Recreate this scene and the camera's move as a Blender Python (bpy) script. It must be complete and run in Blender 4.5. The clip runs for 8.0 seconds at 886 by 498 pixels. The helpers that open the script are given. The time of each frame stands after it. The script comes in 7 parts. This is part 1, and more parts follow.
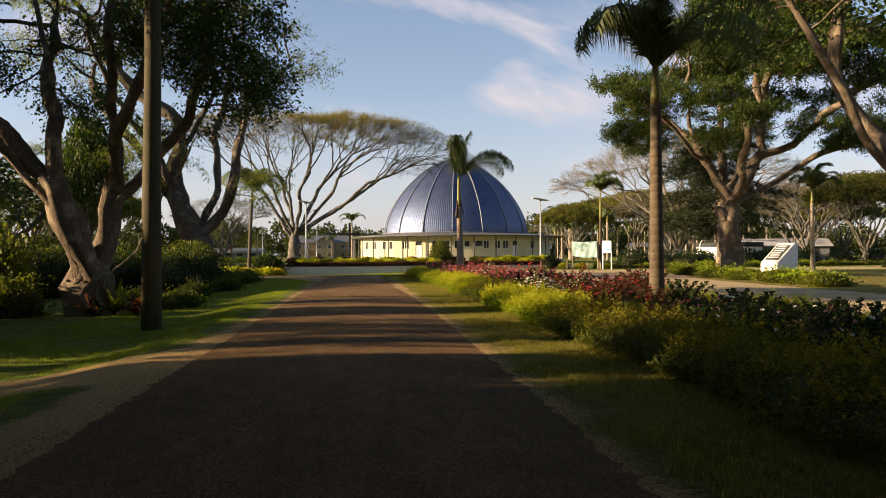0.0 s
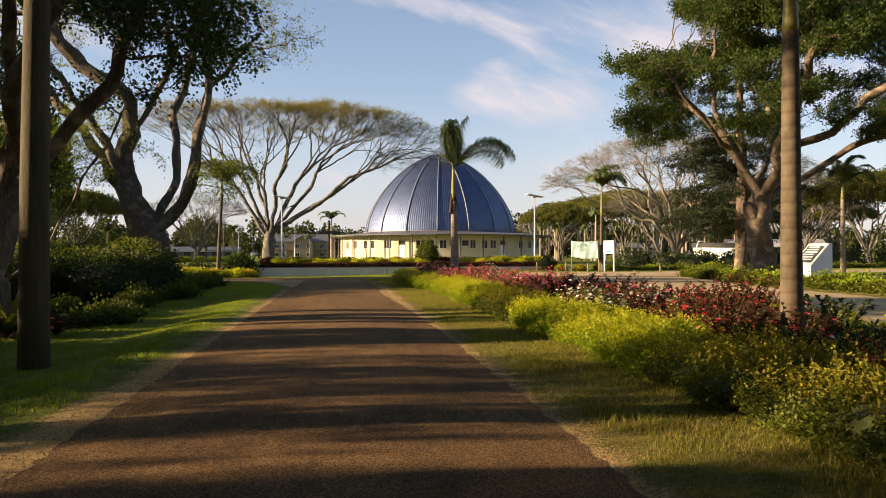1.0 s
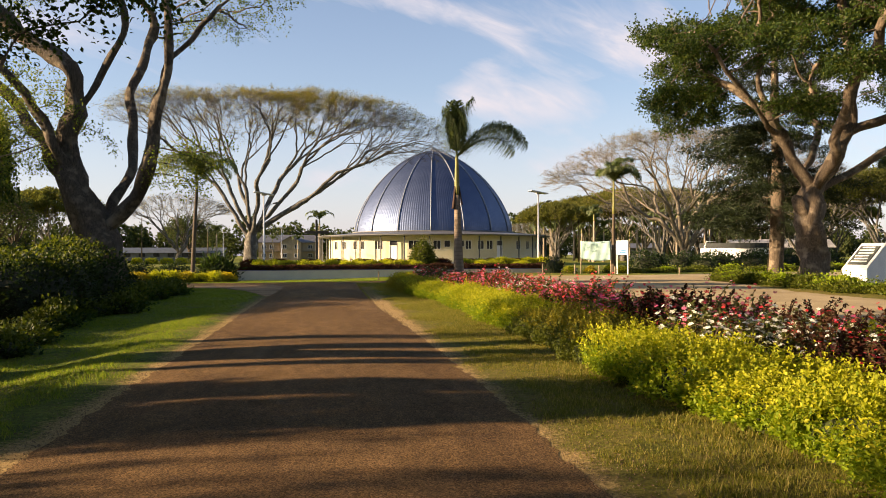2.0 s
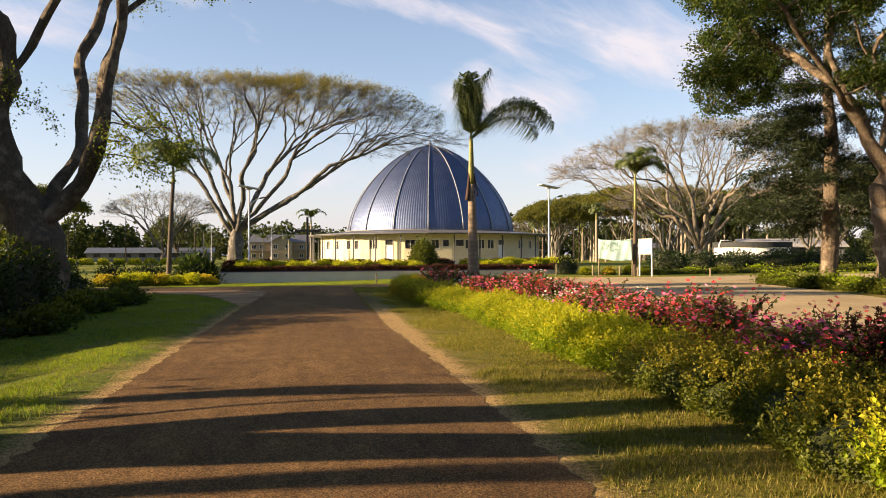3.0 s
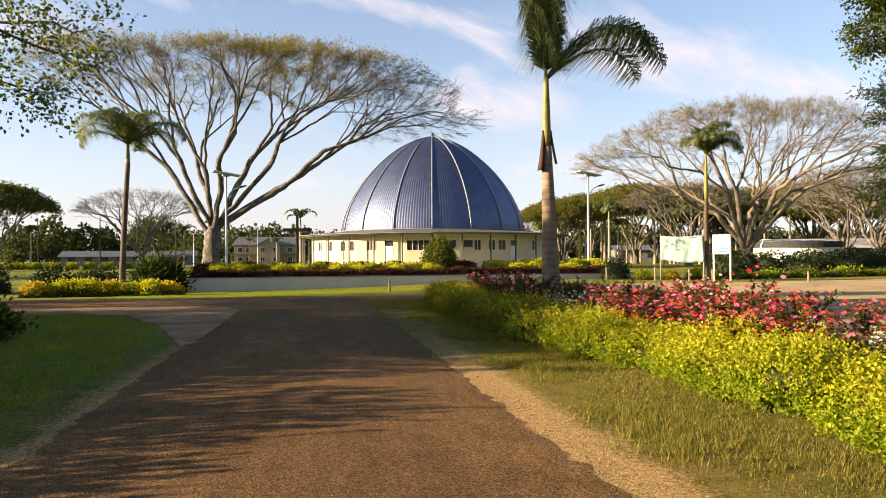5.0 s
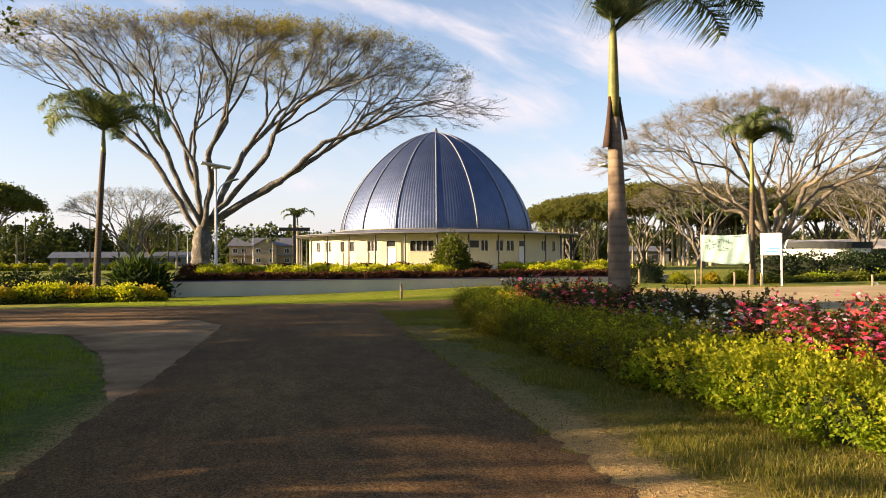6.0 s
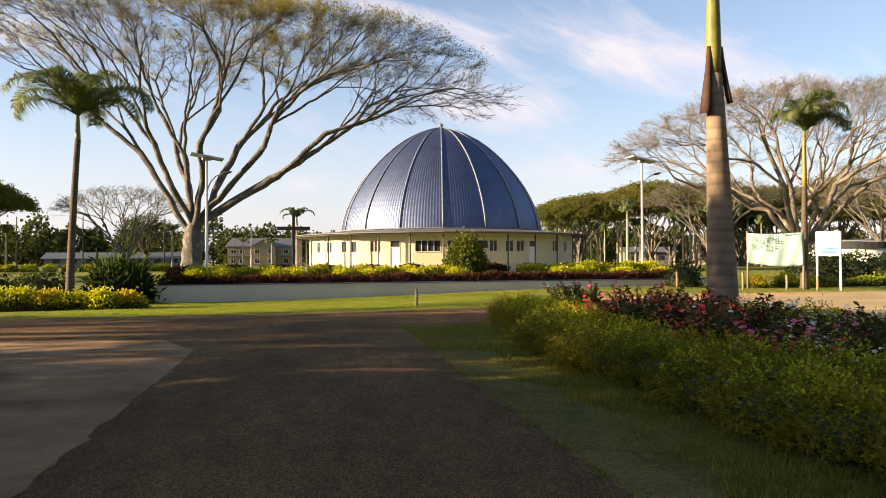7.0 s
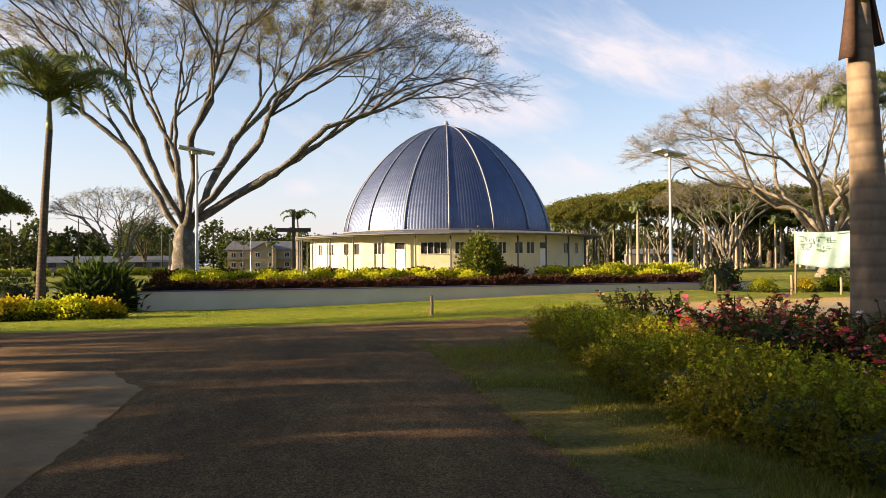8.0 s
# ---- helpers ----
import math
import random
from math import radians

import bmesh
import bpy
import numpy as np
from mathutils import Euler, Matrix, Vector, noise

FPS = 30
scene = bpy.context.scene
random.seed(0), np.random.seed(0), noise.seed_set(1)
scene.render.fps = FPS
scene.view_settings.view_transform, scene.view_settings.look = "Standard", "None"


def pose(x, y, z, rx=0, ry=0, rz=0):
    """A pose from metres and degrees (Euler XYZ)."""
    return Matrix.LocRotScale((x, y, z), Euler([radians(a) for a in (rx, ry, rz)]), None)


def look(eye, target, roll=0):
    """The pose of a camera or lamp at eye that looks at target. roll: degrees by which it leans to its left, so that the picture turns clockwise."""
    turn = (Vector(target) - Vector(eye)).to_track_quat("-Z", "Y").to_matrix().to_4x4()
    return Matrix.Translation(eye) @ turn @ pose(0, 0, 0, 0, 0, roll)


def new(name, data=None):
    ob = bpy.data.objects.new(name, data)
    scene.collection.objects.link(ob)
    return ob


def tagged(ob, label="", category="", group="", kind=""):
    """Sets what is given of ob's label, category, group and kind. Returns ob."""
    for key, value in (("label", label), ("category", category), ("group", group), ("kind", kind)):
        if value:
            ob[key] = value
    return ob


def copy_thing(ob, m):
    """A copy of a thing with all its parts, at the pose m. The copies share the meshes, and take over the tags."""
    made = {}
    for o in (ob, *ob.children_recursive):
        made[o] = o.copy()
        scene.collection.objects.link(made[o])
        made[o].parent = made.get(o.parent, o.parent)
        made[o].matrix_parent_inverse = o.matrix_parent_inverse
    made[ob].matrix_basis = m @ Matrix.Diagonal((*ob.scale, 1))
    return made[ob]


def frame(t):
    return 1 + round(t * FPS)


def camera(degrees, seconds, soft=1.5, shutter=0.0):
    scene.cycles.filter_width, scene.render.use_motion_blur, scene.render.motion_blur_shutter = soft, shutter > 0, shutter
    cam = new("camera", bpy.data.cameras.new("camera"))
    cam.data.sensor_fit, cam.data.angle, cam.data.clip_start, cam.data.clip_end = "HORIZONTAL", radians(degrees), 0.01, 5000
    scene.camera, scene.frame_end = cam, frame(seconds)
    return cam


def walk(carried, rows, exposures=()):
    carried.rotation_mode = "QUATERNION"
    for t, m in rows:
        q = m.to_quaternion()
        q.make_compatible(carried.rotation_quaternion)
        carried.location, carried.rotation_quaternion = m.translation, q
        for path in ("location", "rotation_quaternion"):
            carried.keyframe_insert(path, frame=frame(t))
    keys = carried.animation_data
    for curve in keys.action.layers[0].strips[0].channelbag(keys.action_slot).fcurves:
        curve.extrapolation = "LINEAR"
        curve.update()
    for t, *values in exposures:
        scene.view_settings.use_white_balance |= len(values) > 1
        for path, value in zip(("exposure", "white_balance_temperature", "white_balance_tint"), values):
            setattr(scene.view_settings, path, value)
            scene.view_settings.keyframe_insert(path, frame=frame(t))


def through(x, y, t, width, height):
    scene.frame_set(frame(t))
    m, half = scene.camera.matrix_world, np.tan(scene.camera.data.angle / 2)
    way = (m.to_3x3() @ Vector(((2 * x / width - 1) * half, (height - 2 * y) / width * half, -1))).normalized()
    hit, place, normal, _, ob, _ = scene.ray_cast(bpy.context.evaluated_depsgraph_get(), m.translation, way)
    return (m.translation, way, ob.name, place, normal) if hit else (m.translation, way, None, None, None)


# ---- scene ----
cam = camera(58.0, 8.0, 0.95)
PATH = [
    (0, (0.07, 1.095, 1.278), (0.271, 3.084, 1.291), -0.3),
    (0.5, (-0.013, 3.746, 1.302), (0.215, 5.733, 1.314), -0.2),
    (1, (-0.034, 6.395, 1.322), (0.218, 8.379, 1.334), -0.1),
    (2.3, (0.098, 13.275, 1.37), (0.382, 15.255, 1.384), -0.2),
    (3, (0.086, 16.987, 1.348), (0.384, 18.965, 1.362), -0.2),
    (3.5, (-0.013, 19.591, 1.278), (0.294, 21.567, 1.294), -0.2),
    (4, (-0.153, 22.14, 1.189), (0.163, 24.114, 1.208), -0.2),
    (4.5, (-0.19, 24.631, 1.202), (0.131, 26.605, 1.223), -0.3),
    (6.5, (-0.373, 33.34, 1.218), (-0.038, 35.311, 1.245), -0.3),
    (7, (-0.378, 35.186, 1.231), (-0.043, 37.158, 1.259), -0.3),
    (8, (-0.301, 38.399, 1.222), (0.03, 40.371, 1.257), -0.5),
]
EXPOSURES = [(0, 1.42, 7400, 21), (1.2, 1.54, 7400, 21), (2.5, 1.64, 7400, 21), (4.5, 1.82, 7400, 21), (8, 1.76, 7400, 21)]
walk(cam, [(t, look(eye, target, roll)) for t, eye, target, roll in PATH], EXPOSURES)

# ---- daylight: low sun from the left of the drive ----
SUN_EL, SUN_AZ = radians(14), radians(268)   # azimuth clockwise from +y
sun_way = Vector((math.sin(SUN_AZ) * math.cos(SUN_EL), math.cos(SUN_AZ) * math.cos(SUN_EL), math.sin(SUN_EL)))
sun_data = bpy.data.lights.new("sun", "SUN")
sun_data.energy, sun_data.angle, sun_data.color = 5.0, radians(0.55), (1.0, 0.83, 0.56)
sun = new("sun", sun_data)
sun.matrix_world = look(sun_way * 100, (0, 0, 0))


def node(tree, kind, x=None, **inputs):
    n = tree.nodes.new(kind)
    x = x or {}
    if "operation" in x:
        n.operation = x["operation"]
    if "use_clamp" in x:
        n.use_clamp = x["use_clamp"]
    if "data_type" in x:
        n.data_type = x["data_type"]
    if "blend_type" in x:
        n.blend_type = x["blend_type"]
    if "bands_direction" in x:
        n.bands_direction = x["bands_direction"]
    for k, v in inputs.items():
        n.inputs[k.replace("_", " ")].default_value = v
    return n


def build_world():
    """Clear low-sun sky with a pale haze near the horizon and thin drifting clouds."""
    w = bpy.data.worlds.new("sky")
    w.use_nodes = True
    t = w.node_tree
    t.nodes.clear()
    L = t.links.new

    def op(kind, a, b=None, clamp=False):
        n = node(t, "ShaderNodeMath", {"operation": kind, "use_clamp": clamp})
        for sock, v in zip(n.inputs, (a, b)):
            if isinstance(v, (int, float)):
                sock.default_value = v
            elif v is not None:
                L(v, sock)
        return n.outputs[0]

    def fade(value, lo, hi, at_lo, at_hi):
        n = t.nodes.new("ShaderNodeMapRange")
        for key, v in (("From Min", lo), ("From Max", hi), ("To Min", at_lo), ("To Max", at_hi)):
            n.inputs[key].default_value = v
        L(value, n.inputs["Value"])
        return n.outputs[0]

    def blend(fac, a, b):
        n = node(t, "ShaderNodeMix", {"data_type": "RGBA"})
        L(fac, n.inputs[0])
        L(a, n.inputs[6])
        n.inputs[7].default_value = (*b, 1)
        return n.outputs[2]
    out = t.nodes.new("ShaderNodeOutputWorld")
    bg = t.nodes.new("ShaderNodeBackground")
    bg.inputs["Strength"].default_value = SKY
    sky = t.nodes.new("ShaderNodeTexSky")
    sky.sky_type, sky.sun_disc = "NISHITA", False
    sky.sun_elevation, sky.sun_rotation = SUN_EL, SUN_AZ
    sky.air_density, sky.dust_density, sky.ozone_density = 1.0, 0.6, 2.5
    co = t.nodes.new("ShaderNodeTexCoord")
    sep = t.nodes.new("ShaderNodeSeparateXYZ")
    L(co.outputs["Generated"], sep.inputs[0])
    X, Y, Z = sep.outputs["X"], sep.outputs["Y"], sep.outputs["Z"]
    ahead = op("MAXIMUM", op("ABSOLUTE", Y), 0.15)
    u, v = op("DIVIDE", X, ahead), op("DIVIDE", Z, ahead)
    comb = t.nodes.new("ShaderNodeCombineXYZ")
    L(op("MULTIPLY", op("ADD", u, op("MULTIPLY", v, 0.8)), 4.2), comb.inputs["X"])
    L(op("MULTIPLY", op("SUBTRACT", v, op("MULTIPLY", u, -0.18)), 8.0), comb.inputs["Y"])
    L(Y, comb.inputs["Z"])
    big = node(t, "ShaderNodeTexNoise", Scale=1.1, Detail=8.0, Roughness=0.55, Distortion=0.5)
    L(comb.outputs[0], big.inputs["Vector"])
    fine = node(t, "ShaderNodeTexNoise", Scale=3.4, Detail=9.0, Roughness=0.6, Distortion=0.9)
    L(comb.outputs[0], fine.inputs["Vector"])
    # drifting banks of cloud: bearing, height, half-sizes, weight, slope
    field = None
    for bu, bv, su, sv, wt, sl in ((0.11, 0.315, 0.10, 0.017, 0.30, -0.22), (0.245, 0.262, 0.04, 0.010, 0.13, -0.6), (0.225, 0.195, 0.085, 0.026, 0.40, 0.0), (0.20, 0.235, 0.03, 0.02, 0.2, 0.3), (0.40, 0.265, 0.065, 0.034, 0.36, -0.30), (0.56, 0.27, 0.10, 0.040, 0.20, 0.0),
                                   (0.32, 0.115, 0.09, 0.022, 0.26, 0.0), (0.70, 0.23, 0.09, 0.030, 0.26, 0.0), (-0.012, 0.093, 0.028, 0.012, 0.26, 0.0), (0.60, 0.10, 0.12, 0.020, 0.2, 0.0), (-0.35, 0.28, 0.10, 0.020, 0.16, 0.1), (-0.15, 0.33, 0.15, 0.03, 0.14, 0.1)):
        du = op("SUBTRACT", u, bu)
        dv = op("SUBTRACT", op("SUBTRACT", v, bv), op("MULTIPLY", du, sl))
        e = op("ADD", op("POWER", op("DIVIDE", du, su), 2.0), op("POWER", op("DIVIDE", dv, sv), 2.0))
        g = op("MULTIPLY", op("EXPONENT", op("MULTIPLY", e, -0.7)), wt)
        field = g if field is None else op("ADD", field, g)
    field = op("ADD", op("ADD", op("MULTIPLY", big.outputs["Fac"], 0.75), op("MULTIPLY", fine.outputs["Fac"], 0.22)), field)
    cloud = op("MULTIPLY", fade(field, 0.565, 0.83, 0.0, 1.0), fade(fine.outputs["Fac"], 0.25, 0.62, 0.45, 0.95))
    thin = fade(Z, 0.30, 0.65, 1.0, 0.25)
    cloud = op("MULTIPLY", cloud, thin)
    haze = op("ADD", fade(Z, 0.0, 0.20, 0.55, 0.0), fade(Z, 0.2, 0.55, 0.10, 0.0))
    col = blend(haze, sky.outputs[0], HAZE)
    col = blend(cloud, col, CLOUD)
    L(col, bg.inputs["Color"])
    L(bg.outputs[0], out.inputs[0])
    scene.world = w


SKY, HAZE, CLOUD = 0.076, (2.85, 3.1, 4.15), (3.4, 3.6, 4.05)
build_world()

# ---- materials ----


def material(name, rough=0.7, metal=0.0, specular=0.4):
    m = bpy.data.materials.new(name)
    m.use_nodes = True
    t = m.node_tree
    b = t.nodes["Principled BSDF"]
    b.inputs["Roughness"].default_value = rough
    b.inputs["Metallic"].default_value = metal
    b.inputs["Specular IOR Level"].default_value = specular
    return m, t, b


def ramp_of(t, fac, stops):
    r = t.nodes.new("ShaderNodeValToRGB")
    while len(r.color_ramp.elements) < len(stops):
        r.color_ramp.elements.new(0.5)
    for e, (p, c) in zip(r.color_ramp.elements, stops):
        e.position, e.color = p, (*c, 1)
    t.links.new(fac, r.inputs[0])
    return r.outputs[0]


def noise_of(t, scale, detail=4.0, rough=0.6, stretch=None, coord="Object"):
    co = t.nodes.new("ShaderNodeTexCoord")
    n = node(t, "ShaderNodeTexNoise", Scale=scale, Detail=detail, Roughness=rough)
    if stretch:
        mp = t.nodes.new("ShaderNodeMapping")
        mp.inputs["Scale"].default_value = stretch
        t.links.new(co.outputs[coord], mp.inputs[0])
        t.links.new(mp.outputs[0], n.inputs["Vector"])
    else:
        t.links.new(co.outputs[coord], n.inputs["Vector"])
    return n.outputs["Fac"]


def mix_col(t, fac, a, b, blend="MIX"):
    m = node(t, "ShaderNodeMix", {"data_type": "RGBA", "blend_type": blend})
    for sock, v in ((m.inputs[0], fac), (m.inputs[6], a), (m.inputs[7], b)):
        if isinstance(v, (int, float)):
            sock.default_value = v
        elif isinstance(v, tuple):
            sock.default_value = (*v, 1)
        else:
            t.links.new(v, sock)
    return m.outputs[2]


def bump_to(t, b, height, strength, distance):
    n = node(t, "ShaderNodeBump", Strength=strength, Distance=distance)
    t.links.new(height, n.inputs["Height"])
    t.links.new(n.outputs[0], b.inputs["Normal"])
    return n


def rough_surface(name, dark, light, scale=3.0, fine=60.0, rough=0.85, bump=0.4, depth=0.02, metal=0.0, stretch=None, specular=0.3):
    """Two scales of mottling between two colours, with fine relief."""
    m, t, b = material(name, rough, metal, specular)
    big = noise_of(t, scale, 5, 0.6, stretch)
    small = noise_of(t, fine, 3, 0.6, stretch)
    c = ramp_of(t, big, [(0.3, dark), (0.7, light)])
    g = ramp_of(t, small, [(0.25, (0.62, 0.62, 0.62)), (0.75, (1.25, 1.25, 1.25))])
    t.links.new(mix_col(t, 0.75, c, g, "MULTIPLY"), b.inputs["Base Color"])
    bump_to(t, b, small, bump, depth)
    return m


def bark(name, dark, light, pale, scale=2.2):
    m, t, b = material(name, 0.9, 0, 0.2)
    fine = noise_of(t, 9.0, 6, 0.65, (3.0, 3.0, 0.6))
    patch = noise_of(t, scale, 3, 0.55)
    c = ramp_of(t, fine, [(0.3, dark), (0.62, light)])
    f = ramp_of(t, patch, [(0.52, (0, 0, 0)), (0.66, (0.75, 0.75, 0.75))])
    t.links.new(mix_col(t, f, c, pale), b.inputs["Base Color"])
    bump_to(t, b, fine, 0.9, 0.06)
    return m


def leaf(name, a, b_, c=None, gloss=0.45, through=0.35, spread=1.0):
    """Leaves that vary from one to the next and let some light through."""
    m, t, b = material(name, gloss + 0.08, 0, 0.25)
    geo = t.nodes.new("ShaderNodeNewGeometry")
    oi = t.nodes.new("ShaderNodeObjectInfo")
    stops = [(0.0, a), (0.6, b_), (1.0, c or b_)]
    col = ramp_of(t, geo.outputs["Random Per Island"], stops)
    v = ramp_of(t, oi.outputs["Random"], [(0.0, (0.8, 0.82, 0.8)), (1.0, (1.15, 1.1, 1.1))])
    col = mix_col(t, 1.0, col, v, "MULTIPLY")
    t.links.new(col, b.inputs["Base Color"])
    tr = t.nodes.new("ShaderNodeBsdfTranslucent")
    t.links.new(mix_col(t, 1.0, col, (1.3, 1.35, 0.7), "MULTIPLY"), tr.inputs["Color"])
    ms = t.nodes.new("ShaderNodeMixShader")
    ms.inputs[0].default_value = through
    t.links.new(b.outputs[0], ms.inputs[1])
    t.links.new(tr.outputs[0], ms.inputs[2])
    t.links.new(ms.outputs[0], t.nodes["Material Output"].inputs["Surface"])
    return m


def math_node(t, op, a, b=None, clamp=False):
    n = node(t, "ShaderNodeMath", {"operation": op, "use_clamp": clamp})
    for s, v in zip(n.inputs, (a, b)):
        if v is None:
            continue
        if isinstance(v, (int, float)):
            s.default_value = v
        else:
            t.links.new(v, s)
    return n.outputs[0]


def ground_material():
    m, t, b = material("lawn_and_earth", 0.95, 0, 0.15)
    co = t.nodes.new("ShaderNodeTexCoord")
    sep = t.nodes.new("ShaderNodeSeparateXYZ")
    t.links.new(co.outputs["Object"], sep.inputs[0])
    X, Y = sep.outputs["X"], sep.outputs["Y"]
    n1 = noise_of(t, 0.45, 5)
    n2 = noise_of(t, 22.0, 6, 0.75)
    n3 = noise_of(t, 60.0, 3, 0.7)
    grass = ramp_of(t, n1, [(0.3, (0.065, 0.115, 0.012)), (0.5, (0.115, 0.155, 0.018)), (0.70, (0.19, 0.175, 0.045))])
    grass = mix_col(t, 0.8, grass, ramp_of(t, n2, [(0.34, (0.28, 0.28, 0.25)), (0.66, (1.65, 1.6, 1.4))]), "MULTIPLY")
    clump = noise_of(t, 3.2, 5, 0.7)
    grass = mix_col(t, 0.8, grass, ramp_of(t, clump, [(0.36, (0.50, 0.50, 0.50)), (0.52, (1.0, 0.98, 0.95)), (0.68, (1.5, 1.35, 1.2))]), "MULTIPLY")
    dry = mix_col(t, ramp_of(t, clump, [(0.40, (0.10, 0.10, 0.10)), (0.62, (0.72, 0.72, 0.72))]), mix_col(t, 1.0, grass, (1.45, 1.10, 0.95), "MULTIPLY"), mix_col(t, n2, (0.11, 0.080, 0.024), (0.26, 0.190, 0.066)))
    strip = math_node(t, "MULTIPLY", math_node(t, "MULTIPLY", math_node(t, "ADD", X, 0.5), 1.0, True), math_node(t, "MULTIPLY", math_node(t, "SUBTRACT", 54.0, Y), 0.5, True))
    # beyond y = 54 the lawn is brighter and warmer
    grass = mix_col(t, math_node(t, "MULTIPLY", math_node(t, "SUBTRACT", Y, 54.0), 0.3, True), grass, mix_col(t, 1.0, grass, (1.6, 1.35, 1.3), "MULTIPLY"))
    grass = mix_col(t, strip, grass, dry)
    earth = ramp_of(t, n2, [(0.3, (0.34, 0.210, 0.078)), (0.7, (0.62, 0.43, 0.185))])
    earth = mix_col(t, 0.6, earth, ramp_of(t, n3, [(0.35, (0.5, 0.5, 0.5)), (0.65, (1.3, 1.3, 1.3))]), "MULTIPLY")
    wob = math_node(t, "MULTIPLY", math_node(t, "SUBTRACT", noise_of(t, 1.9, 6, 0.7), 0.5), 0.85)
    # bare verges beside the carriageway, only along the drive
    cx = math_node(t, "ABSOLUTE", math_node(t, "ADD", X, 0.20))
    wide = math_node(t, "MULTIPLY", math_node(t, "MULTIPLY", math_node(t, "SUBTRACT", 19.0, Y), 0.07, True), math_node(t, "MULTIPLY", X, -1.0, True))
    reach = math_node(t, "ADD", 2.03, math_node(t, "MULTIPLY", wide, 0.62))
    verge = math_node(t, "SUBTRACT", reach, math_node(t, "ADD", cx, math_node(t, "MULTIPLY", wob, 0.75)))
    verge = math_node(t, "ADD", math_node(t, "MULTIPLY", verge, 5.0), math_node(t, "MULTIPLY", math_node(t, "SUBTRACT", n2, 0.5), 3.2), True)
    along = math_node(t, "MULTIPLY", math_node(t, "SUBTRACT", 40.5, Y), 0.2, True)
    verge = math_node(t, "MULTIPLY", verge, along)
    # footpath that crosses the lawn
    fx = math_node(t, "ABSOLUTE", math_node(t, "SUBTRACT", math_node(t, "ADD", Y, wob), 10.7))
    fan = math_node(t, "MULTIPLY", math_node(t, "ADD", X, 4.2), 0.45, True)
    path = math_node(t, "MULTIPLY", math_node(t, "SUBTRACT", math_node(t, "ADD", fan, 0.80), fx), 4.0, True)
    path = math_node(t, "MULTIPLY", path, math_node(t, "MULTIPLY", math_node(t, "SUBTRACT", -1.5, X), 2.0, True))
    # sandy ground by the notice boards
    dx = math_node(t, "DIVIDE", math_node(t, "SUBTRACT", X, 17.0), 12.0)
    dy = math_node(t, "DIVIDE", math_node(t, "SUBTRACT", Y, 57.5), 4.6)
    rr = math_node(t, "ADD", math_node(t, "MULTIPLY", dx, dx), math_node(t, "MULTIPLY", dy, dy))
    sandy = math_node(t, "MULTIPLY", math_node(t, "SUBTRACT", 1.0, math_node(t, "ADD", rr, wob)), 3.0, True)
    fac = math_node(t, "MAXIMUM", math_node(t, "MAXIMUM", verge, path), sandy)
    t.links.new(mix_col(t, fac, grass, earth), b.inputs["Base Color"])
    bump_to(t, b, n2, 1.0, 0.05)
    return m


def road_material():
    m, t, b = material("dusty_asphalt", 0.95, 0, 0.13)
    n1 = noise_of(t, 0.7, 4, 0.6, (1.0, 0.25, 1.0))
    n2 = noise_of(t, 100.0, 3, 0.7)
    n3 = noise_of(t, 5.0, 6, 0.72, (1.0, 0.4, 1.0))
    co = t.nodes.new("ShaderNodeTexCoord")
    chip = node(t, "ShaderNodeTexVoronoi", Scale=95.0)
    t.links.new(co.outputs["Object"], chip.inputs["Vector"])
    c = ramp_of(t, n1, [(0.3, (0.150, 0.088, 0.040)), (0.7, (0.252, 0.150, 0.066))])
    c = mix_col(t, 0.85, c, ramp_of(t, chip.outputs["Color"], [(0.2, (0.45, 0.43, 0.42)), (0.5, (0.95, 0.95, 0.95)), (0.8, (1.75, 1.7, 1.6))]), "MULTIPLY")
    c = mix_col(t, 0.6, c, ramp_of(t, n2, [(0.36, (0.5, 0.5, 0.5)), (0.66, (1.45, 1.42, 1.35))]), "MULTIPLY")
    c = mix_col(t, 0.7, c, ramp_of(t, n3, [(0.32, (0.6, 0.6, 0.6)), (0.68, (1.3, 1.3, 1.3))]), "MULTIPLY")
    t.links.new(c, b.inputs["Base Color"])
    bump_to(t, b, math_node(t, "SUBTRACT", n2, math_node(t, "MULTIPLY", chip.outputs["Distance"], 0.7)), 1.0, 0.03)
    return m


def banded_trunk(name, dark, light, step):
    """Ringed palm trunk."""
    m, t, b = material(name, 0.85, 0, 0.25)
    co = t.nodes.new("ShaderNodeTexCoord")
    wv = node(t, "ShaderNodeTexWave", {"bands_direction": "Z"}, Scale=step, Distortion=1.2, Detail=3.0)
    wv.inputs["Detail Scale"].default_value = 1.5
    t.links.new(co.outputs["Object"], wv.inputs["Vector"])
    n = noise_of(t, 5.0, 5, 0.65, (1, 1, 0.5))
    c = ramp_of(t, n, [(0.3, dark), (0.7, light)])
    c = mix_col(t, 0.42, c, ramp_of(t, wv.outputs["Fac"], [(0.0, (0.55, 0.52, 0.5)), (0.3, (1.1, 1.08, 1.05))]), "MULTIPLY")
    t.links.new(c, b.inputs["Base Color"])
    bump_to(t, b, wv.outputs["Fac"], 0.35, 0.02)
    return m


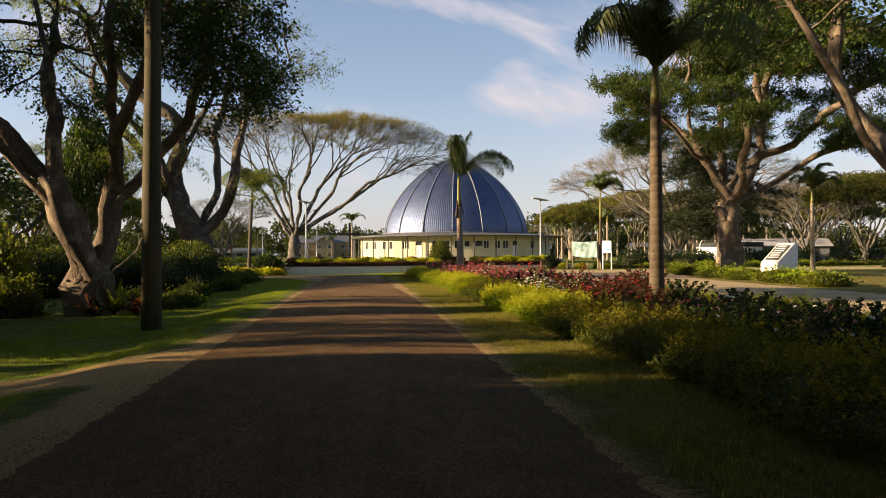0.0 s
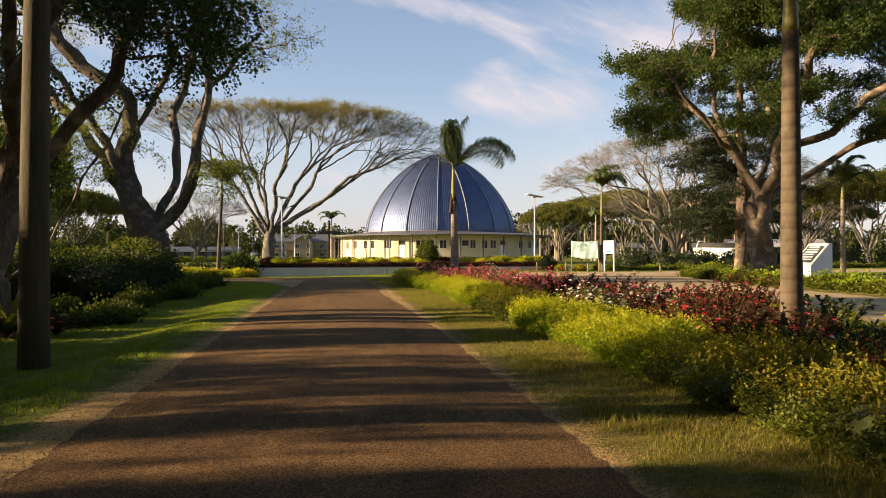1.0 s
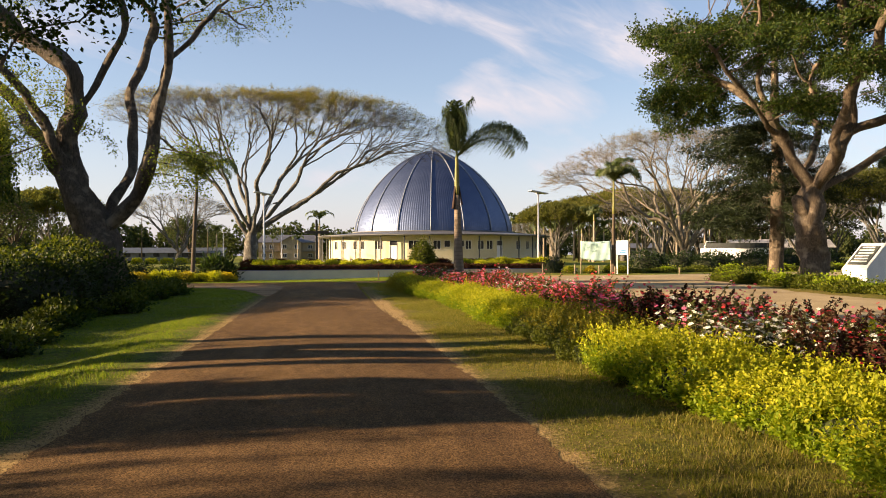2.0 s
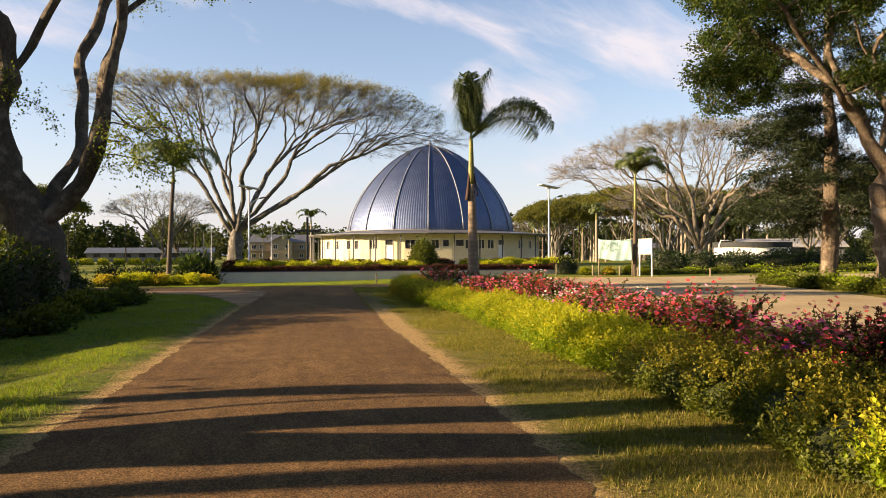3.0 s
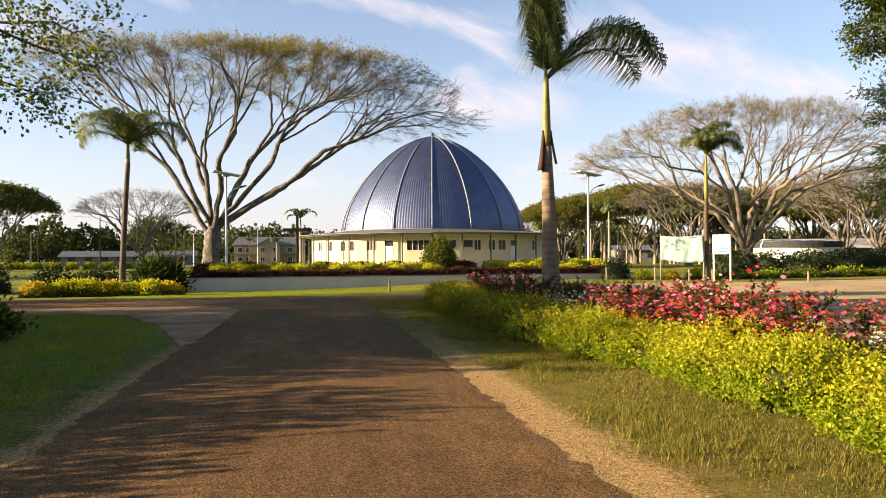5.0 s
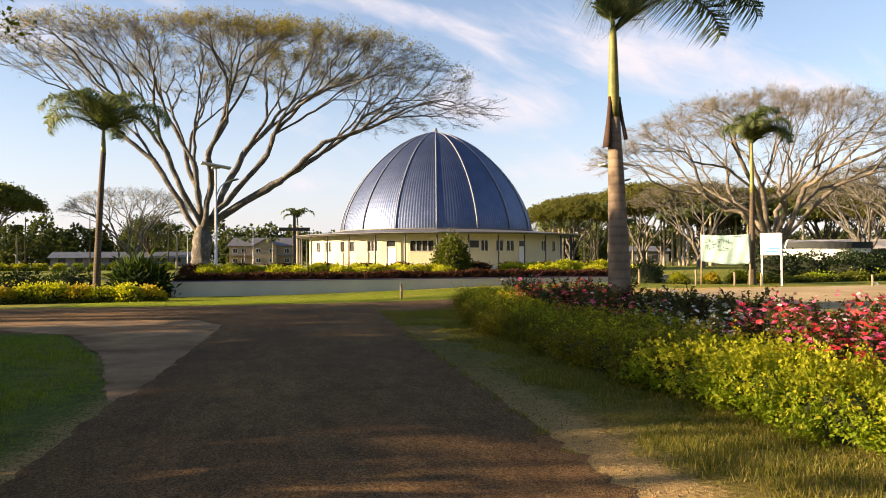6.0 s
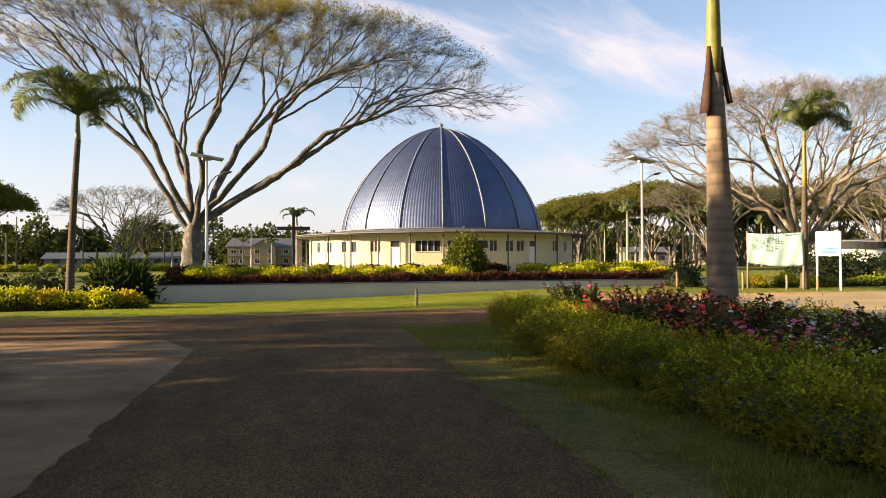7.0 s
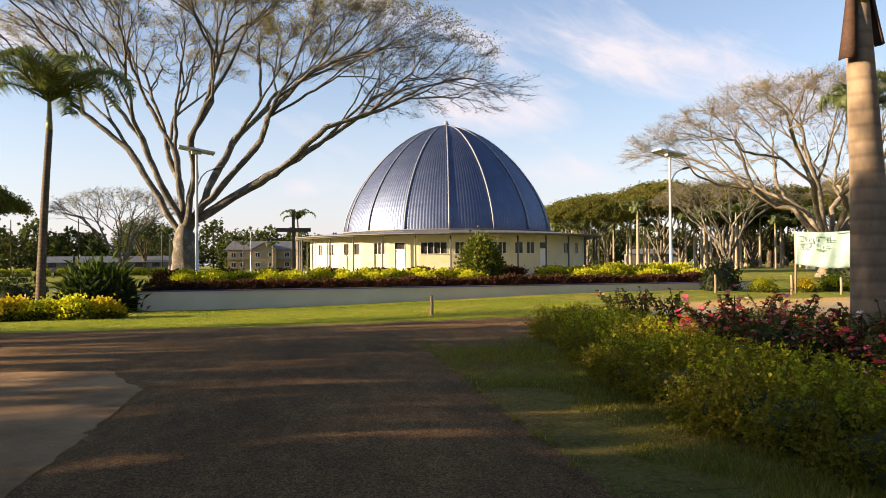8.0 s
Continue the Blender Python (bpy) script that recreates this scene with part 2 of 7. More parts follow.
M_GROUND = ground_material()
M_ROAD = road_material()
M_CONC = rough_surface("worn_concrete", (0.15, 0.086, 0.042), (0.44, 0.285, 0.155), 0.9, 90, 0.95, 0.9, 0.02, specular=0.1)
M_DIRT = rough_surface("dusty_track", (0.33, 0.235, 0.115), (0.50, 0.375, 0.20), 0.5, 40, 0.95, 0.4, 0.02)
M_SOIL = rough_surface("bed_soil", (0.045, 0.028, 0.016), (0.10, 0.06, 0.035), 3, 30, 0.95, 0.6, 0.04)
M_BARK_RAIN = bark("grey_bark", (0.042, 0.039, 0.033), (0.140, 0.127, 0.104), (0.25, 0.226, 0.186))
M_BARK_PALE = bark("pale_bark", (0.075, 0.060, 0.043), (0.20, 0.165, 0.12), (0.30, 0.255, 0.19))
M_BARK_WARM = bark("flaking_bark", (0.050, 0.038, 0.027), (0.155, 0.115, 0.078), (0.32, 0.25, 0.17))
M_BARK_MID = bark("brown_bark", (0.034, 0.027, 0.020), (0.110, 0.085, 0.060), (0.215, 0.172, 0.120))
M_BARK_DARK = bark("dark_bark", (0.024, 0.019, 0.014), (0.088, 0.068, 0.048), (0.160, 0.128, 0.088))
M_LEAF_RAIN = leaf("olive_leaf", (0.12, 0.115, 0.018), (0.20, 0.175, 0.028), (0.27, 0.21, 0.06), gloss=0.7, through=0.55)
M_LEAF_RAIN_GREY = leaf("faded_leaf", (0.19, 0.155, 0.06), (0.26, 0.205, 0.09), (0.29, 0.235, 0.13), gloss=0.7, through=0.55)
M_LEAF_UMBRELLA = leaf("umbrella_leaf", (0.075, 0.088, 0.020), (0.120, 0.125, 0.028), (0.180, 0.160, 0.042), gloss=0.8, through=0.5)
M_LEAF_TREE = leaf("tree_leaf", (0.022, 0.046, 0.010), (0.045, 0.080, 0.014), (0.098, 0.122, 0.018), through=0.42)
M_LEAF_FEATHER = leaf("feathery_leaf", (0.085, 0.125, 0.018), (0.135, 0.175, 0.026), (0.21, 0.22, 0.04), through=0.5)
M_NEEDLE = leaf("needle", (0.016, 0.028, 0.010), (0.028, 0.044, 0.014), (0.040, 0.052, 0.016), through=0.15)
M_LEAF_FAR = leaf("distant_leaf", (0.034, 0.050, 0.017), (0.060, 0.078, 0.024), (0.085, 0.095, 0.03), gloss=0.85)
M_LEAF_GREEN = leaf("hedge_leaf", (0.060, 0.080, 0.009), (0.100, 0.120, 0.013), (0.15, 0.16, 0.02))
M_LEAF_LIME = leaf("lime_leaf", (0.13, 0.20, 0.010), (0.21, 0.285, 0.014), (0.30, 0.34, 0.02), gloss=0.55, through=0.45)
# golden hedge leaf in the olive tone it takes in shade
M_LEAF_SHADE_OLIVE = leaf("shaded_olive_leaf", (0.140, 0.128, 0.011), (0.205, 0.180, 0.014), (0.285, 0.235, 0.02), gloss=0.6)
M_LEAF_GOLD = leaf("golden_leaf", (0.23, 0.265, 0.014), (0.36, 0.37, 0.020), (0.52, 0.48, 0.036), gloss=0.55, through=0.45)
M_LEAF_ORANGE = leaf("orange_leaf", (0.32, 0.25, 0.016), (0.44, 0.36, 0.02), (0.46, 0.30, 0.024))
M_LEAF_RED = leaf("wine_leaf", (0.050, 0.017, 0.011), (0.082, 0.028, 0.015), (0.070, 0.042, 0.016), gloss=0.75)
M_LEAF_DARK = leaf("dark_leaf", (0.012, 0.026, 0.008), (0.024, 0.044, 0.011), (0.040, 0.060, 0.016))
M_LEAF_BED = leaf("flower_leaf", (0.056, 0.072, 0.016), (0.096, 0.104, 0.024), (0.128, 0.072, 0.032))
M_STEM = rough_surface("stem", (0.048, 0.040, 0.016), (0.104, 0.072, 0.032), 5, 40)
# solid bush cores, coloured dark like the shade deep between leaves
M_CORE_GREEN = rough_surface("inner_hedge_core", (0.020, 0.028, 0.005), (0.060, 0.070, 0.012), 14, 60)
M_CORE = rough_surface("inner_gap_shade", (0.010, 0.013, 0.005), (0.032, 0.036, 0.013), 8, 40)
M_PETAL_RED = leaf("red_petal", (0.50, 0.02, 0.03), (0.72, 0.05, 0.06), (0.75, 0.12, 0.12), through=0.25)
M_PETAL_PINK = leaf("pink_petal", (0.68, 0.07, 0.20), (0.80, 0.16, 0.30), (0.85, 0.35, 0.48), through=0.25)
M_PETAL_MAGENTA = leaf("magenta_petal", (0.42, 0.02, 0.22), (0.60, 0.05, 0.36), (0.75, 0.2, 0.55), through=0.25)
M_PETAL_WHITE = leaf("white_petal", (0.72, 0.72, 0.62), (0.80, 0.80, 0.74), (0.82, 0.78, 0.74), through=0.25)
M_GRASS = leaf("grass_blade", (0.10, 0.165, 0.012), (0.17, 0.235, 0.020), (0.29, 0.27, 0.06), gloss=0.6, through=0.5)
M_GRASS_DRY = leaf("dry_grass_blade", (0.106, 0.122, 0.015), (0.180, 0.172, 0.028), (0.37, 0.29, 0.10), gloss=0.6, through=0.5)
M_FROND = leaf("palm_leaflet", (0.075, 0.105, 0.040), (0.115, 0.150, 0.058), (0.21, 0.225, 0.11), gloss=0.4, through=0.42)
M_FROND_DRY = leaf("palm_leaflet_dry", (0.128, 0.088, 0.040), (0.192, 0.136, 0.064), (0.096, 0.080, 0.032))
M_SHEATH = rough_surface("dead_sheath", (0.030, 0.014, 0.009), (0.078, 0.040, 0.023), 3, 20, 0.8)
M_SHAFT = rough_surface("crownshaft", (0.13, 0.14, 0.035), (0.26, 0.23, 0.065), 2, 14, 0.5, 0.15, 0.01)
M_PALM = banded_trunk("palm_trunk", (0.052, 0.040, 0.026), (0.125, 0.095, 0.062), 1.9)
M_PALM_PALE = banded_trunk("pale_palm_trunk", (0.224, 0.184, 0.136), (0.368, 0.304, 0.224), 1.6)
M_PALM_MAIN = banded_trunk("ringed_palm_trunk", (0.150, 0.110, 0.075), (0.275, 0.210, 0.148), 1.9)
M_PALM_DARK = banded_trunk("dark_palm_trunk", (0.050, 0.040, 0.030), (0.115, 0.090, 0.066), 2.4)
M_POLE = rough_surface("weathered_pole", (0.040, 0.034, 0.018), (0.098, 0.080, 0.044), 1.5, 30, 0.9, 0.5, 0.02, stretch=(4, 4, 0.4))
M_WALL = rough_surface("cream_render", (0.56, 0.50, 0.31), (0.62, 0.56, 0.37), 1.2, 50, 0.8, 0.12, 0.01)
M_WHITE = rough_surface("white_paint", (0.70, 0.70, 0.68), (0.80, 0.80, 0.78), 2, 50, 0.6, 0.1, 0.01)
M_TERRACE = rough_surface("terrace_wall_paint", (0.50, 0.475, 0.385), (0.62, 0.59, 0.48), 0.7, 40, 0.8, 0.2, 0.01)
M_GREYWALL = rough_surface("pale_concrete", (0.320, 0.304, 0.288), (0.432, 0.416, 0.400), 0.7, 40, 0.8, 0.2, 0.01)
M_KERB = rough_surface("blue_edge", (0.080, 0.080, 0.176), (0.128, 0.120, 0.240), 2, 40, 0.7, 0.2, 0.01)
M_ROOF = rough_surface("grey_roof_sheet", (0.120, 0.120, 0.128), (0.192, 0.192, 0.200), 1.0, 30, 0.5, 0.1, 0.01, 0.3)
M_DOME = rough_surface("blue_steel", (0.092, 0.122, 0.200), (0.124, 0.156, 0.240), 0.8, 12, 0.54, 0.06, 0.01, 1.0)
M_RIB = rough_surface("rib_flashing", (0.16, 0.18, 0.215), (0.23, 0.25, 0.285), 1.5, 20, 0.5, 0.1, 0.01, 0.2)
M_GUTTER = rough_surface("gutter_paint", (0.160, 0.160, 0.152), (0.240, 0.232, 0.216), 2, 30, 0.6, 0.1, 0.01)
M_POST = rough_surface("dark_post", (0.048, 0.048, 0.044), (0.096, 0.096, 0.088), 3, 40, 0.6)
M_FRAME = rough_surface("window_frame", (0.60, 0.58, 0.50), (0.70, 0.68, 0.60), 3, 40, 0.6)
M_STEEL = rough_surface("galvanised_steel", (0.46, 0.47, 0.47), (0.60, 0.60, 0.60), 2, 40, 0.45, 0.08, 0.005, 0.3)
M_PANEL = rough_surface("solar_cells", (0.012, 0.014, 0.028), (0.03, 0.035, 0.06), 2, 40, 0.25, 0.02, 0.002)
M_BLACK = rough_surface("black_paint", (0.012, 0.012, 0.013), (0.03, 0.03, 0.03), 3, 40, 0.5)
M_TIMBER = rough_surface("grey_timber", (0.20, 0.15, 0.09), (0.38, 0.30, 0.20), 3, 40, 0.9, stretch=(3, 3, 0.4))
M_BANNER = rough_surface("banner_cloth", (0.26, 0.41, 0.39), (0.38, 0.53, 0.50), 1.6, 40, 0.8, 0.2, 0.01)
M_INK = rough_surface("green_ink", (0.09, 0.17, 0.13), (0.14, 0.23, 0.18), 3, 40)
M_BLUE = rough_surface("blue_print", (0.06, 0.18, 0.36), (0.09, 0.24, 0.44), 3, 40)
M_PLAQUE = rough_surface("dark_plaque", (0.05, 0.055, 0.05), (0.09, 0.10, 0.09), 3, 40, 0.4)
M_TANKLID = rough_surface("dark_lid", (0.024, 0.028, 0.028), (0.048, 0.052, 0.052), 2, 30)
M_SHED = rough_surface("blue_grey_roof", (0.07, 0.085, 0.105), (0.11, 0.13, 0.155), 1, 20, 0.7)
M_SHEDWALL = rough_surface("grey_shed_wall", (0.10, 0.105, 0.11), (0.17, 0.175, 0.18), 1, 20)
M_HOUSE = rough_surface("beige_render", (0.272, 0.216, 0.136), (0.336, 0.272, 0.176), 1, 20)


def glass_material():
    m, t, b = material("dark_glass", 0.12, 0, 0.25)
    t.links.new(ramp_of(t, noise_of(t, 1.3, 2), [(0.3, (0.014, 0.015, 0.017)), (0.7, (0.05, 0.05, 0.05))]), b.inputs["Base Color"])
    return m


M_GLASS = glass_material()

# ---- building blocks ----


def thing(name, at, label, category, group="", kind="", turn=0.0):
    ob = new(name)
    x, y, z = at
    ob.matrix_basis = pose(x, y, ground_z(x, y) if z == 0 else z, 0, 0, turn)
    return tagged(ob, label, category, group, kind)


def np_mesh(name, verts, faces, mats, slots=None, smooth=False):
    """A mesh from an (n, 3) array and a list or array of faces."""
    me = bpy.data.meshes.new(name)
    me.from_pydata(np.asarray(verts).tolist(), [], faces.tolist() if isinstance(faces, np.ndarray) else faces)
    for m in mats:
        me.materials.append(m)
    if slots is not None:
        me.polygons.foreach_set("material_index", np.asarray(slots, dtype=np.int32))
    if smooth:
        me.polygons.foreach_set("use_smooth", np.ones(len(me.polygons), dtype=bool))
    me.update()
    return me


def child(name, me, parent, label="", m=None):
    ob = new(name, me)
    ob.parent = parent
    if m is not None:
        ob.matrix_basis = m
    return tagged(ob, label)


def part(name, bm, mat, parent=None, label="", m=None, smooth=False):
    me = bpy.data.meshes.new(name)
    bm.to_mesh(me)
    bm.free()
    me.materials.append(mat)
    if smooth:
        me.polygons.foreach_set("use_smooth", np.ones(len(me.polygons), dtype=bool))
    return child(name, me, parent, label, m)


def box(bm, x0, x1, y0, y1, z0, z1, bevel=0.0):
    vs = [bm.verts.new((x, y, z)) for z in (z0, z1) for y in (y0, y1) for x in (x0, x1)]
    fs = [bm.faces.new([vs[i] for i in f]) for f in ((0, 2, 3, 1), (4, 5, 7, 6), (0, 1, 5, 4), (2, 6, 7, 3), (0, 4, 6, 2), (1, 3, 7, 5))]
    if bevel:
        es = list({e for f in fs for e in f.edges})
        bmesh.ops.bevel(bm, geom=es, offset=bevel, segments=1, affect="EDGES")
    return bm


def boxes(*args, bevel=0.0):
    bm = bmesh.new()
    for a in args:
        box(bm, *a, bevel=bevel)
    return bm


def tube_arrays(pts, radii, sides, lump=0.0, seed=0.0):
    """Verts and quads of a tapering tube along pts."""
    pts, radii = np.asarray(pts, float), np.asarray(radii, float)
    d = np.gradient(pts, axis=0)
    d /= np.linalg.norm(d, axis=1, keepdims=True) + 1e-9
    ref = np.where(np.abs(d[:, 2:3]) > 0.9, np.array([[1.0, 0, 0]]), np.array([[0, 0, 1.0]]))
    if abs(d[0, 2]) > 0.7:
        ref = np.tile([[1.0, 0.0, 0.0]], (len(pts), 1))
    u = np.cross(d, ref)
    u /= np.linalg.norm(u, axis=1, keepdims=True) + 1e-9
    v = np.cross(d, u)
    a = np.arange(sides) * 2 * np.pi / sides
    r = radii[:, None] * np.ones(sides)
    if lump:
        z = np.arange(len(pts))[:, None] * 0.55 + seed
        r = r * (1 + lump * (np.sin(3 * a[None] + z) * 0.5 + np.sin(5 * a[None] - 1.7 * z + 1) * 0.35 + np.sin(2 * a[None] + 2.3 * z) * 0.4))
    ring = pts[:, None] + r[..., None] * (np.cos(a)[None, :, None] * u[:, None] + np.sin(a)[None, :, None] * v[:, None])
    n = len(pts)
    i, j = np.meshgrid(np.arange(n - 1), np.arange(sides), indexing="ij")
    q = np.stack([i * sides + j, i * sides + (j + 1) % sides, (i + 1) * sides + (j + 1) % sides, (i + 1) * sides + j], -1).reshape(-1, 4)
    return ring.reshape(-1, 3), q


def tube_mesh(name, pts, radii, sides, mat, lump=0.0, caps=True, smooth=True):
    v, q = tube_arrays(pts, radii, sides, lump)
    f = q.tolist()
    if caps:
        f += [list(range(sides))[::-1], list(range(len(v) - sides, len(v)))]
    return np_mesh(name, v, f, [mat], smooth=smooth)


def joined(chunks):
    vs, qs, off = [], [], 0
    for v, q in chunks:
        vs.append(v)
        qs.append(q + off)
        off += len(v)
    return np.concatenate(vs), np.concatenate(qs)


def unit(a):
    return a / (np.linalg.norm(a, axis=-1, keepdims=True) + 1e-9)


def leaf_arrays(rng, at, along, size, width=0.45, fold=0.25, flat=0.3):
    """A folded four-cornered leaf at every point, pointing along."""
    n = len(at)
    along = unit(along)
    up = unit(rng.normal(0, 1, (n, 3)) * (1 - flat) + np.array([0, 0, 1.0]) * flat * 3)
    side = unit(np.cross(along, up))
    nor = np.cross(side, along)
    s = size * rng.uniform(0.65, 1.3, (n, 1))
    w = s * width
    mid = at + along * s * 0.5
    v = np.stack([at, mid + side * w + nor * s * fold, at + along * s, mid - side * w + nor * s * fold], 1)
    q = np.arange(n * 4).reshape(n, 4)
    # split on the midrib so that the fold is sharp
    f = np.concatenate([q[:, [0, 1, 2]], q[:, [0, 2, 3]]], 1).reshape(-1, 3)
    return v.reshape(-1, 3), f


# ---- ground ----


def smooth_step(v):
    v = min(1.0, max(0.0, v))
    return v * v * (3 - 2 * v)


def ground_z(x, y):
    """The lawn falls a little from the drive on its left side."""
    z = -0.26 * smooth_step((-2.5 - x) / 1.8) * smooth_step((38 - y) / 12)
    return z - 0.38 * smooth_step((y - 49) / 17) * smooth_step((14 - x) / 18) * smooth_step((120 - y) / 40)


def build_ground():
    def ticks(lo, hi, step):
        fine = np.arange(lo, hi + 0.01, step)
        far = np.array([20, 45, 80, 130, 220, 400, 700, 1200, 2000.0])
        return np.concatenate([lo - far[::-1], fine, hi + far])
    xs, ys = ticks(-20, 30, 0.5), ticks(-15, 75, 0.75)
    vs = [(x, y, ground_z(x, y)) for y in ys for x in xs]
    n = len(xs)
    i, j = np.meshgrid(np.arange(len(ys) - 1), np.arange(n - 1), indexing="ij")
    q = np.stack([i * n + j, i * n + j + 1, (i + 1) * n + j + 1, (i + 1) * n + j], -1).reshape(-1, 4)
    ob = new("ground", np_mesh("ground", vs, q, [M_GROUND], smooth=True))
    tagged(ob, "mown lawn with bare sandy verges along the drive", "ground", kind="structure")


def ribbon(name, left, right, z, thick, mat, label, seed, rag=0.05, camber=0.035, sink=0.0, pitch=0.35):
    """A slab between two edge lines (lists of x, y), with slightly ragged edges and a skirt."""
    rng = np.random.default_rng(seed)

    def fine(line):
        line = np.array(line, float)
        seg = np.r_[0, np.cumsum(np.linalg.norm(np.diff(line, axis=0), axis=1))]
        s = np.linspace(0, seg[-1], int(max(seg[-1] / pitch, 8)))
        return np.stack([np.interp(s, seg, line[:, 0]), np.interp(s, seg, line[:, 1])], 1)
    a, b = fine(left), fine(right)
    n = max(len(a), len(b))
    a = np.stack([np.interp(np.linspace(0, 1, n), np.linspace(0, 1, len(a)), a[:, k]) for k in (0, 1)], 1)
    b = np.stack([np.interp(np.linspace(0, 1, n), np.linspace(0, 1, len(b)), b[:, k]) for k in (0, 1)], 1)
    across = unit(b - a)
    a = a + across * rng.normal(0, rag, (n, 1))
    b = b + across * rng.normal(0, rag, (n, 1))
    rows = []
    for k in np.linspace(0, 1, 7):
        p = a * (1 - k) + b * k
        crown = camber * (1 - (2 * k - 1) ** 2)
        rows.append(np.c_[p, np.full(n, z + crown)])
    rows = [np.c_[a - across * 0.02, np.full(n, z - thick)]] + rows + [np.c_[b + across * 0.02, np.full(n, z - thick)]]
    for row in rows:
        row[:6, 2] -= sink * np.linspace(1, 0, 6)
        row[:, 2] += [ground_z(x, y) for x, y in row[:, :2]]
    m = len(rows)
    v = np.stack(rows, 1).reshape(-1, 3)
    i, j = np.meshgrid(np.arange(n - 1), np.arange(m - 1), indexing="ij")
    q = np.stack([i * m + j, i * m + j + 1, (i + 1) * m + j + 1, (i + 1) * m + j], -1).reshape(-1, 4)
    ob = new(name, np_mesh(name, v, q, [mat]))
    return tagged(ob, label, name.split("_")[-1], kind="structure")


build_ground()
ribbon("road", [(-2.0, -40), (-2.0, 0), (-1.95, 25), (-2.0, 47), (-2.0, 53)], [(1.6, -40), (1.6, 0), (1.64, 20), (1.5, 27), (1.3, 32), (1.28, 47), (1.28, 53)],
       0.004, 0.06, M_ROAD, "straight one-lane asphalt drive dusted with red earth", 1, 0.022, pitch=0.12)
ribbon("cross_road", [(-60, 58.0), (-25, 55.0), (-12, 56.0), (-5, 56.2), (2, 56.6), (7.5, 57.3)],
       [(-60, 50.5), (-25, 47.5), (-12, 46.6), (-3.6, 45.6), (1.2, 46.0), (4, 52.0), (7.5, 52.5)],
       0.003, 0.05, M_ROAD, "worn asphalt cross road in front of the flower terrace", 2, 0.03, 0.012)
ribbon("dirt_track", [(7.2, 57.4), (16, 60), (30, 64), (60, 70)], [(7.2, 52.3), (12, 53.0), (30, 57), (60, 62)],
       0.005, 0.05, M_DIRT, "pale dusty ground where the tracks meet by the notice boards", 5, 0.10)
ribbon("concrete_apron", [(-2.02, 38.6), (-2.9, 42.0), (-4.2, 45.3), (-6.0, 46.6), (-12, 47.0)], [(-1.90, 38.7), (-1.88, 43.5), (-1.92, 46.5), (-2.6, 48.2), (-12, 48.8)],
       0.015, 0.07, M_CONC, "pale worn concrete apron where the side road meets the drive", 3, 0.03, 0.004, 0.02, 0.15)
ribbon("side_drive", [(7.8, -40), (7.9, 0), (8.0, 16), (8.1, 30), (8.6, 42), (10.5, 50), (14, 55)], [(15.2, -40), (15.3, 0), (15.4, 16), (15.8, 28), (16.5, 38), (19.0, 48), (25, 55)],
       0.006, 0.05, M_DIRT, "dusty dirt track behind the flower bed", 4, 0.08)


# ---- trees ----


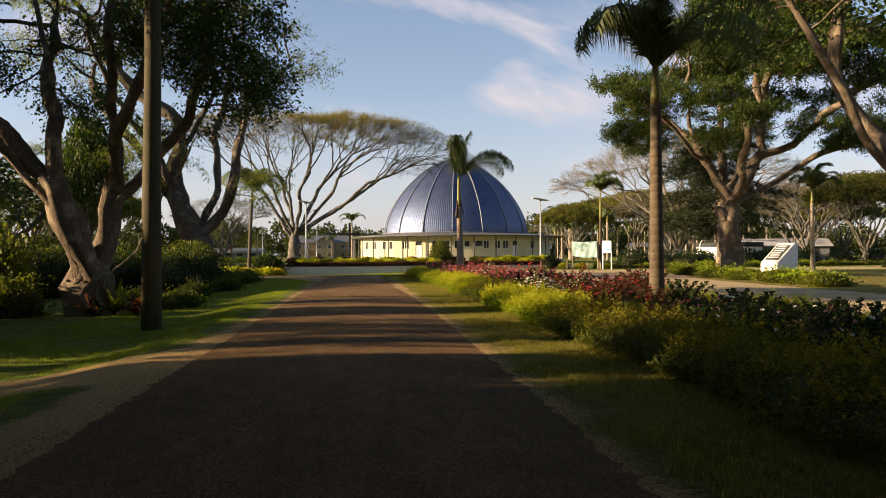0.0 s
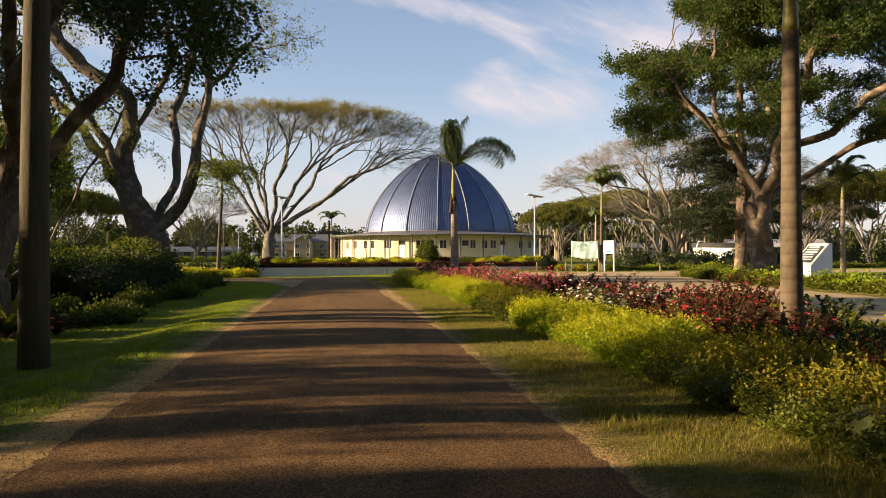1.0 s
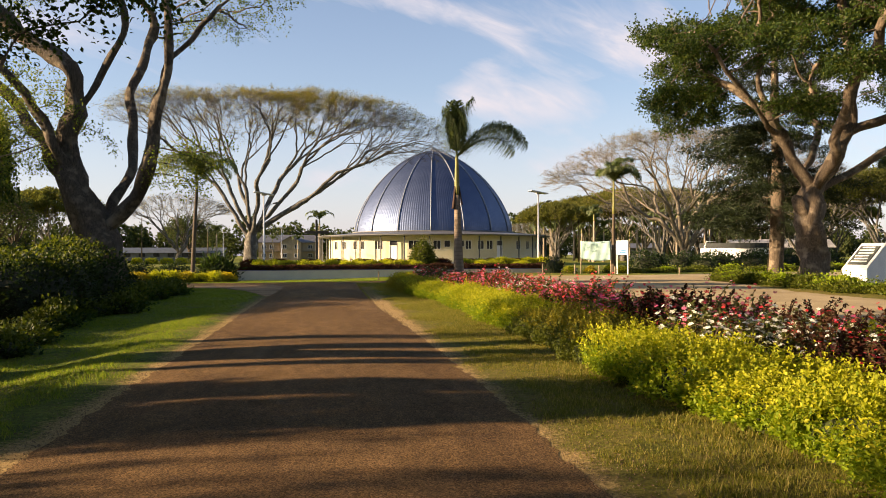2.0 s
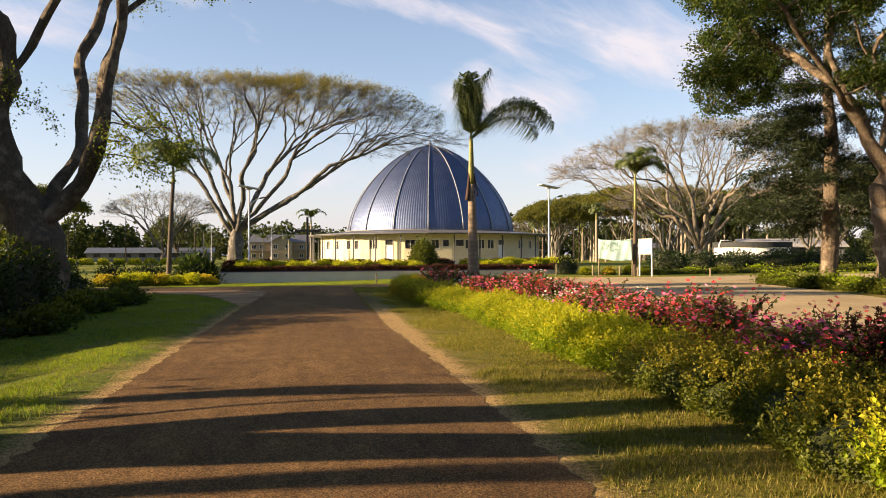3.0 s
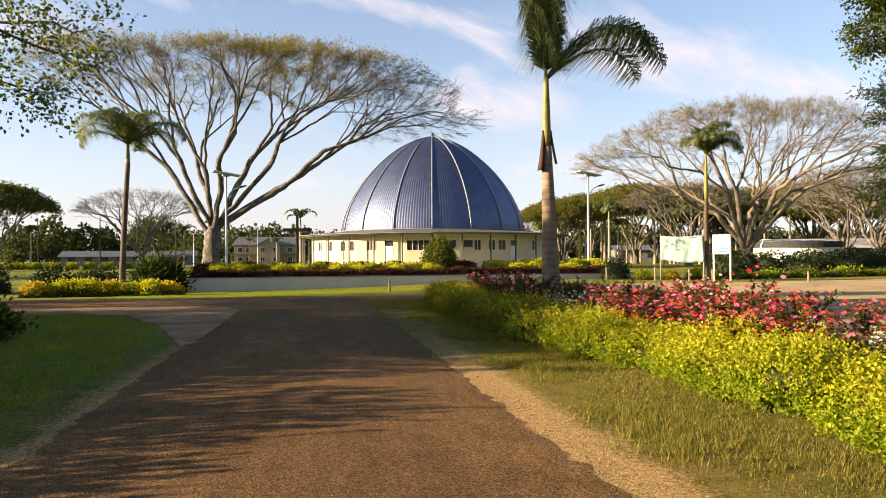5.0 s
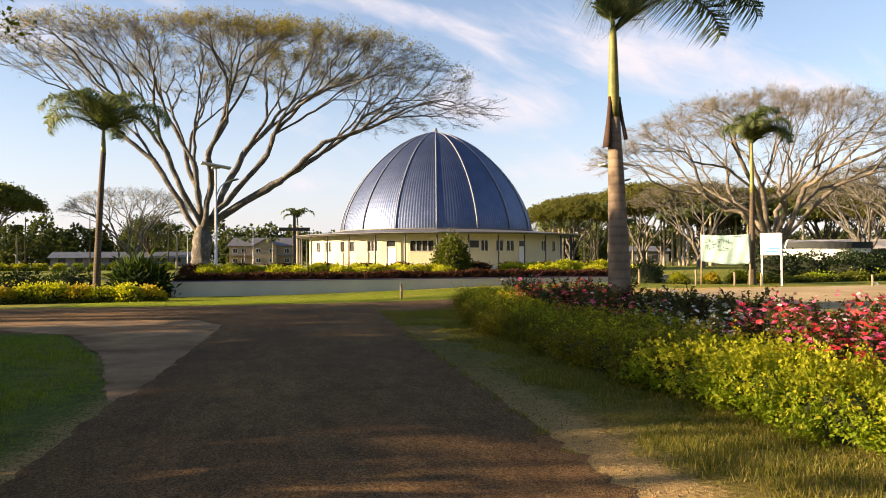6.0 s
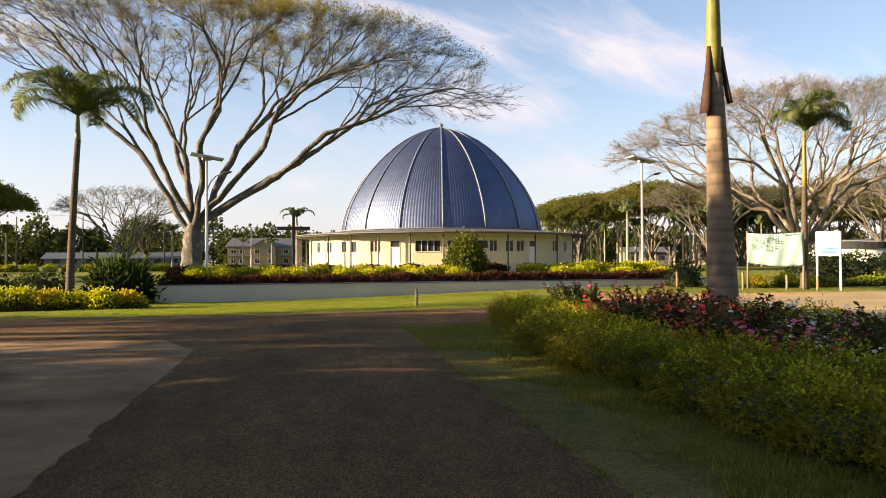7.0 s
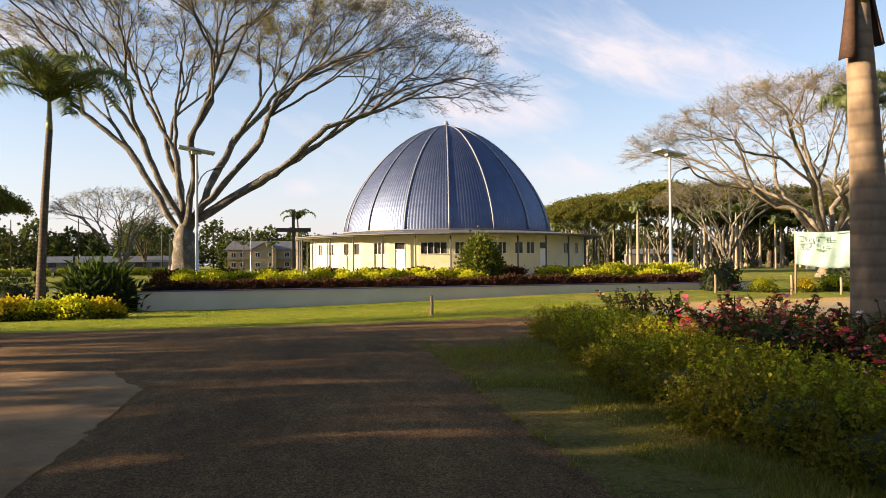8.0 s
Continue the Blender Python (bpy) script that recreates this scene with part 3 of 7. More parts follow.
class Skeleton:
    """Branch nodes with their parents; children always come after their parents."""

    def __init__(self, seed):
        self.rng = np.random.default_rng(seed)
        self.at, self.up = [], []

    def limb(self, start, pts, step=0.5, wobble=0.12):
        """A limb from node start (-1: from the ground) through pts. Returns its node numbers."""
        line = [self.at[start]] if start >= 0 else []
        line = np.array(line + [np.array(p, float) for p in pts])
        seg = np.r_[0, np.cumsum(np.linalg.norm(np.diff(line, axis=0), axis=1))]
        k = int(max(3, round(seg[-1] / step)))
        s = np.linspace(0, seg[-1], k + 1)
        p = np.stack([np.interp(s, seg, line[:, i]) for i in range(3)], 1)
        for _ in range(3):
            p[1:-1] = (p[:-2] + 2 * p[1:-1] + p[2:]) / 4
        phase = self.rng.uniform(0, 6, 6)
        t = s / max(seg[-1], 1) * 9
        sway = np.stack([np.sin(t + phase[0]) + 0.5 * np.sin(2.7 * t + phase[1]), np.sin(1.2 * t + phase[2]) + 0.5 * np.sin(2.9 * t + phase[3]), 0.5 * np.sin(1.5 * t + phase[4])], 1)
        p += wobble * (sway - sway[0]) * np.minimum(1, s / 1.5)[:, None]
        made, last = [], start
        for i in range(0 if start < 0 else 1, len(p)):
            self.at.append(p[i])
            self.up.append(last)
            last = len(self.at) - 1
            made.append(last)
        return made

    def fan(self, pts, bend=1.2, step=0.5, wobble=0.05, lift=0.0):
        """Secondary limbs to the given crown points, each from the node that it leaves at the easiest angle."""
        pts = np.asarray(pts, float)
        root = np.array(self.at[0])
        for p in pts[np.argsort(np.linalg.norm(pts - root, axis=1))]:
            at, up = np.array(self.at), np.array(self.up)
            way = unit(at - at[np.maximum(up, 0)])
            gap = p - at
            d = np.linalg.norm(gap, axis=1)
            cos = (unit(gap) * way).sum(1)
            cost = d * (1 + bend * (1 - cos)) + 50 * (up < 0) + 6 * (at[:, 2] < lift)
            cost[d < 0.8] += 30
            k = int(cost.argmin())
            mid = at[k] + way[k] * d[k] * 0.18 + gap[k] * 0.33
            self.limb(k, [mid, p], step, wobble)
        return self

    def grow(self, goals, step, kill, reach=1e9, rounds=120, pull=(0, 0, 0)):
        """Space colonisation: the nearest nodes grow towards the goals."""
        goals = np.asarray(goals, float)
        at = np.array(self.at)
        near = np.full(len(goals), 1e9)
        who = np.zeros(len(goals), int)

        def meet(first, pts):
            d = np.linalg.norm(goals[:, None] - pts[None], axis=2)
            j = d.argmin(1)
            dj = d[np.arange(len(goals)), j]
            better = dj < near
            near[better] = dj[better]
            who[better] = j[better] + first
        for k in range(0, len(at), 400):
            meet(k, at[k:k + 400])
        alive = near > kill
        for _ in range(rounds):
            use = alive & (near < reach)
            if not use.any():
                break
            g, w = goals[use], who[use]
            d = unit(g - at[w])
            nodes, inv = np.unique(w, return_inverse=True)
            acc = np.zeros((len(nodes), 3))
            np.add.at(acc, inv, d)
            acc = unit(acc) + np.array(pull) + self.rng.normal(0, 0.13, acc.shape)
            fresh = at[nodes] + unit(acc) * step
            first = len(at)
            at = np.concatenate([at, fresh])
            self.at += list(fresh)
            self.up += nodes.tolist()
            old = near.copy()
            meet(first, fresh)
            alive &= near > kill
            alive &= ~((near >= old - 1e-4) & (self.rng.random(len(goals)) < 0.08))
        return self

    def finish(self, trunk, tip):
        """Radii by the pipe rule, from the tips to the given trunk radius."""
        self.at = np.array(self.at)
        self.up = np.array(self.up)
        n = len(self.up)
        count = np.zeros(n)
        kids = np.zeros(n, int)
        np.add.at(kids, self.up[self.up >= 0], 1)
        self.tips = np.where(kids == 0)[0]
        for i in range(n - 1, -1, -1):
            if kids[i] == 0:
                count[i] = 1
            if self.up[i] >= 0:
                count[self.up[i]] += count[i]
        e = math.log(max(count[self.up < 0].max(), 3)) / math.log(trunk / tip)
        self.r = tip * count ** (1 / e)
        return self

    def wood(self, lump=0.10, flare=0.5, thin=0.0, twigs=None):
        """Verts and quads of all branches, as tubes along chains of the thickest child."""
        n = len(self.up)
        main = np.full(n, -1)
        for i in range(n - 1, -1, -1):
            p = self.up[i]
            if p >= 0 and (main[p] < 0 or self.r[i] > self.r[main[p]]):
                main[p] = i
        chunks = []
        for i in range(n):
            p = self.up[i]
            if p >= 0 and main[p] == i:
                continue
            chain = [] if p < 0 else [p]
            k = i
            while k >= 0:
                chain.append(k)
                k = main[k]
            if len(chain) < 2:
                continue
            pts, r = self.at[chain].copy(), self.r[chain].copy()
            if p >= 0:
                r[0] = min(r[0] * 0.9, r[1] * 1.25)
            else:
                r *= 1 + flare * np.exp(-(pts[:, 2] - pts[0, 2]) / 0.7)
            base = r[0]
            sides = 14 if base > 0.35 else 9 if base > 0.14 else 6 if base > 0.06 else 4 if base > 0.03 else 3
            r[-1] *= 0.4
            chunks.append(tube_arrays(pts, r, sides, lump if base > 0.1 else 0.0, i * 0.37))
        if twigs is not None:
            a, b, r = twigs
            u = unit(np.cross(b - a, np.array([0.3, 0.5, 1.0])))
            v = unit(np.cross(b - a, u))
            m = len(a)
            c = [np.cos(k * 2.094) * u + np.sin(k * 2.094) * v for k in range(3)]
            vs = np.stack([a + c[k] * r for k in range(3)] + [b], 1).reshape(-1, 3)
            o = np.arange(m)[:, None] * 4
            f = np.concatenate([o + [0, 1, 3, 3], o + [1, 2, 3, 3], o + [2, 0, 3, 3]])
            chunks.append((vs, f))
        v, q = joined(chunks)
        faces = [f[:3] if f[2] == f[3] else f for f in q.tolist()]
        return v, faces

    def twig_lines(self, per, length, limit, r, rise=0.35, flat=1.0):
        """Short twigs at thin branches: starts, ends, radius."""
        thin = np.where(self.r < limit)[0]
        pick = np.repeat(thin, per)
        p = self.at[pick]
        parent = self.at[np.maximum(self.up[pick], 0)]
        d = unit(unit(p - parent) * 0.7 + self.rng.normal(0, 0.65, p.shape) + np.array([0, 0, rise])) * np.array([1, 1, flat])
        a = p - unit(p - parent) * self.rng.uniform(0, 0.3, (len(p), 1))
        b = a + d * length * self.rng.uniform(0.4, 1.2, (len(p), 1))
        return a, b, r


def leaf_sprays(rng, a, b, per, size, jitter=0.08, width=0.42, flat=0.35, droop=0.0):
    """Leaves in two ranks along the twigs a-b."""
    m = len(a)
    t = rng.uniform(0.15, 1.1, (m, per, 1))
    p = a[:, None] + (b - a)[:, None] * t + rng.normal(0, jitter, (m, per, 3))
    d = unit((b - a)[:, None] * 0.8 + rng.normal(0, 0.55, (m, per, 3)) * np.linalg.norm(b - a, axis=1)[:, None, None])
    d[..., 2] -= droop
    return leaf_arrays(rng, p.reshape(-1, 3), d.reshape(-1, 3), size, width, 0.18, flat)


def tree_from(name, at, sk, wood, leaves, bark_mat, leaf_mat, label, group="", turn=0.0, category="tree"):
    ob = thing(name, at, label, category, group, turn=turn)
    v, f = wood
    child("trunk", np_mesh("trunk", v, f, [bark_mat], smooth=True), ob)
    lv, lf = leaves
    child("crown", np_mesh("crown", lv, lf, [leaf_mat]), ob)
    return ob


def umbrella_goals(rng, n, rx, ry, top, edge, thick, cx=0.0, cy=0.0, lumps=0.12):
    """Points in a flat-topped, downward-curling crown."""
    a = rng.uniform(0, 2 * np.pi, n)
    r = np.sqrt(rng.uniform(0, 1, n))
    wav = 1 + lumps * (np.sin(3 * a + 1) + 0.7 * np.sin(5 * a + 2.2) + 0.5 * np.sin(8 * a))
    x, y = cx + rx * r * np.cos(a) * wav, cy + ry * r * np.sin(a) * wav
    z = top - (top - edge) * r ** 3.0 - thick * rng.uniform(0, 1, n) ** 1.6
    z += 0.35 * np.sin(x * 0.9) * np.cos(y * 0.8)
    return np.stack([x, y, z], 1)


def forking(sk, start, goals, limbs=8, early=(0.0, 0.22, 0.26), later=0.33, wobble=0.07, step=0.5, sag=0.0, arch=0.0):
    """Limbs that fork again and again on straight rising lines until every goal has its twig."""
    rng = sk.rng
    goals = np.asarray(goals, float)
    mid = goals[rng.choice(len(goals), limbs, replace=False)]
    for _ in range(12):
        who = np.linalg.norm((goals[:, None] - mid[None]) * np.array([1, 1, 0.5]), axis=2).argmin(1)
        mid = np.stack([goals[who == k].mean(0) for k in range(limbs)])
    stack = []
    for k in range(limbs):
        p, c = np.array(sk.at[start]), mid[k]
        flat = c - p
        q = p + flat * 0.22 + np.array([0, 0, 0.2 - (0.02 + sag) * np.hypot(flat[0], flat[1])])
        stack.append((sk.limb(start - (k % 3), [q], step, wobble)[-1], goals[who == k], 1))
    while stack:
        n, g, depth = stack.pop()
        p = np.array(sk.at[n])
        if len(g) == 1:
            sk.limb(n, [g[0]], step, wobble * 0.6)
            continue
        c = g.mean(0)
        f = (early[depth] if depth < len(early) else later) * rng.uniform(0.75, 1.25)
        gap = c - p
        q = p + gap * f + rng.normal(0, 0.05, 3) * np.linalg.norm(gap) * (depth > 0)
        q[2] += arch * f * np.hypot(gap[0], gap[1]) * (depth < 5)
        end = sk.limb(n, [q], step, wobble)[-1]
        d = (g - c) * np.array([1, 1, 0.6])
        axis = np.linalg.eigh(d.T @ d)[1][:, -1] + rng.normal(0, 0.12, 3)
        key = d @ axis
        k = int(np.clip(len(g) * rng.uniform(0.34, 0.66), 1, len(g) - 1))
        order = np.argsort(key)
        stack += [(end, g[order[:k]], depth + 1), (end, g[order[k:]], depth + 1)]
    return sk


def rain_tree_left():
    """The wide, thinly leaved tree whose long low limb reaches towards the dome."""
    sk = Skeleton(11)
    rng = sk.rng
    tr = sk.limb(-1, [(0, 0, -0.2), (0.0, 0, 1.6), (0.05, 0, 3.6)], 0.4, 0.04)
    n = 1750
    a, r = rng.uniform(0, 2 * np.pi, n), np.sqrt(rng.uniform(0, 1, n))
    x = 2.2 + 14.6 * r * np.cos(a)
    y = 9.0 * r * np.sin(a)

    def top(x, y):
        return 15.2 - 2.6 * (np.maximum(0, x - 7) / 10) ** 1.5 - 1.3 * (np.maximum(0, -x - 4) / 8) ** 2 - 1.6 * np.abs(y / 9) ** 2.5 + 0.3 * np.sin(x * 0.9) * np.cos(y * 0.8)
    z = top(x, y) - 1.2 * rng.uniform(0, 1, n) ** 2.2
    low = np.stack([rng.uniform(9, 18.2, 170), rng.uniform(-3, 2.5, 170), rng.uniform(9.4, 11.2, 170)], 1)
    low[:, 2] += (low[:, 0] - 10) * 0.08
    forking(sk, tr[-1], np.concatenate([np.stack([x, y, z], 1), low]), 8, (0.0, 0.20, 0.24), 0.33, 0.045, arch=0.12)
    sk.finish(0.56, 0.0075)
    tw = sk.twig_lines(4, 0.75, 0.0105, 0.008, 0.05, 0.45)
    u = rng.random(len(tw[0]))
    end = tw[1]
    middle = np.exp(-((end[:, 0] - 6.0) / 4.5) ** 2)
    depth = top(end[:, 0], end[:, 1]) - end[:, 2]
    pick = (u < 0.006) | ((depth < 0.75) & (u < 0.14 + 0.40 * middle)) | ((depth < 0.3) & (u < 0.32 + 0.5 * middle))
    return tree_from("rain_tree", (-6.6, 81, 0), sk, sk.wood(0.16, 0.22, twigs=tw), leaf_sprays(rng, tw[0][pick], tw[1][pick], 10, 0.075, 0.12), M_BARK_RAIN, M_LEAF_RAIN,
                     "wide flat-topped rain tree, nearly bare with olive leaves on top", "rain trees")


def rain_tree_right():
    sk = Skeleton(23)
    rng = sk.rng
    tr = sk.limb(-1, [(0, 0, -0.2), (0.1, 0, 0.9), (0.0, 0, 1.8)], 0.4, 0.04)
    n = 1600
    a, r = rng.uniform(0, 2 * np.pi, n), np.sqrt(rng.uniform(0, 1, n))
    x, y = 1.2 + 16.2 * r * np.cos(a), 13.0 * r * np.sin(a)
    z = 14.3 - 5.2 * r ** 2.8 - 1.5 * rng.uniform(0, 1, n) ** 2 + 0.3 * np.sin(x * 0.8) * np.cos(y * 0.9)
    forking(sk, tr[-1], np.stack([x, y, z], 1), 9, (0.0, 0.17, 0.24), 0.33, 0.05, 0.5, -0.10, 0.08)
    sk.finish(0.72, 0.0082)
    tw = sk.twig_lines(5, 0.8, 0.0108, 0.0085, 0.08, 0.5)
    pick = (rng.random(len(tw[0])) < 0.10) | ((tw[1][:, 2] > 13.0) & (rng.random(len(tw[0])) < 0.45))
    return tree_from("rain_tree", (36.2, 90, 0), sk, sk.wood(0.1, 0.4, twigs=tw), leaf_sprays(rng, tw[0][pick], tw[1][pick], 6, 0.065, 0.12), M_BARK_PALE, M_LEAF_RAIN_GREY,
                     "domed bare rain tree with many spreading pale limbs", "rain trees")


def bare_tree(seed, spread, top, edge, leafy=0.12, per=3, size=0.2, mat=None, label="bare spreading rain tree in the distance"):
    """A smaller rain tree, far off."""
    sk = Skeleton(seed)
    rng = sk.rng
    tr = sk.limb(-1, [(0, 0, -0.2), (0, 0, 1.8)], 0.5, 0.05)
    n = 380
    a, r = rng.uniform(0, 2 * np.pi, n), np.sqrt(rng.uniform(0, 1, n))
    z = top - (top - edge) * r ** 2.4 - 0.9 * rng.uniform(0, 1, n) ** 1.5
    forking(sk, tr[-1], np.stack([spread * r * np.cos(a), spread * r * np.sin(a), z], 1), 7, (0.0, 0.18), 0.34, 0.07, 0.7, arch=0.06)
    sk.finish(0.5, 0.014)
    tw = sk.twig_lines(3, 1.1, 0.018, 0.016, 0.15, 0.5)
    pick = (rng.random(len(tw[0])) < leafy) & (tw[1][:, 2] > edge - 1.2)
    return tree_from("distant_tree", (0, 0, 0), sk, sk.wood(0.05, 0.3, twigs=tw), leaf_sprays(rng, tw[0][pick], tw[1][pick], per, size, 0.2), M_BARK_RAIN, mat or M_LEAF_RAIN_GREY,
                     label, "trees round the grounds")


def pads(rng, centres, n, flat=0.35):
    """Points in flattened foliage pads: centres are x, y, z, radius."""
    out = []
    for x, y, z, r in centres:
        k = max(8, int(n * r * r))
        p = unit(rng.normal(0, 1, (k, 3))) * rng.uniform(0, 1, (k, 1)) ** 0.4 * r
        p[:, 2] *= flat
        out.append(p + (x, y, z))
    return np.concatenate(out)


def shade_tree_right():
    """Gnarled tree with dense layered foliage, beside the white podium."""
    sk = Skeleton(31)
    rng = sk.rng
    tr = sk.limb(-1, [(0, 0, -0.2), (0.08, 0, 1.6), (-0.10, 0, 3.0), (0.05, 0, 4.0)], 0.35, 0.07)
    a, b = tr[-1], tr[-2]
    k = sk.limb(a, [(-0.5, 0, 4.9), (-1.2, 0.2, 6.2), (-2.0, 0.2, 7.9), (-2.2, 0.2, 10.6)], 0.5, 0.15)
    sk.limb(k[4], [(-2.6, -0.6, 6.6), (-4.4, -1.4, 8.6), (-5.8, -1.6, 9.8)], 0.5, 0.15)
    sk.limb(k[6], [(-3.0, 1.5, 8.6), (-4.6, 3.4, 10.6)], 0.5, 0.15)
    k = sk.limb(a, [(0.5, -0.2, 4.8), (1.2, -0.5, 6.0), (1.4, -0.6, 9.0), (1.0, -0.6, 12.0)], 0.5, 0.18)
    sk.limb(k[4], [(2.4, -1.0, 6.9), (4.6, -1.6, 8.8), (7.0, -2.2, 10.5)], 0.5, 0.18)
    sk.limb(b, [(1.0, 0.3, 4.4), (2.6, 0.6, 5.3), (5.0, 0.8, 6.6), (8.2, 0.6, 7.8), (10.5, 0.4, 9.0)], 0.5, 0.18)
    sk.limb(b, [(0.9, 1.2, 4.6), (2.4, 3.4, 6.4), (4.0, 5.6, 10.0)], 0.5, 0.18)
    sk.limb(a, [(0.1, -1.4, 4.6), (-0.4, -3.6, 7.6), (-0.4, -5.6, 10.0)], 0.5, 0.18)
    cs = []
    for _ in range(86):
        t, r = rng.uniform(0, 2 * np.pi), 8.4 * math.sqrt(rng.uniform(0.02, 1))
        z = 15.6 - 0.075 * r * r - rng.uniform(0, 3.2)
        x = r * math.cos(t) * (1.15 if math.cos(t) > 0 else 0.70) + 0.6
        cs.append((x, r * math.sin(t) * 0.9, z, rng.uniform(1.0, 2.1)))
    cs += [(-5.2, -1.6, 9.4, 1.4), (-6.0, 0.6, 10.2, 1.5), (-3.8, -2.0, 9.0, 1.2), (6.5, -1, 7.4, 1.4), (9.5, 0.4, 8.3, 1.7), (-1.5, -1.4, 7.2, 1.2), (3.4, -2.4, 7.6, 1.2)]
    sk.grow(pads(rng, cs, 19, 0.28), 0.36, 0.36, rounds=110)
    sk.finish(0.54, 0.009)
    tw = sk.twig_lines(3, 0.5, 0.02, 0.007, 0.2)
    tree = tree_from("shade_tree", (19.7, 42.2, 0), sk, sk.wood(0.26, 0.35, twigs=tw), leaf_sprays(rng, tw[0], tw[1], 34, 0.116, 0.12, 0.34, droop=0.15), M_BARK_WARM, M_LEAF_TREE,
                     "gnarled thick-trunked shade tree with dense dark green foliage", "shade trees")
    bm = bmesh.new()
    bmesh.ops.create_icosphere(bm, subdivisions=3, radius=1.0)
    for v in bm.verts:
        q = v.co * (1 + 0.16 * noise.noise(v.co * 2.2) + 0.08 * noise.noise(v.co * 5))
        v.co = (q.x * 0.30, q.y * 0.32, q.z * 0.66)
    part("burl", bm, M_BARK_WARM, tree, "knotty burl on the trunk", Matrix.Translation((-0.42, -0.05, 3.2)) @ Matrix.Rotation(radians(-30), 4, "Y"), True)
    return tree


def shade_tree_triple():
    """Three stems from one base beside the drive."""
    sk = Skeleton(47)
    rng = sk.rng
    tr = sk.limb(-1, [(0, 0, -0.3), (0.02, 0, 0.5), (0.0, 0, 1.0)], 0.3, 0.02)
    a = tr[-1]
    k1 = sk.limb(a, [(-0.25, -0.55, 2.0), (-0.55, -0.75, 3.4), (-0.7, -0.4, 5.6), (-1.6, 0.3, 9.0)], 0.4, 0.08)
    k2 = sk.limb(a, [(0.35, 0.45, 2.0), (0.45, 0.5, 3.4), (0.35, 0.2, 6.0), (0.9, -0.6, 9.5)], 0.4, 0.1)
    k3 = sk.limb(tr[-2], [(0.75, 1.0, 1.5), (1.2, 1.5, 2.6), (1.9, 1.7, 3.8), (2.3, 1.6, 5.0)], 0.4, 0.08)
    sk.limb(k2[4], [(1.4, 0.2, 4.0), (2.2, 0.6, 5.4), (3.0, 1.0, 7.8), (3.4, 1.4, 9.8)], 0.4, 0.14)
    sk.limb(k2[6], [(1.2, -0.6, 5.2), (1.7, -0.9, 7.0), (2.8, -1.2, 9.6)], 0.4, 0.14)
    sk.limb(k1[5], [(-2.2, -0.6, 4.8), (-4.0, -1.4, 7.0), (-5.2, -1.8, 9.6)], 0.4, 0.14)
    sk.limb(k1[8], [(-1.6, 1.8, 6.6), (-2.4, 4.2, 9.4)], 0.4, 0.14)
    sk.limb(k1[3], [(-1.6, -1.2, 4.2), (-2.8, -3.2, 7.2)], 0.4, 0.14)
    cs = []
    for _ in range(60):
        t, r = rng.uniform(0, 2 * np.pi), 7.2 * math.sqrt(rng.uniform(0.02, 1))
        cs.append((r * math.cos(t) * (0.76 if math.cos(t) > 0 else 1.0) - 1.0, r * math.sin(t) * (0.55 if math.sin(t) > 0 else 1.0), 13.2 - 0.09 * r * r - rng.uniform(0, 4.2), rng.uniform(0.9, 1.9)))
    cs += [(-3.2, 0.5, 6.6, 1.3), (-4.0, -2.4, 6.8, 1.2), (2.4, 1.0, 6.8, 1.2), (2.5, 1.2, 8.0, 1.4), (2.0, -1.0, 7.6, 1.2), (1.6, 0.4, 7.4, 1.2)]
    sk.grow(pads(rng, cs, 15), 0.34, 0.36, rounds=110)
    sk.finish(0.50, 0.009)
    tw = sk.twig_lines(3, 0.7, 0.02, 0.006, 0.1)
    pick = rng.random(len(tw[0])) < 0.95
    return tree_from("shade_tree", (-7.05, 22.9, -0.25), sk, sk.wood(0.34, 0.6, twigs=tw), leaf_sprays(rng, tw[0][pick], tw[1][pick], 30, 0.095, 0.11, 0.34, droop=0.2), M_BARK_WARM, M_LEAF_TREE,
                     "three-stemmed shade tree with light flaking bark and feathery leaves", "shade trees")


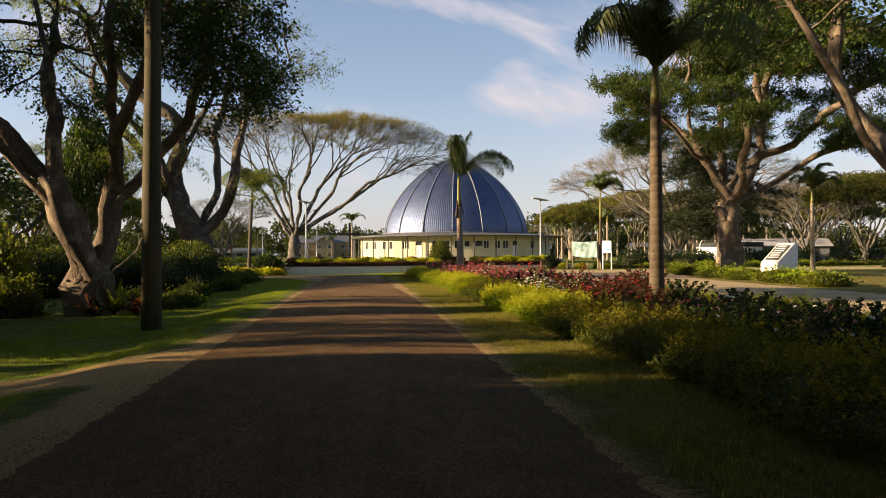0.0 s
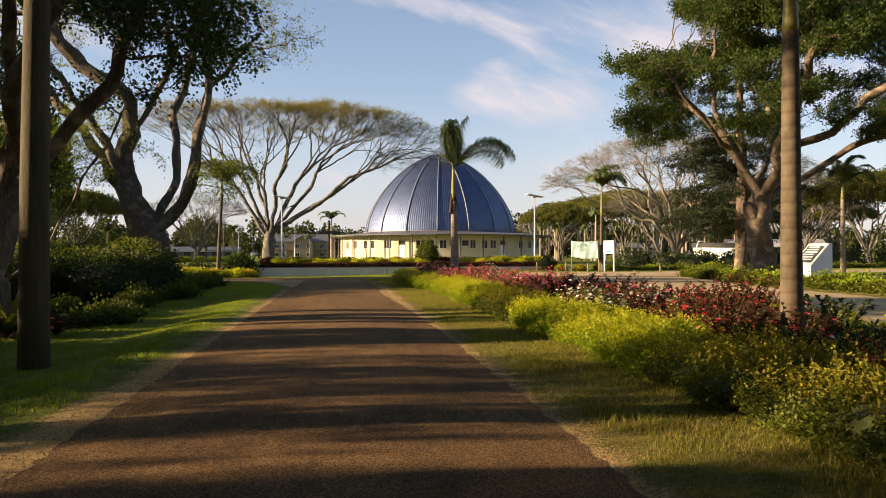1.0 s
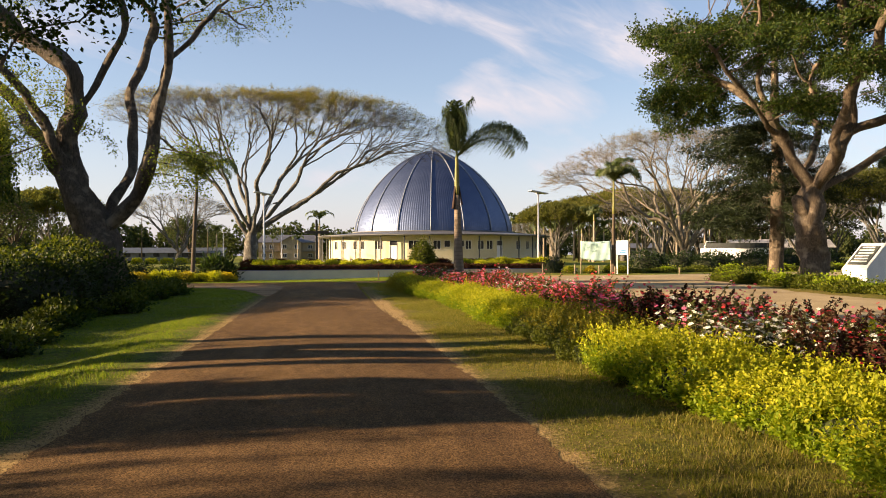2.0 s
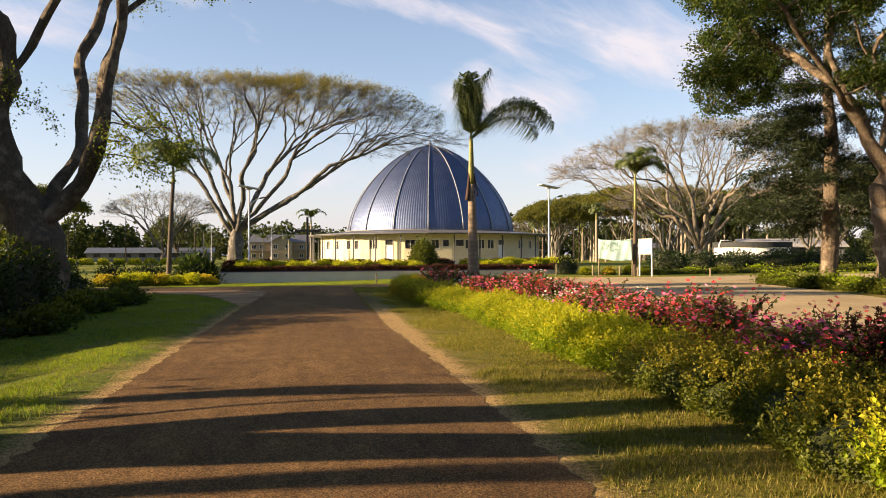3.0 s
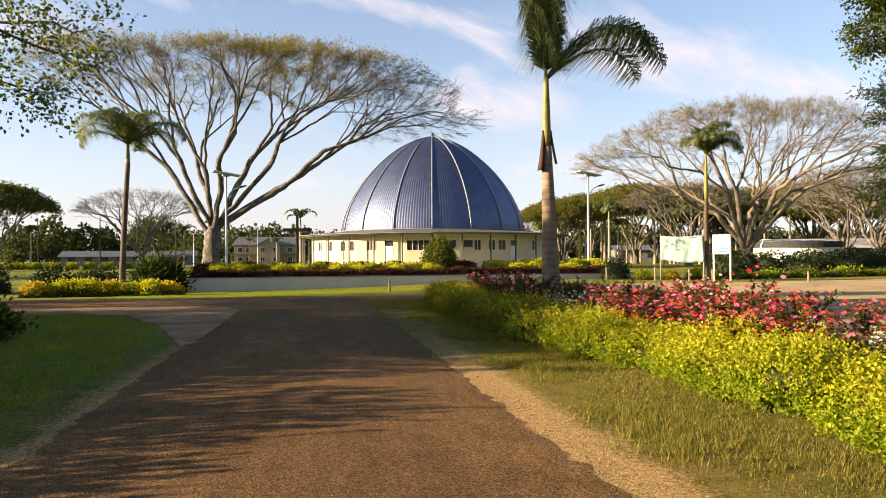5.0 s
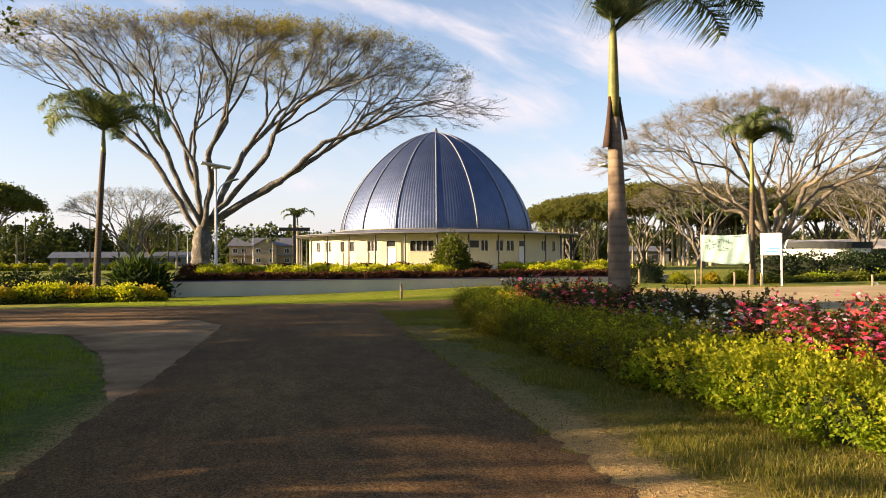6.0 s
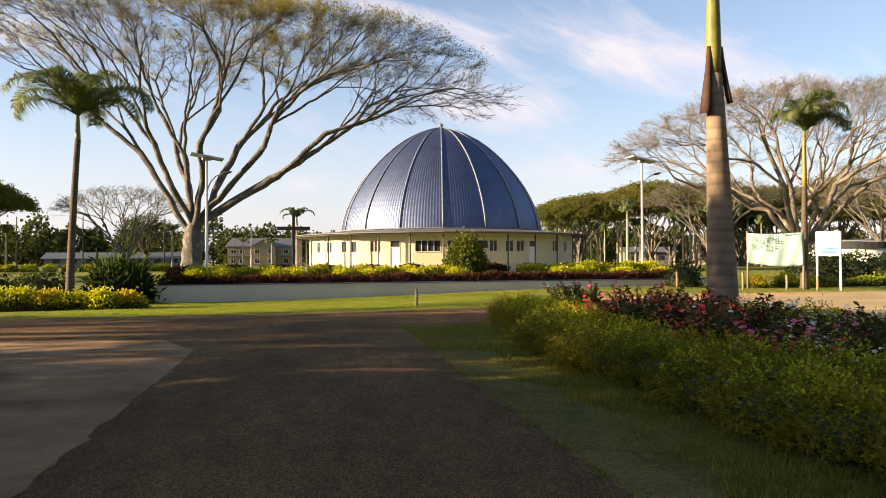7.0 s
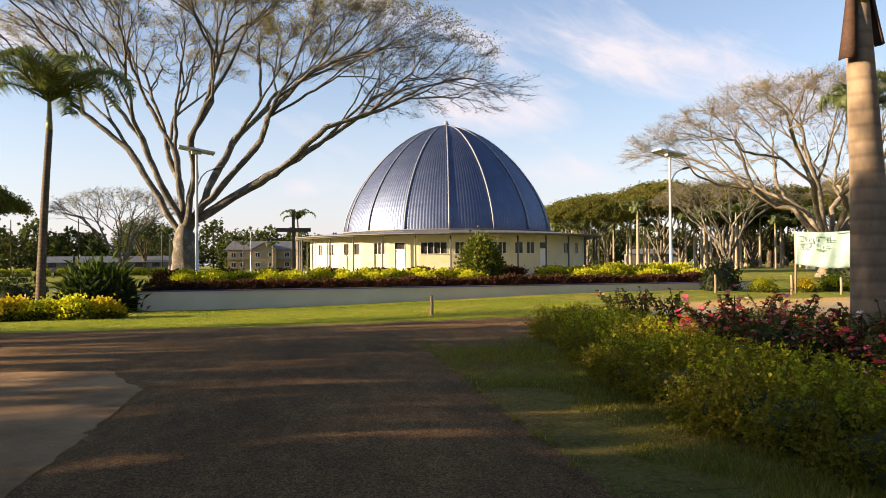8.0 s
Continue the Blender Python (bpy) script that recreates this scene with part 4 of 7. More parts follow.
def shade_tree_forked():
    """Massive forked trunk, sparse leaves high above."""
    sk = Skeleton(58)
    rng = sk.rng
    tr = sk.limb(-1, [(0, 0, -0.3), (0.0, 0, 1.2), (0.1, 0, 2.2)], 0.35, 0.03)
    a, b = tr[-1], tr[-2]
    k1 = sk.limb(b, [(-0.5, 0, 3.3), (-1.0, 0, 5.2), (-0.45, 0.1, 7.0), (0.2, 0.1, 8.0), (0.9, 0.2, 9.2), (0.8, 0.3, 11.5)], 0.4, 0.10)
    sk.limb(k1[11], [(-1.1, 0.2, 8.2), (-2.4, 0.3, 8.8), (-4.4, 0.4, 10.8)], 0.4, 0.12)
    sk.limb(k1[5], [(-1.5, -0.4, 6.0), (-2.6, -0.8, 7.2), (-3.6, -1.4, 9.4)], 0.4, 0.12)
    k2 = sk.limb(a, [(0.7, 0, 2.9), (1.6, 0, 3.9), (2.0, 0, 5.6), (2.15, -0.1, 7.3), (2.4, -0.2, 8.9), (2.2, -0.3, 11.2)], 0.4, 0.10)
    sk.limb(k2[12], [(2.5, 0.5, 8.4), (3.4, 0.8, 9.8), (4.6, 1.0, 10.8)], 0.4, 0.12)
    sk.limb(a, [(0.4, 1.4, 4.2), (0.2, 3.4, 7.4), (0.5, 5.0, 10.5)], 0.4, 0.14)
    sk.limb(k1[3], [(-1.7, 0.8, 4.8), (-3.6, 2.0, 6.8), (-5.5, 2.8, 9.4)], 0.4, 0.14)
    cs = []
    for _ in range(46):
        t, r = rng.uniform(0, 2 * np.pi), 7.6 * math.sqrt(rng.uniform(0.02, 1))
        cs.append((r * math.cos(t) - 1.2, r * math.sin(t), 15.2 - 0.05 * r * r - rng.uniform(0, 2.6), rng.uniform(0.9, 1.9)))
    cs += [(2.8, -0.3, 4.6, 1.2), (3.2, 0.4, 4.2, 1.1), (2.4, -1.0, 3.9, 1.0), (3.0, -1.2, 4.9, 1.1), (3.6, -0.4, 5.0, 1.0), (2.6, 0.6, 5.2, 1.0), (-2.8, -0.8, 6.6, 1.3), (-2.2, -0.5, 7.4, 1.2), (-1.8, 0.5, 5.6, 1.3), (-2.4, -0.6, 4.6, 1.2), (-3.2, 0.2, 5.2, 1.3), (-1.6, -1.0, 6.4, 1.0), (-4.2, 1.0, 6.0, 1.5), (0.2, 0.2, 5.6, 0.6), (3.6, 0.5, 9.8, 1.0)]
    sk.grow(pads(rng, cs, 14, 0.24), 0.34, 0.36, rounds=110)
    sk.finish(0.78, 0.009)
    tw = sk.twig_lines(3, 0.7, 0.02, 0.006, 0.1)
    pick = rng.random(len(tw[0])) < np.where(tw[0][:, 2] < 7.5, 0.95, 0.45)
    return tree_from("shade_tree", (-7.9, 41, -0.05), sk, sk.wood(0.30, 0.40, twigs=tw), leaf_sprays(rng, tw[0][pick], tw[1][pick], 24, 0.075, 0.11, droop=0.15), M_BARK_MID, M_LEAF_FEATHER,
                     "massive forked shade tree with sparse feathery leaves", "shade trees")


def leaning_tree():
    """Pale leaning limb and dark crown beside the side drive."""
    sk = Skeleton(91)
    rng = sk.rng
    tr = sk.limb(-1, [(0, 0, -0.2), (-0.1, 0, 1.2), (-0.3, 0, 2.0)], 0.35, 0.03)
    k = sk.limb(tr[-1], [(-2.6, -0.5, 3.5), (-3.9, -0.5, 5.6), (-4.5, -0.3, 6.6), (-5.0, 0, 8.2)], 0.45, 0.10)
    sk.limb(k[3], [(-3.4, 0.2, 5.2), (-3.4, 0.6, 7.0), (-2.8, 1.0, 8.6)], 0.45, 0.1)
    sk.limb(tr[-1], [(0.4, 0.3, 4.0), (0.6, 0.8, 6.4), (0.2, 1.4, 9.0)], 0.45, 0.1)
    sk.limb(tr[-2], [(1.4, -0.4, 3.4), (3.0, -0.8, 5.6), (4.4, -1.0, 8.0)], 0.45, 0.1)
    cs = [(rng.uniform(-6, 5), rng.uniform(-3, 6), rng.uniform(7.6, 10.2), rng.uniform(0.9, 1.7)) for _ in range(34)]
    sk.grow(pads(rng, cs, 13), 0.36, 0.38, rounds=100)
    sk.finish(0.42, 0.009)
    tw = sk.twig_lines(3, 0.7, 0.02, 0.006, 0.1)
    return tree_from("shade_tree", (15.9, 20.6, 0), sk, sk.wood(0.15, 0.4, twigs=tw), leaf_sprays(rng, tw[0], tw[1], 9, 0.15, 0.18, droop=0.1), M_BARK_WARM, M_LEAF_TREE,
                     "leaning shade tree with pale limbs over the side drive", "shade trees")


def conifer():
    sk = Skeleton(66)
    rng = sk.rng
    tr = sk.limb(-1, [(0, 0, -0.2), (0.05, 0, 6), (0, 0, 15.5)], 0.5, 0.06)
    tr2 = sk.limb(-1, [(-0.42, 0.1, -0.2), (-0.30, 0.1, 3.0), (-0.35, 0.1, 7.0)], 0.5, 0.04)
    ends = []
    for k, t in enumerate(tr):
        z = sk.at[t][2]
        if z < 2.6:
            continue
        reach = 3.9 * min(1, (15.8 - z) / 9.0) + 0.3
        for j in range(5):
            az = rng.uniform(0, 2 * np.pi)
            r = reach * rng.uniform(0.6, 1.05)
            tip = sk.limb(t, [(r * 0.5 * math.cos(az), r * 0.5 * math.sin(az), z + 0.15 - 0.06 * r), (r * math.cos(az), r * math.sin(az), z - 0.18 * r + 0.2)], 0.45, 0.05)
            ends += tip[1:]
    sk.finish(0.36, 0.012)
    p = sk.at[ends]
    out = unit(p * np.array([1, 1, 0.0]))
    a = np.repeat(p, 16, 0)
    d = unit(np.repeat(out, 16, 0) * 0.6 + rng.normal(0, 0.6, a.shape) * np.array([1, 1, 0.45]))
    b = a + d * rng.uniform(0.35, 0.8, (len(a), 1))
    lv = leaf_sprays(rng, a, b, 8, 0.17, 0.05, 0.11, 0.2, 0.25)
    return tree_from("conifer", (23.3, 51.0, 0), sk, sk.wood(0.12, 0.3), lv, M_BARK_WARM, M_NEEDLE, "tall dark conifer with drooping needle branches and reddish twin trunk", category="tree")


def distant_tree(seed, spread, height, leafy, bark_mat, leaf_mat, label, per=5, size=0.34, twigs=3, twig_r=0.018):
    """A tree seen far away: few limbs, larger leaves."""
    sk = Skeleton(seed)
    rng = sk.rng
    tr = sk.limb(-1, [(0, 0, -0.2), (0, 0, height * 0.2)], 0.5, 0.05)
    for k in range(7):
        t = k / 7 * 6.28 + rng.uniform(-0.3, 0.3)
        r = spread * rng.uniform(0.4, 0.7)
        sk.limb(tr[-1], [(r * 0.4 * math.cos(t), r * 0.4 * math.sin(t), height * 0.5), (r * math.cos(t), r * math.sin(t), height * 0.8)], 0.8, 0.15)
    sk.fan(umbrella_goals(rng, 36, spread * 0.8, spread * 0.8, height * 0.92, height * 0.7, height * 0.1), 1.3)
    sk.grow(umbrella_goals(rng, 420, spread, spread, height, height * 0.62, height * 0.28, lumps=0.08), 0.8, 1.0, rounds=60)
    sk.finish(0.5, 0.03)
    tw = sk.twig_lines(twigs, 1.1, 0.06, twig_r, 0.2)
    pick = rng.random(len(tw[0])) < leafy
    return tree_from("distant_tree", (0, 0, 0), sk, sk.wood(0.05, 0.3, twigs=tw), leaf_sprays(rng, tw[0][pick], tw[1][pick], per, size, 0.3), bark_mat, leaf_mat, label, "trees round the grounds")


def forest_tree(seed):
    """Round-headed or pointed forest tree of leaf clumps."""
    rng = np.random.default_rng(seed)
    h = rng.uniform(10, 14)
    pts = unit(rng.normal(0, 1, (620, 3))) * rng.uniform(0.4, 1, (620, 1)) ** 0.5
    lob = 1 + 0.25 * np.sin(pts[:, :1] * 4 + seed) * np.cos(pts[:, 1:2] * 5)
    pts = pts * lob * np.array([4.2, 4.2, h * 0.48]) + np.array([0, 0, h * 0.5])
    pts[:, 2] = np.maximum(pts[:, 2], rng.uniform(0.2, 1.2, len(pts)))
    lv = leaf_arrays(rng, pts, rng.normal(0, 1, pts.shape), 1.0, 0.5, 0.2, 0.3)
    ob = thing("forest_tree", (0, 0, 0), "dark green tree in the distant wood", "tree", "distant wood")
    child("trunk", tube_mesh("trunk", [(0, 0, -0.2), (0, 0, h * 0.3), (0, 0, h * 0.7)], [0.3, 0.25, 0.1], 6, M_BARK_DARK), ob)
    child("crown", np_mesh("crown", lv[0], lv[1], [M_LEAF_FAR]), ob)
    return ob


def build_trees():
    a = rain_tree_left()
    b = rain_tree_right()
    c = shade_tree_right()
    la = shade_tree_triple()
    lb = shade_tree_forked()
    conifer()

    def again(src, at, turn, size, label=""):
        ob = copy_thing(src, pose(*at, 0, 0, turn))
        ob.scale = (size, size, size)
        if label:
            tagged(ob, label)
        return ob
    # leaning tree over the side drive
    leaning_tree()
    # bare and leafy rain trees farther off
    d0 = bare_tree(74, 10.2, 12.2, 8.8, 0.05)
    d0.matrix_basis = pose(-26, 155, 0)
    for x, y, turn, size in ((52, 132, 210, 1.0), (66, 118, 300, 1.05), (60, 104, 90, 0.95), (76, 128, 10, 1.0), (-64, 150, 50, 1.0)):
        again(d0, (x, y, 0), turn, size)
    d1 = bare_tree(71, 8.6, 12.8, 9.4, 0.95, 9, 0.30, M_LEAF_UMBRELLA, "flat-topped olive tree in the distance")
    d1.matrix_basis = pose(50, 185, 0)
    for x, y, turn, size in ((-45, 150, 20, 0.95), (66, 174, 80, 1.1), (77, 182, 150, 1.2), (60, 194, 200, 1.15), (88, 176, 260, 1.15), (72, 160, 320, 1.0), (96, 168, 40, 1.2)):
        again(d1, (x, y, 0), turn, size)
    d2 = distant_tree(72, 7.0, 12.0, 1.0, M_BARK_DARK, M_LEAF_FAR, "dark green spreading tree in the distance")
    d2.matrix_basis = pose(78, 165, 0)
    # dense trees added unseen beside and behind the start, and along the far side of the lawn, to cast shade on the
    # drive
    d3 = distant_tree(73, 8.0, 14.0, 1.0, M_BARK_DARK, M_LEAF_TREE, "dense dark green tree added beside the lawn to shade the drive", 7, 0.50)
    d3.matrix_basis = pose(-15, 0.9, -0.2)
    d4 = distant_tree(75, 7.5, 12.0, 0.42, M_BARK_DARK, M_LEAF_TREE, "thinly leaved tree added across the lawn to dapple the drive", 7, 0.36)
    d4.matrix_basis = pose(-18.5, 13.7, -0.2)
    d4.scale = (0.42, 0.42, 0.50)
    for x, y, turn, size in ((-30, 2.5, 30, 1.15), (-28, 49, 200, 1.1), (-21, 39.8, 100, 0.9)):
        low = again(d4, (x, y, 0), turn, size)
        low.scale.z = size * 0.62
    for x, y, turn, size in ((-15.5, -12, 60, 1.0), (8.8, 4.5, 250, 1.05), (10.0, -9.0, 120, 1.05), (-7.5, -3.5, 200, 1.1), (-4, -19, 170, 1.05), (-24, -0.6, 200, 0.9), (-25, -12, 300, 1.0), (24, -2, 70, 1.0), (4.6, -5.5, 310, 1.0), (-6.0, -10.5, 20, 1.0), (-5.6, 2.2, 80, 1.12)):
        again(d3, (x, y, 0), turn, size)
    # unseen narrow tree, placed to keep the sun off the near palm
    tall = again(d3, (-9.0, 12.4, -0.2), 40, 1.0, "tall narrow dark green tree added to shade the near palm")
    tall.scale = (0.5, 0.5, 1.25)
    # unseen slim crowns, placed to shape the shade on drive and hedge
    for x, y, wide, high in ((-24.0, 38.0, 0.30, 0.53), (-14.0, 44.0, 0.24, 0.60), (-15.5, 48.4, 0.23, 0.62), (-24.5, 40.6, 0.28, 0.64), (-15.0, 21.2, 0.24, 1.02), (-15.6, 24.3, 0.30, 1.02), (-15.0, 18.6, 0.20, 0.36), (-15.0, 12.4, 0.26, 0.80), (-23.0, 7.7, 0.36, 0.64)):
        slim = again(d3, (x, y, -0.2), 140, 1.0, "slim dense tree added to shade the drive and hedge")
        slim.scale = (wide, wide, high)
    # unseen copy, added for streaky shade on the junction
    for x, y, turn, size in ((-22, 51, 300, 0.95),):
        far = again(lb, (x, y, 0), turn, size, "sparse feathery tree added to streak the junction with shade")
        far.scale.z = size * 0.6
    rng = np.random.default_rng(5)
    for x, y in ((38, 150), (58, 166), (68, 160), (78, 168), (88, 152), (50, 190), (92, 150), (105, 170), (80, 110), (95, 95), (74, 84), (110, 120), (125, 140), (62, 96), (-44, 110), (-60, 95), (-52, 140), (-72, 125), (-60, 165), (-85, 150), (-40, 75), (-52, 52), (-46, 30), (-58, 12), (60, 60), (72, 48), (58, 30), (85, 66), (-34, 205), (16, 215)):
        src = d1 if rng.random() < (0.85 if x > 30 else 0.35) else d0 if x > 30 else d2
        again(src, (x + rng.uniform(-3, 3), y + rng.uniform(-3, 3), 0), rng.uniform(0, 360), rng.uniform(0.8, 1.1))
    kinds = [forest_tree(s) for s in (81, 82, 83)]
    for k, f in enumerate(kinds):
        f.matrix_basis = pose(-80 + 9 * k, 262, 0)
    for k in range(170):
        u = k / 170
        x = -190 + 420 * u + rng.uniform(-3, 3)
        y = 265 + 25 * math.sin(u * 9) + rng.uniform(-12, 30)
        ob = copy_thing(kinds[k % 3], pose(x, y, 0, 0, 0, rng.uniform(0, 360)))
        s = rng.uniform(0.8, 1.25) * (0.78 if x < 20 else 0.85)
        ob.scale = (s, s, s)


build_trees()

# ---- domed church ----
CX, CY = 14.2, 122.0
DOME_R, DOME_Z, DOME_H = 10.9, 4.4, 11.4
BAYS = 32
WALL_R, POST_R, EAVE_R = 14.3, 15.6, 16.1
FIRST = -8.8   # degrees from -y, of one rib and post


def dome_radius(h):
    """Pointed dome: radius at the height h above its base, 0 to 1."""
    return DOME_R * max(0.0, 1 - h ** 1.6) ** (1 / 1.6)


def gore_mesh(span):
    """One corrugated, faceted gore between two ribs."""
    rows, waves = 30, 14
    hs = [1 - (1 - k / rows) ** 1.5 for k in range(rows + 1)]
    cols = waves * 4
    v = []
    for h in hs:
        r = dome_radius(min(h, 0.9985))
        half = r * math.sin(span / 2)
        depth = r * math.cos(span / 2)
        for c in range(cols + 1):
            u = c / cols * 2 - 1
            bulge = 0.012 * r * (1 - u * u)
            wave = 0.009 * math.sin(c * math.pi / 2 + math.pi / 4) * (1 if r > 1.2 else r / 1.2)
            v.append((u * half, -(depth + bulge + wave), DOME_Z + h * DOME_H))
    n = cols + 1
    q = [(i * n + j, i * n + j + 1, (i + 1) * n + j + 1, (i + 1) * n + j) for i in range(rows) for j in range(cols)]
    return np_mesh("roof_panel", v, q, [M_DOME])


def build_church():
    ob = thing("domed_church", (CX, CY, 0), "round cream church under a blue steel dome with pale ribs", "church")
    # floor slab
    bm = bmesh.new()
    bmesh.ops.create_cone(bm, cap_ends=True, segments=64, radius1=16.2, radius2=16.2, depth=0.5, matrix=Matrix.Translation((0, 0, 0.2)))
    part("plinth", bm, M_GREYWALL, ob)
    gore = gore_mesh(2 * math.pi / 16)
    for k in range(16):
        a = radians(FIRST + 22.5 * (k + 0.5))
        child("roof_panel", gore, ob, "", Matrix.Rotation(a, 4, "Z"))
    hs = [1 - (1 - k / 26) ** 1.5 for k in range(27)]
    pts = [(0, -(dome_radius(min(h, 0.9985)) + 0.06), DOME_Z + h * DOME_H) for h in hs]
    rib = tube_mesh("rib", pts, [0.085] * 20 + [0.06] * 7, 6, M_RIB)
    for k in range(16):
        child("rib", rib, ob, "pale rib flashing", Matrix.Rotation(radians(FIRST + 22.5 * k), 4, "Z"))
    bm = bmesh.new()
    bmesh.ops.create_cone(bm, cap_ends=True, segments=20, radius1=0.55, radius2=0.3, depth=0.35, matrix=Matrix.Translation((0, 0, DOME_Z + DOME_H - 0.02)))
    bmesh.ops.create_uvsphere(bm, u_segments=12, v_segments=8, radius=0.24, matrix=Matrix.Translation((0, 0, DOME_Z + DOME_H + 0.3)))
    part("finial", bm, M_RIB, ob)
    # low skirt roof with its flat facets
    bm = bmesh.new()
    rings = []
    for r, z in ((10.6, 4.42), (10.95, 4.42), (10.95, 4.30), (EAVE_R, 3.84), (EAVE_R, 3.74), (EAVE_R - 0.08, 3.74), (EAVE_R - 0.1, 3.66), (WALL_R - 0.4, 3.74)):
        rings.append([bm.verts.new((r * math.sin(radians(FIRST + 11.25 * k)), -r * math.cos(radians(FIRST + 11.25 * k)), z)) for k in range(BAYS)])
    for a, b in zip(rings, rings[1:]):
        for k in range(BAYS):
            bm.faces.new((a[k], b[k], b[(k + 1) % BAYS], a[(k + 1) % BAYS]))
    part("skirt_roof", bm, M_ROOF, ob, "low grey sheet roof")
    bm = bmesh.new()
    for r0, z0, z1 in ((EAVE_R + 0.02, 3.76, 3.83), (11.1, 4.32, 4.42)):
        ra = [[bm.verts.new((r * math.sin(radians(FIRST + 11.25 * k)), -r * math.cos(radians(FIRST + 11.25 * k)), z)) for k in range(BAYS)] for r, z in ((r0, z0), (r0 + 0.1, z0), (r0 + 0.12, z1), (r0, z1))]
        for a, b in zip(ra, ra[1:] + ra[:1]):
            for k in range(BAYS):
                bm.faces.new((a[k], a[(k + 1) % BAYS], b[(k + 1) % BAYS], b[k]))
    part("gutter", bm, M_GUTTER, ob, "pale gutter along the eaves")
    post = tube_mesh("post", [(0, 0, 0.42), (0, 0, 0.5), (0, 0, 3.62)], [0.09, 0.075, 0.075], 8, M_POST)
    for k in range(BAYS):
        a = radians(FIRST + 11.25 * k)
        child("post", post, ob, "", Matrix.Translation((POST_R * math.sin(a), -POST_R * math.cos(a), 0)))
    # wall bays: openings as (centre, width, sill, head, panes) along the bay
    half = WALL_R * math.tan(radians(11.25 / 2))
    plans = {
        -1: [(-0.05, 2.3, 2.05, 3.05, 4)], -2: [("door", -0.35)], -3: [(0.45, 1.1, 2.05, 3.05, 3)], -4: [(-0.6, 0.6, 2.05, 3.05, 1), (0.75, 0.6, 2.05, 3.05, 1)],
        -5: [(-0.2, 0.9, 2.05, 3.05, 2)], -6: [(0.3, 0.9, 2.05, 3.05, 2)], 0: [(-0.55, 0.85, 2.05, 3.05, 2), (0.7, 0.7, 2.3, 3.05, 1)], 1: [(-0.5, 1.0, 2.35, 3.05, 1), (0.55, 0.7, 2.05, 3.05, 2)],
        2: [(-0.6, 0.8, 2.05, 3.05, 2), (0.65, 0.8, 2.05, 3.05, 2)], 3: [("door", -0.6)], 4: [(0.1, 0.9, 2.05, 3.05, 2)], 5: [(-0.3, 0.8, 2.05, 3.05, 2)], 6: [(0.3, 0.8, 2.05, 3.05, 2)]}
    for k in range(-16, 16):
        a = radians(FIRST + 11.25 * (k + 0.5))
        m = Matrix.Rotation(a, 4, "Z") @ Matrix.Translation((0, -WALL_R, 0))
        holes = plans.get(k, [(0.0, 0.9, 2.05, 3.05, 2)])
        cuts = []
        for h in holes:
            cuts.append((h[1] - 0.46, h[1] + 0.46, 0.45, 3.05, "door") if h[0] == "door" else (h[0] - h[1] / 2, h[0] + h[1] / 2, h[2], h[3], h[4]))
        bm = bmesh.new()
        x = -half
        for c in cuts:
            box(bm, x, c[0], 0, 0.18, 0.44, 3.74)
            if c[2] > 0.46:
                box(bm, c[0], c[1], 0, 0.18, 0.44, c[2])
            box(bm, c[0], c[1], 0, 0.18, c[3], 3.74)
            x = c[1]
        box(bm, x, half, 0, 0.18, 0.44, 3.74)
        wall = part("wall", bm, M_WALL, ob, "", m)
        for x0, x1, z0, z1, panes in cuts:
            if panes == "door":
                bm = boxes((x0, x1, 0.05, 0.10, 0.45, 2.42), (x0 + 0.10, x0 + 0.40, 0.035, 0.05, 1.5, 2.2), (x0 + 0.52, x0 + 0.82, 0.035, 0.05, 1.5, 2.2), (x0 + 0.10, x0 + 0.40, 0.035, 0.05, 0.6, 1.35), (x0 + 0.52, x0 + 0.82, 0.035, 0.05, 0.6, 1.35))
                part("door", bm, M_WHITE, wall, "white panelled door")
                part("pane", boxes((x0, x1, 0.06, 0.08, 2.5, z1)), M_GLASS, wall)
                part("frame", boxes((x0 - 0.05, x0, -0.03, 0.12, 0.45, z1 + 0.05), (x1, x1 + 0.05, -0.03, 0.12, 0.45, z1 + 0.05), (x0, x1, -0.03, 0.12, z1, z1 + 0.05), (x0, x1, -0.02, 0.12, 2.42, 2.5)), M_FRAME, wall)
                continue
            bars = [(x0 - 0.05, x1 + 0.05, -0.03, 0.10, z1, z1 + 0.05), (x0 - 0.08, x1 + 0.08, -0.06, 0.10, z0 - 0.06, z0), (x0 - 0.05, x0, -0.03, 0.10, z0, z1), (x1, x1 + 0.05, -0.03, 0.10, z0, z1)]
            w = (x1 - x0) / panes
            for i in range(1, panes):
                bars.append((x0 + i * w - 0.03, x0 + i * w + 0.03, -0.01, 0.10, z0, z1))
            part("window_frame", boxes(*bars), M_FRAME, wall)
            for i in range(panes):
                part("pane", boxes((x0 + i * w + 0.03, x0 + (i + 1) * w - 0.03, 0.06, 0.075, z0, z1)), M_GLASS, wall)


build_church()

# ---- terrace, notice boards, lamps ----


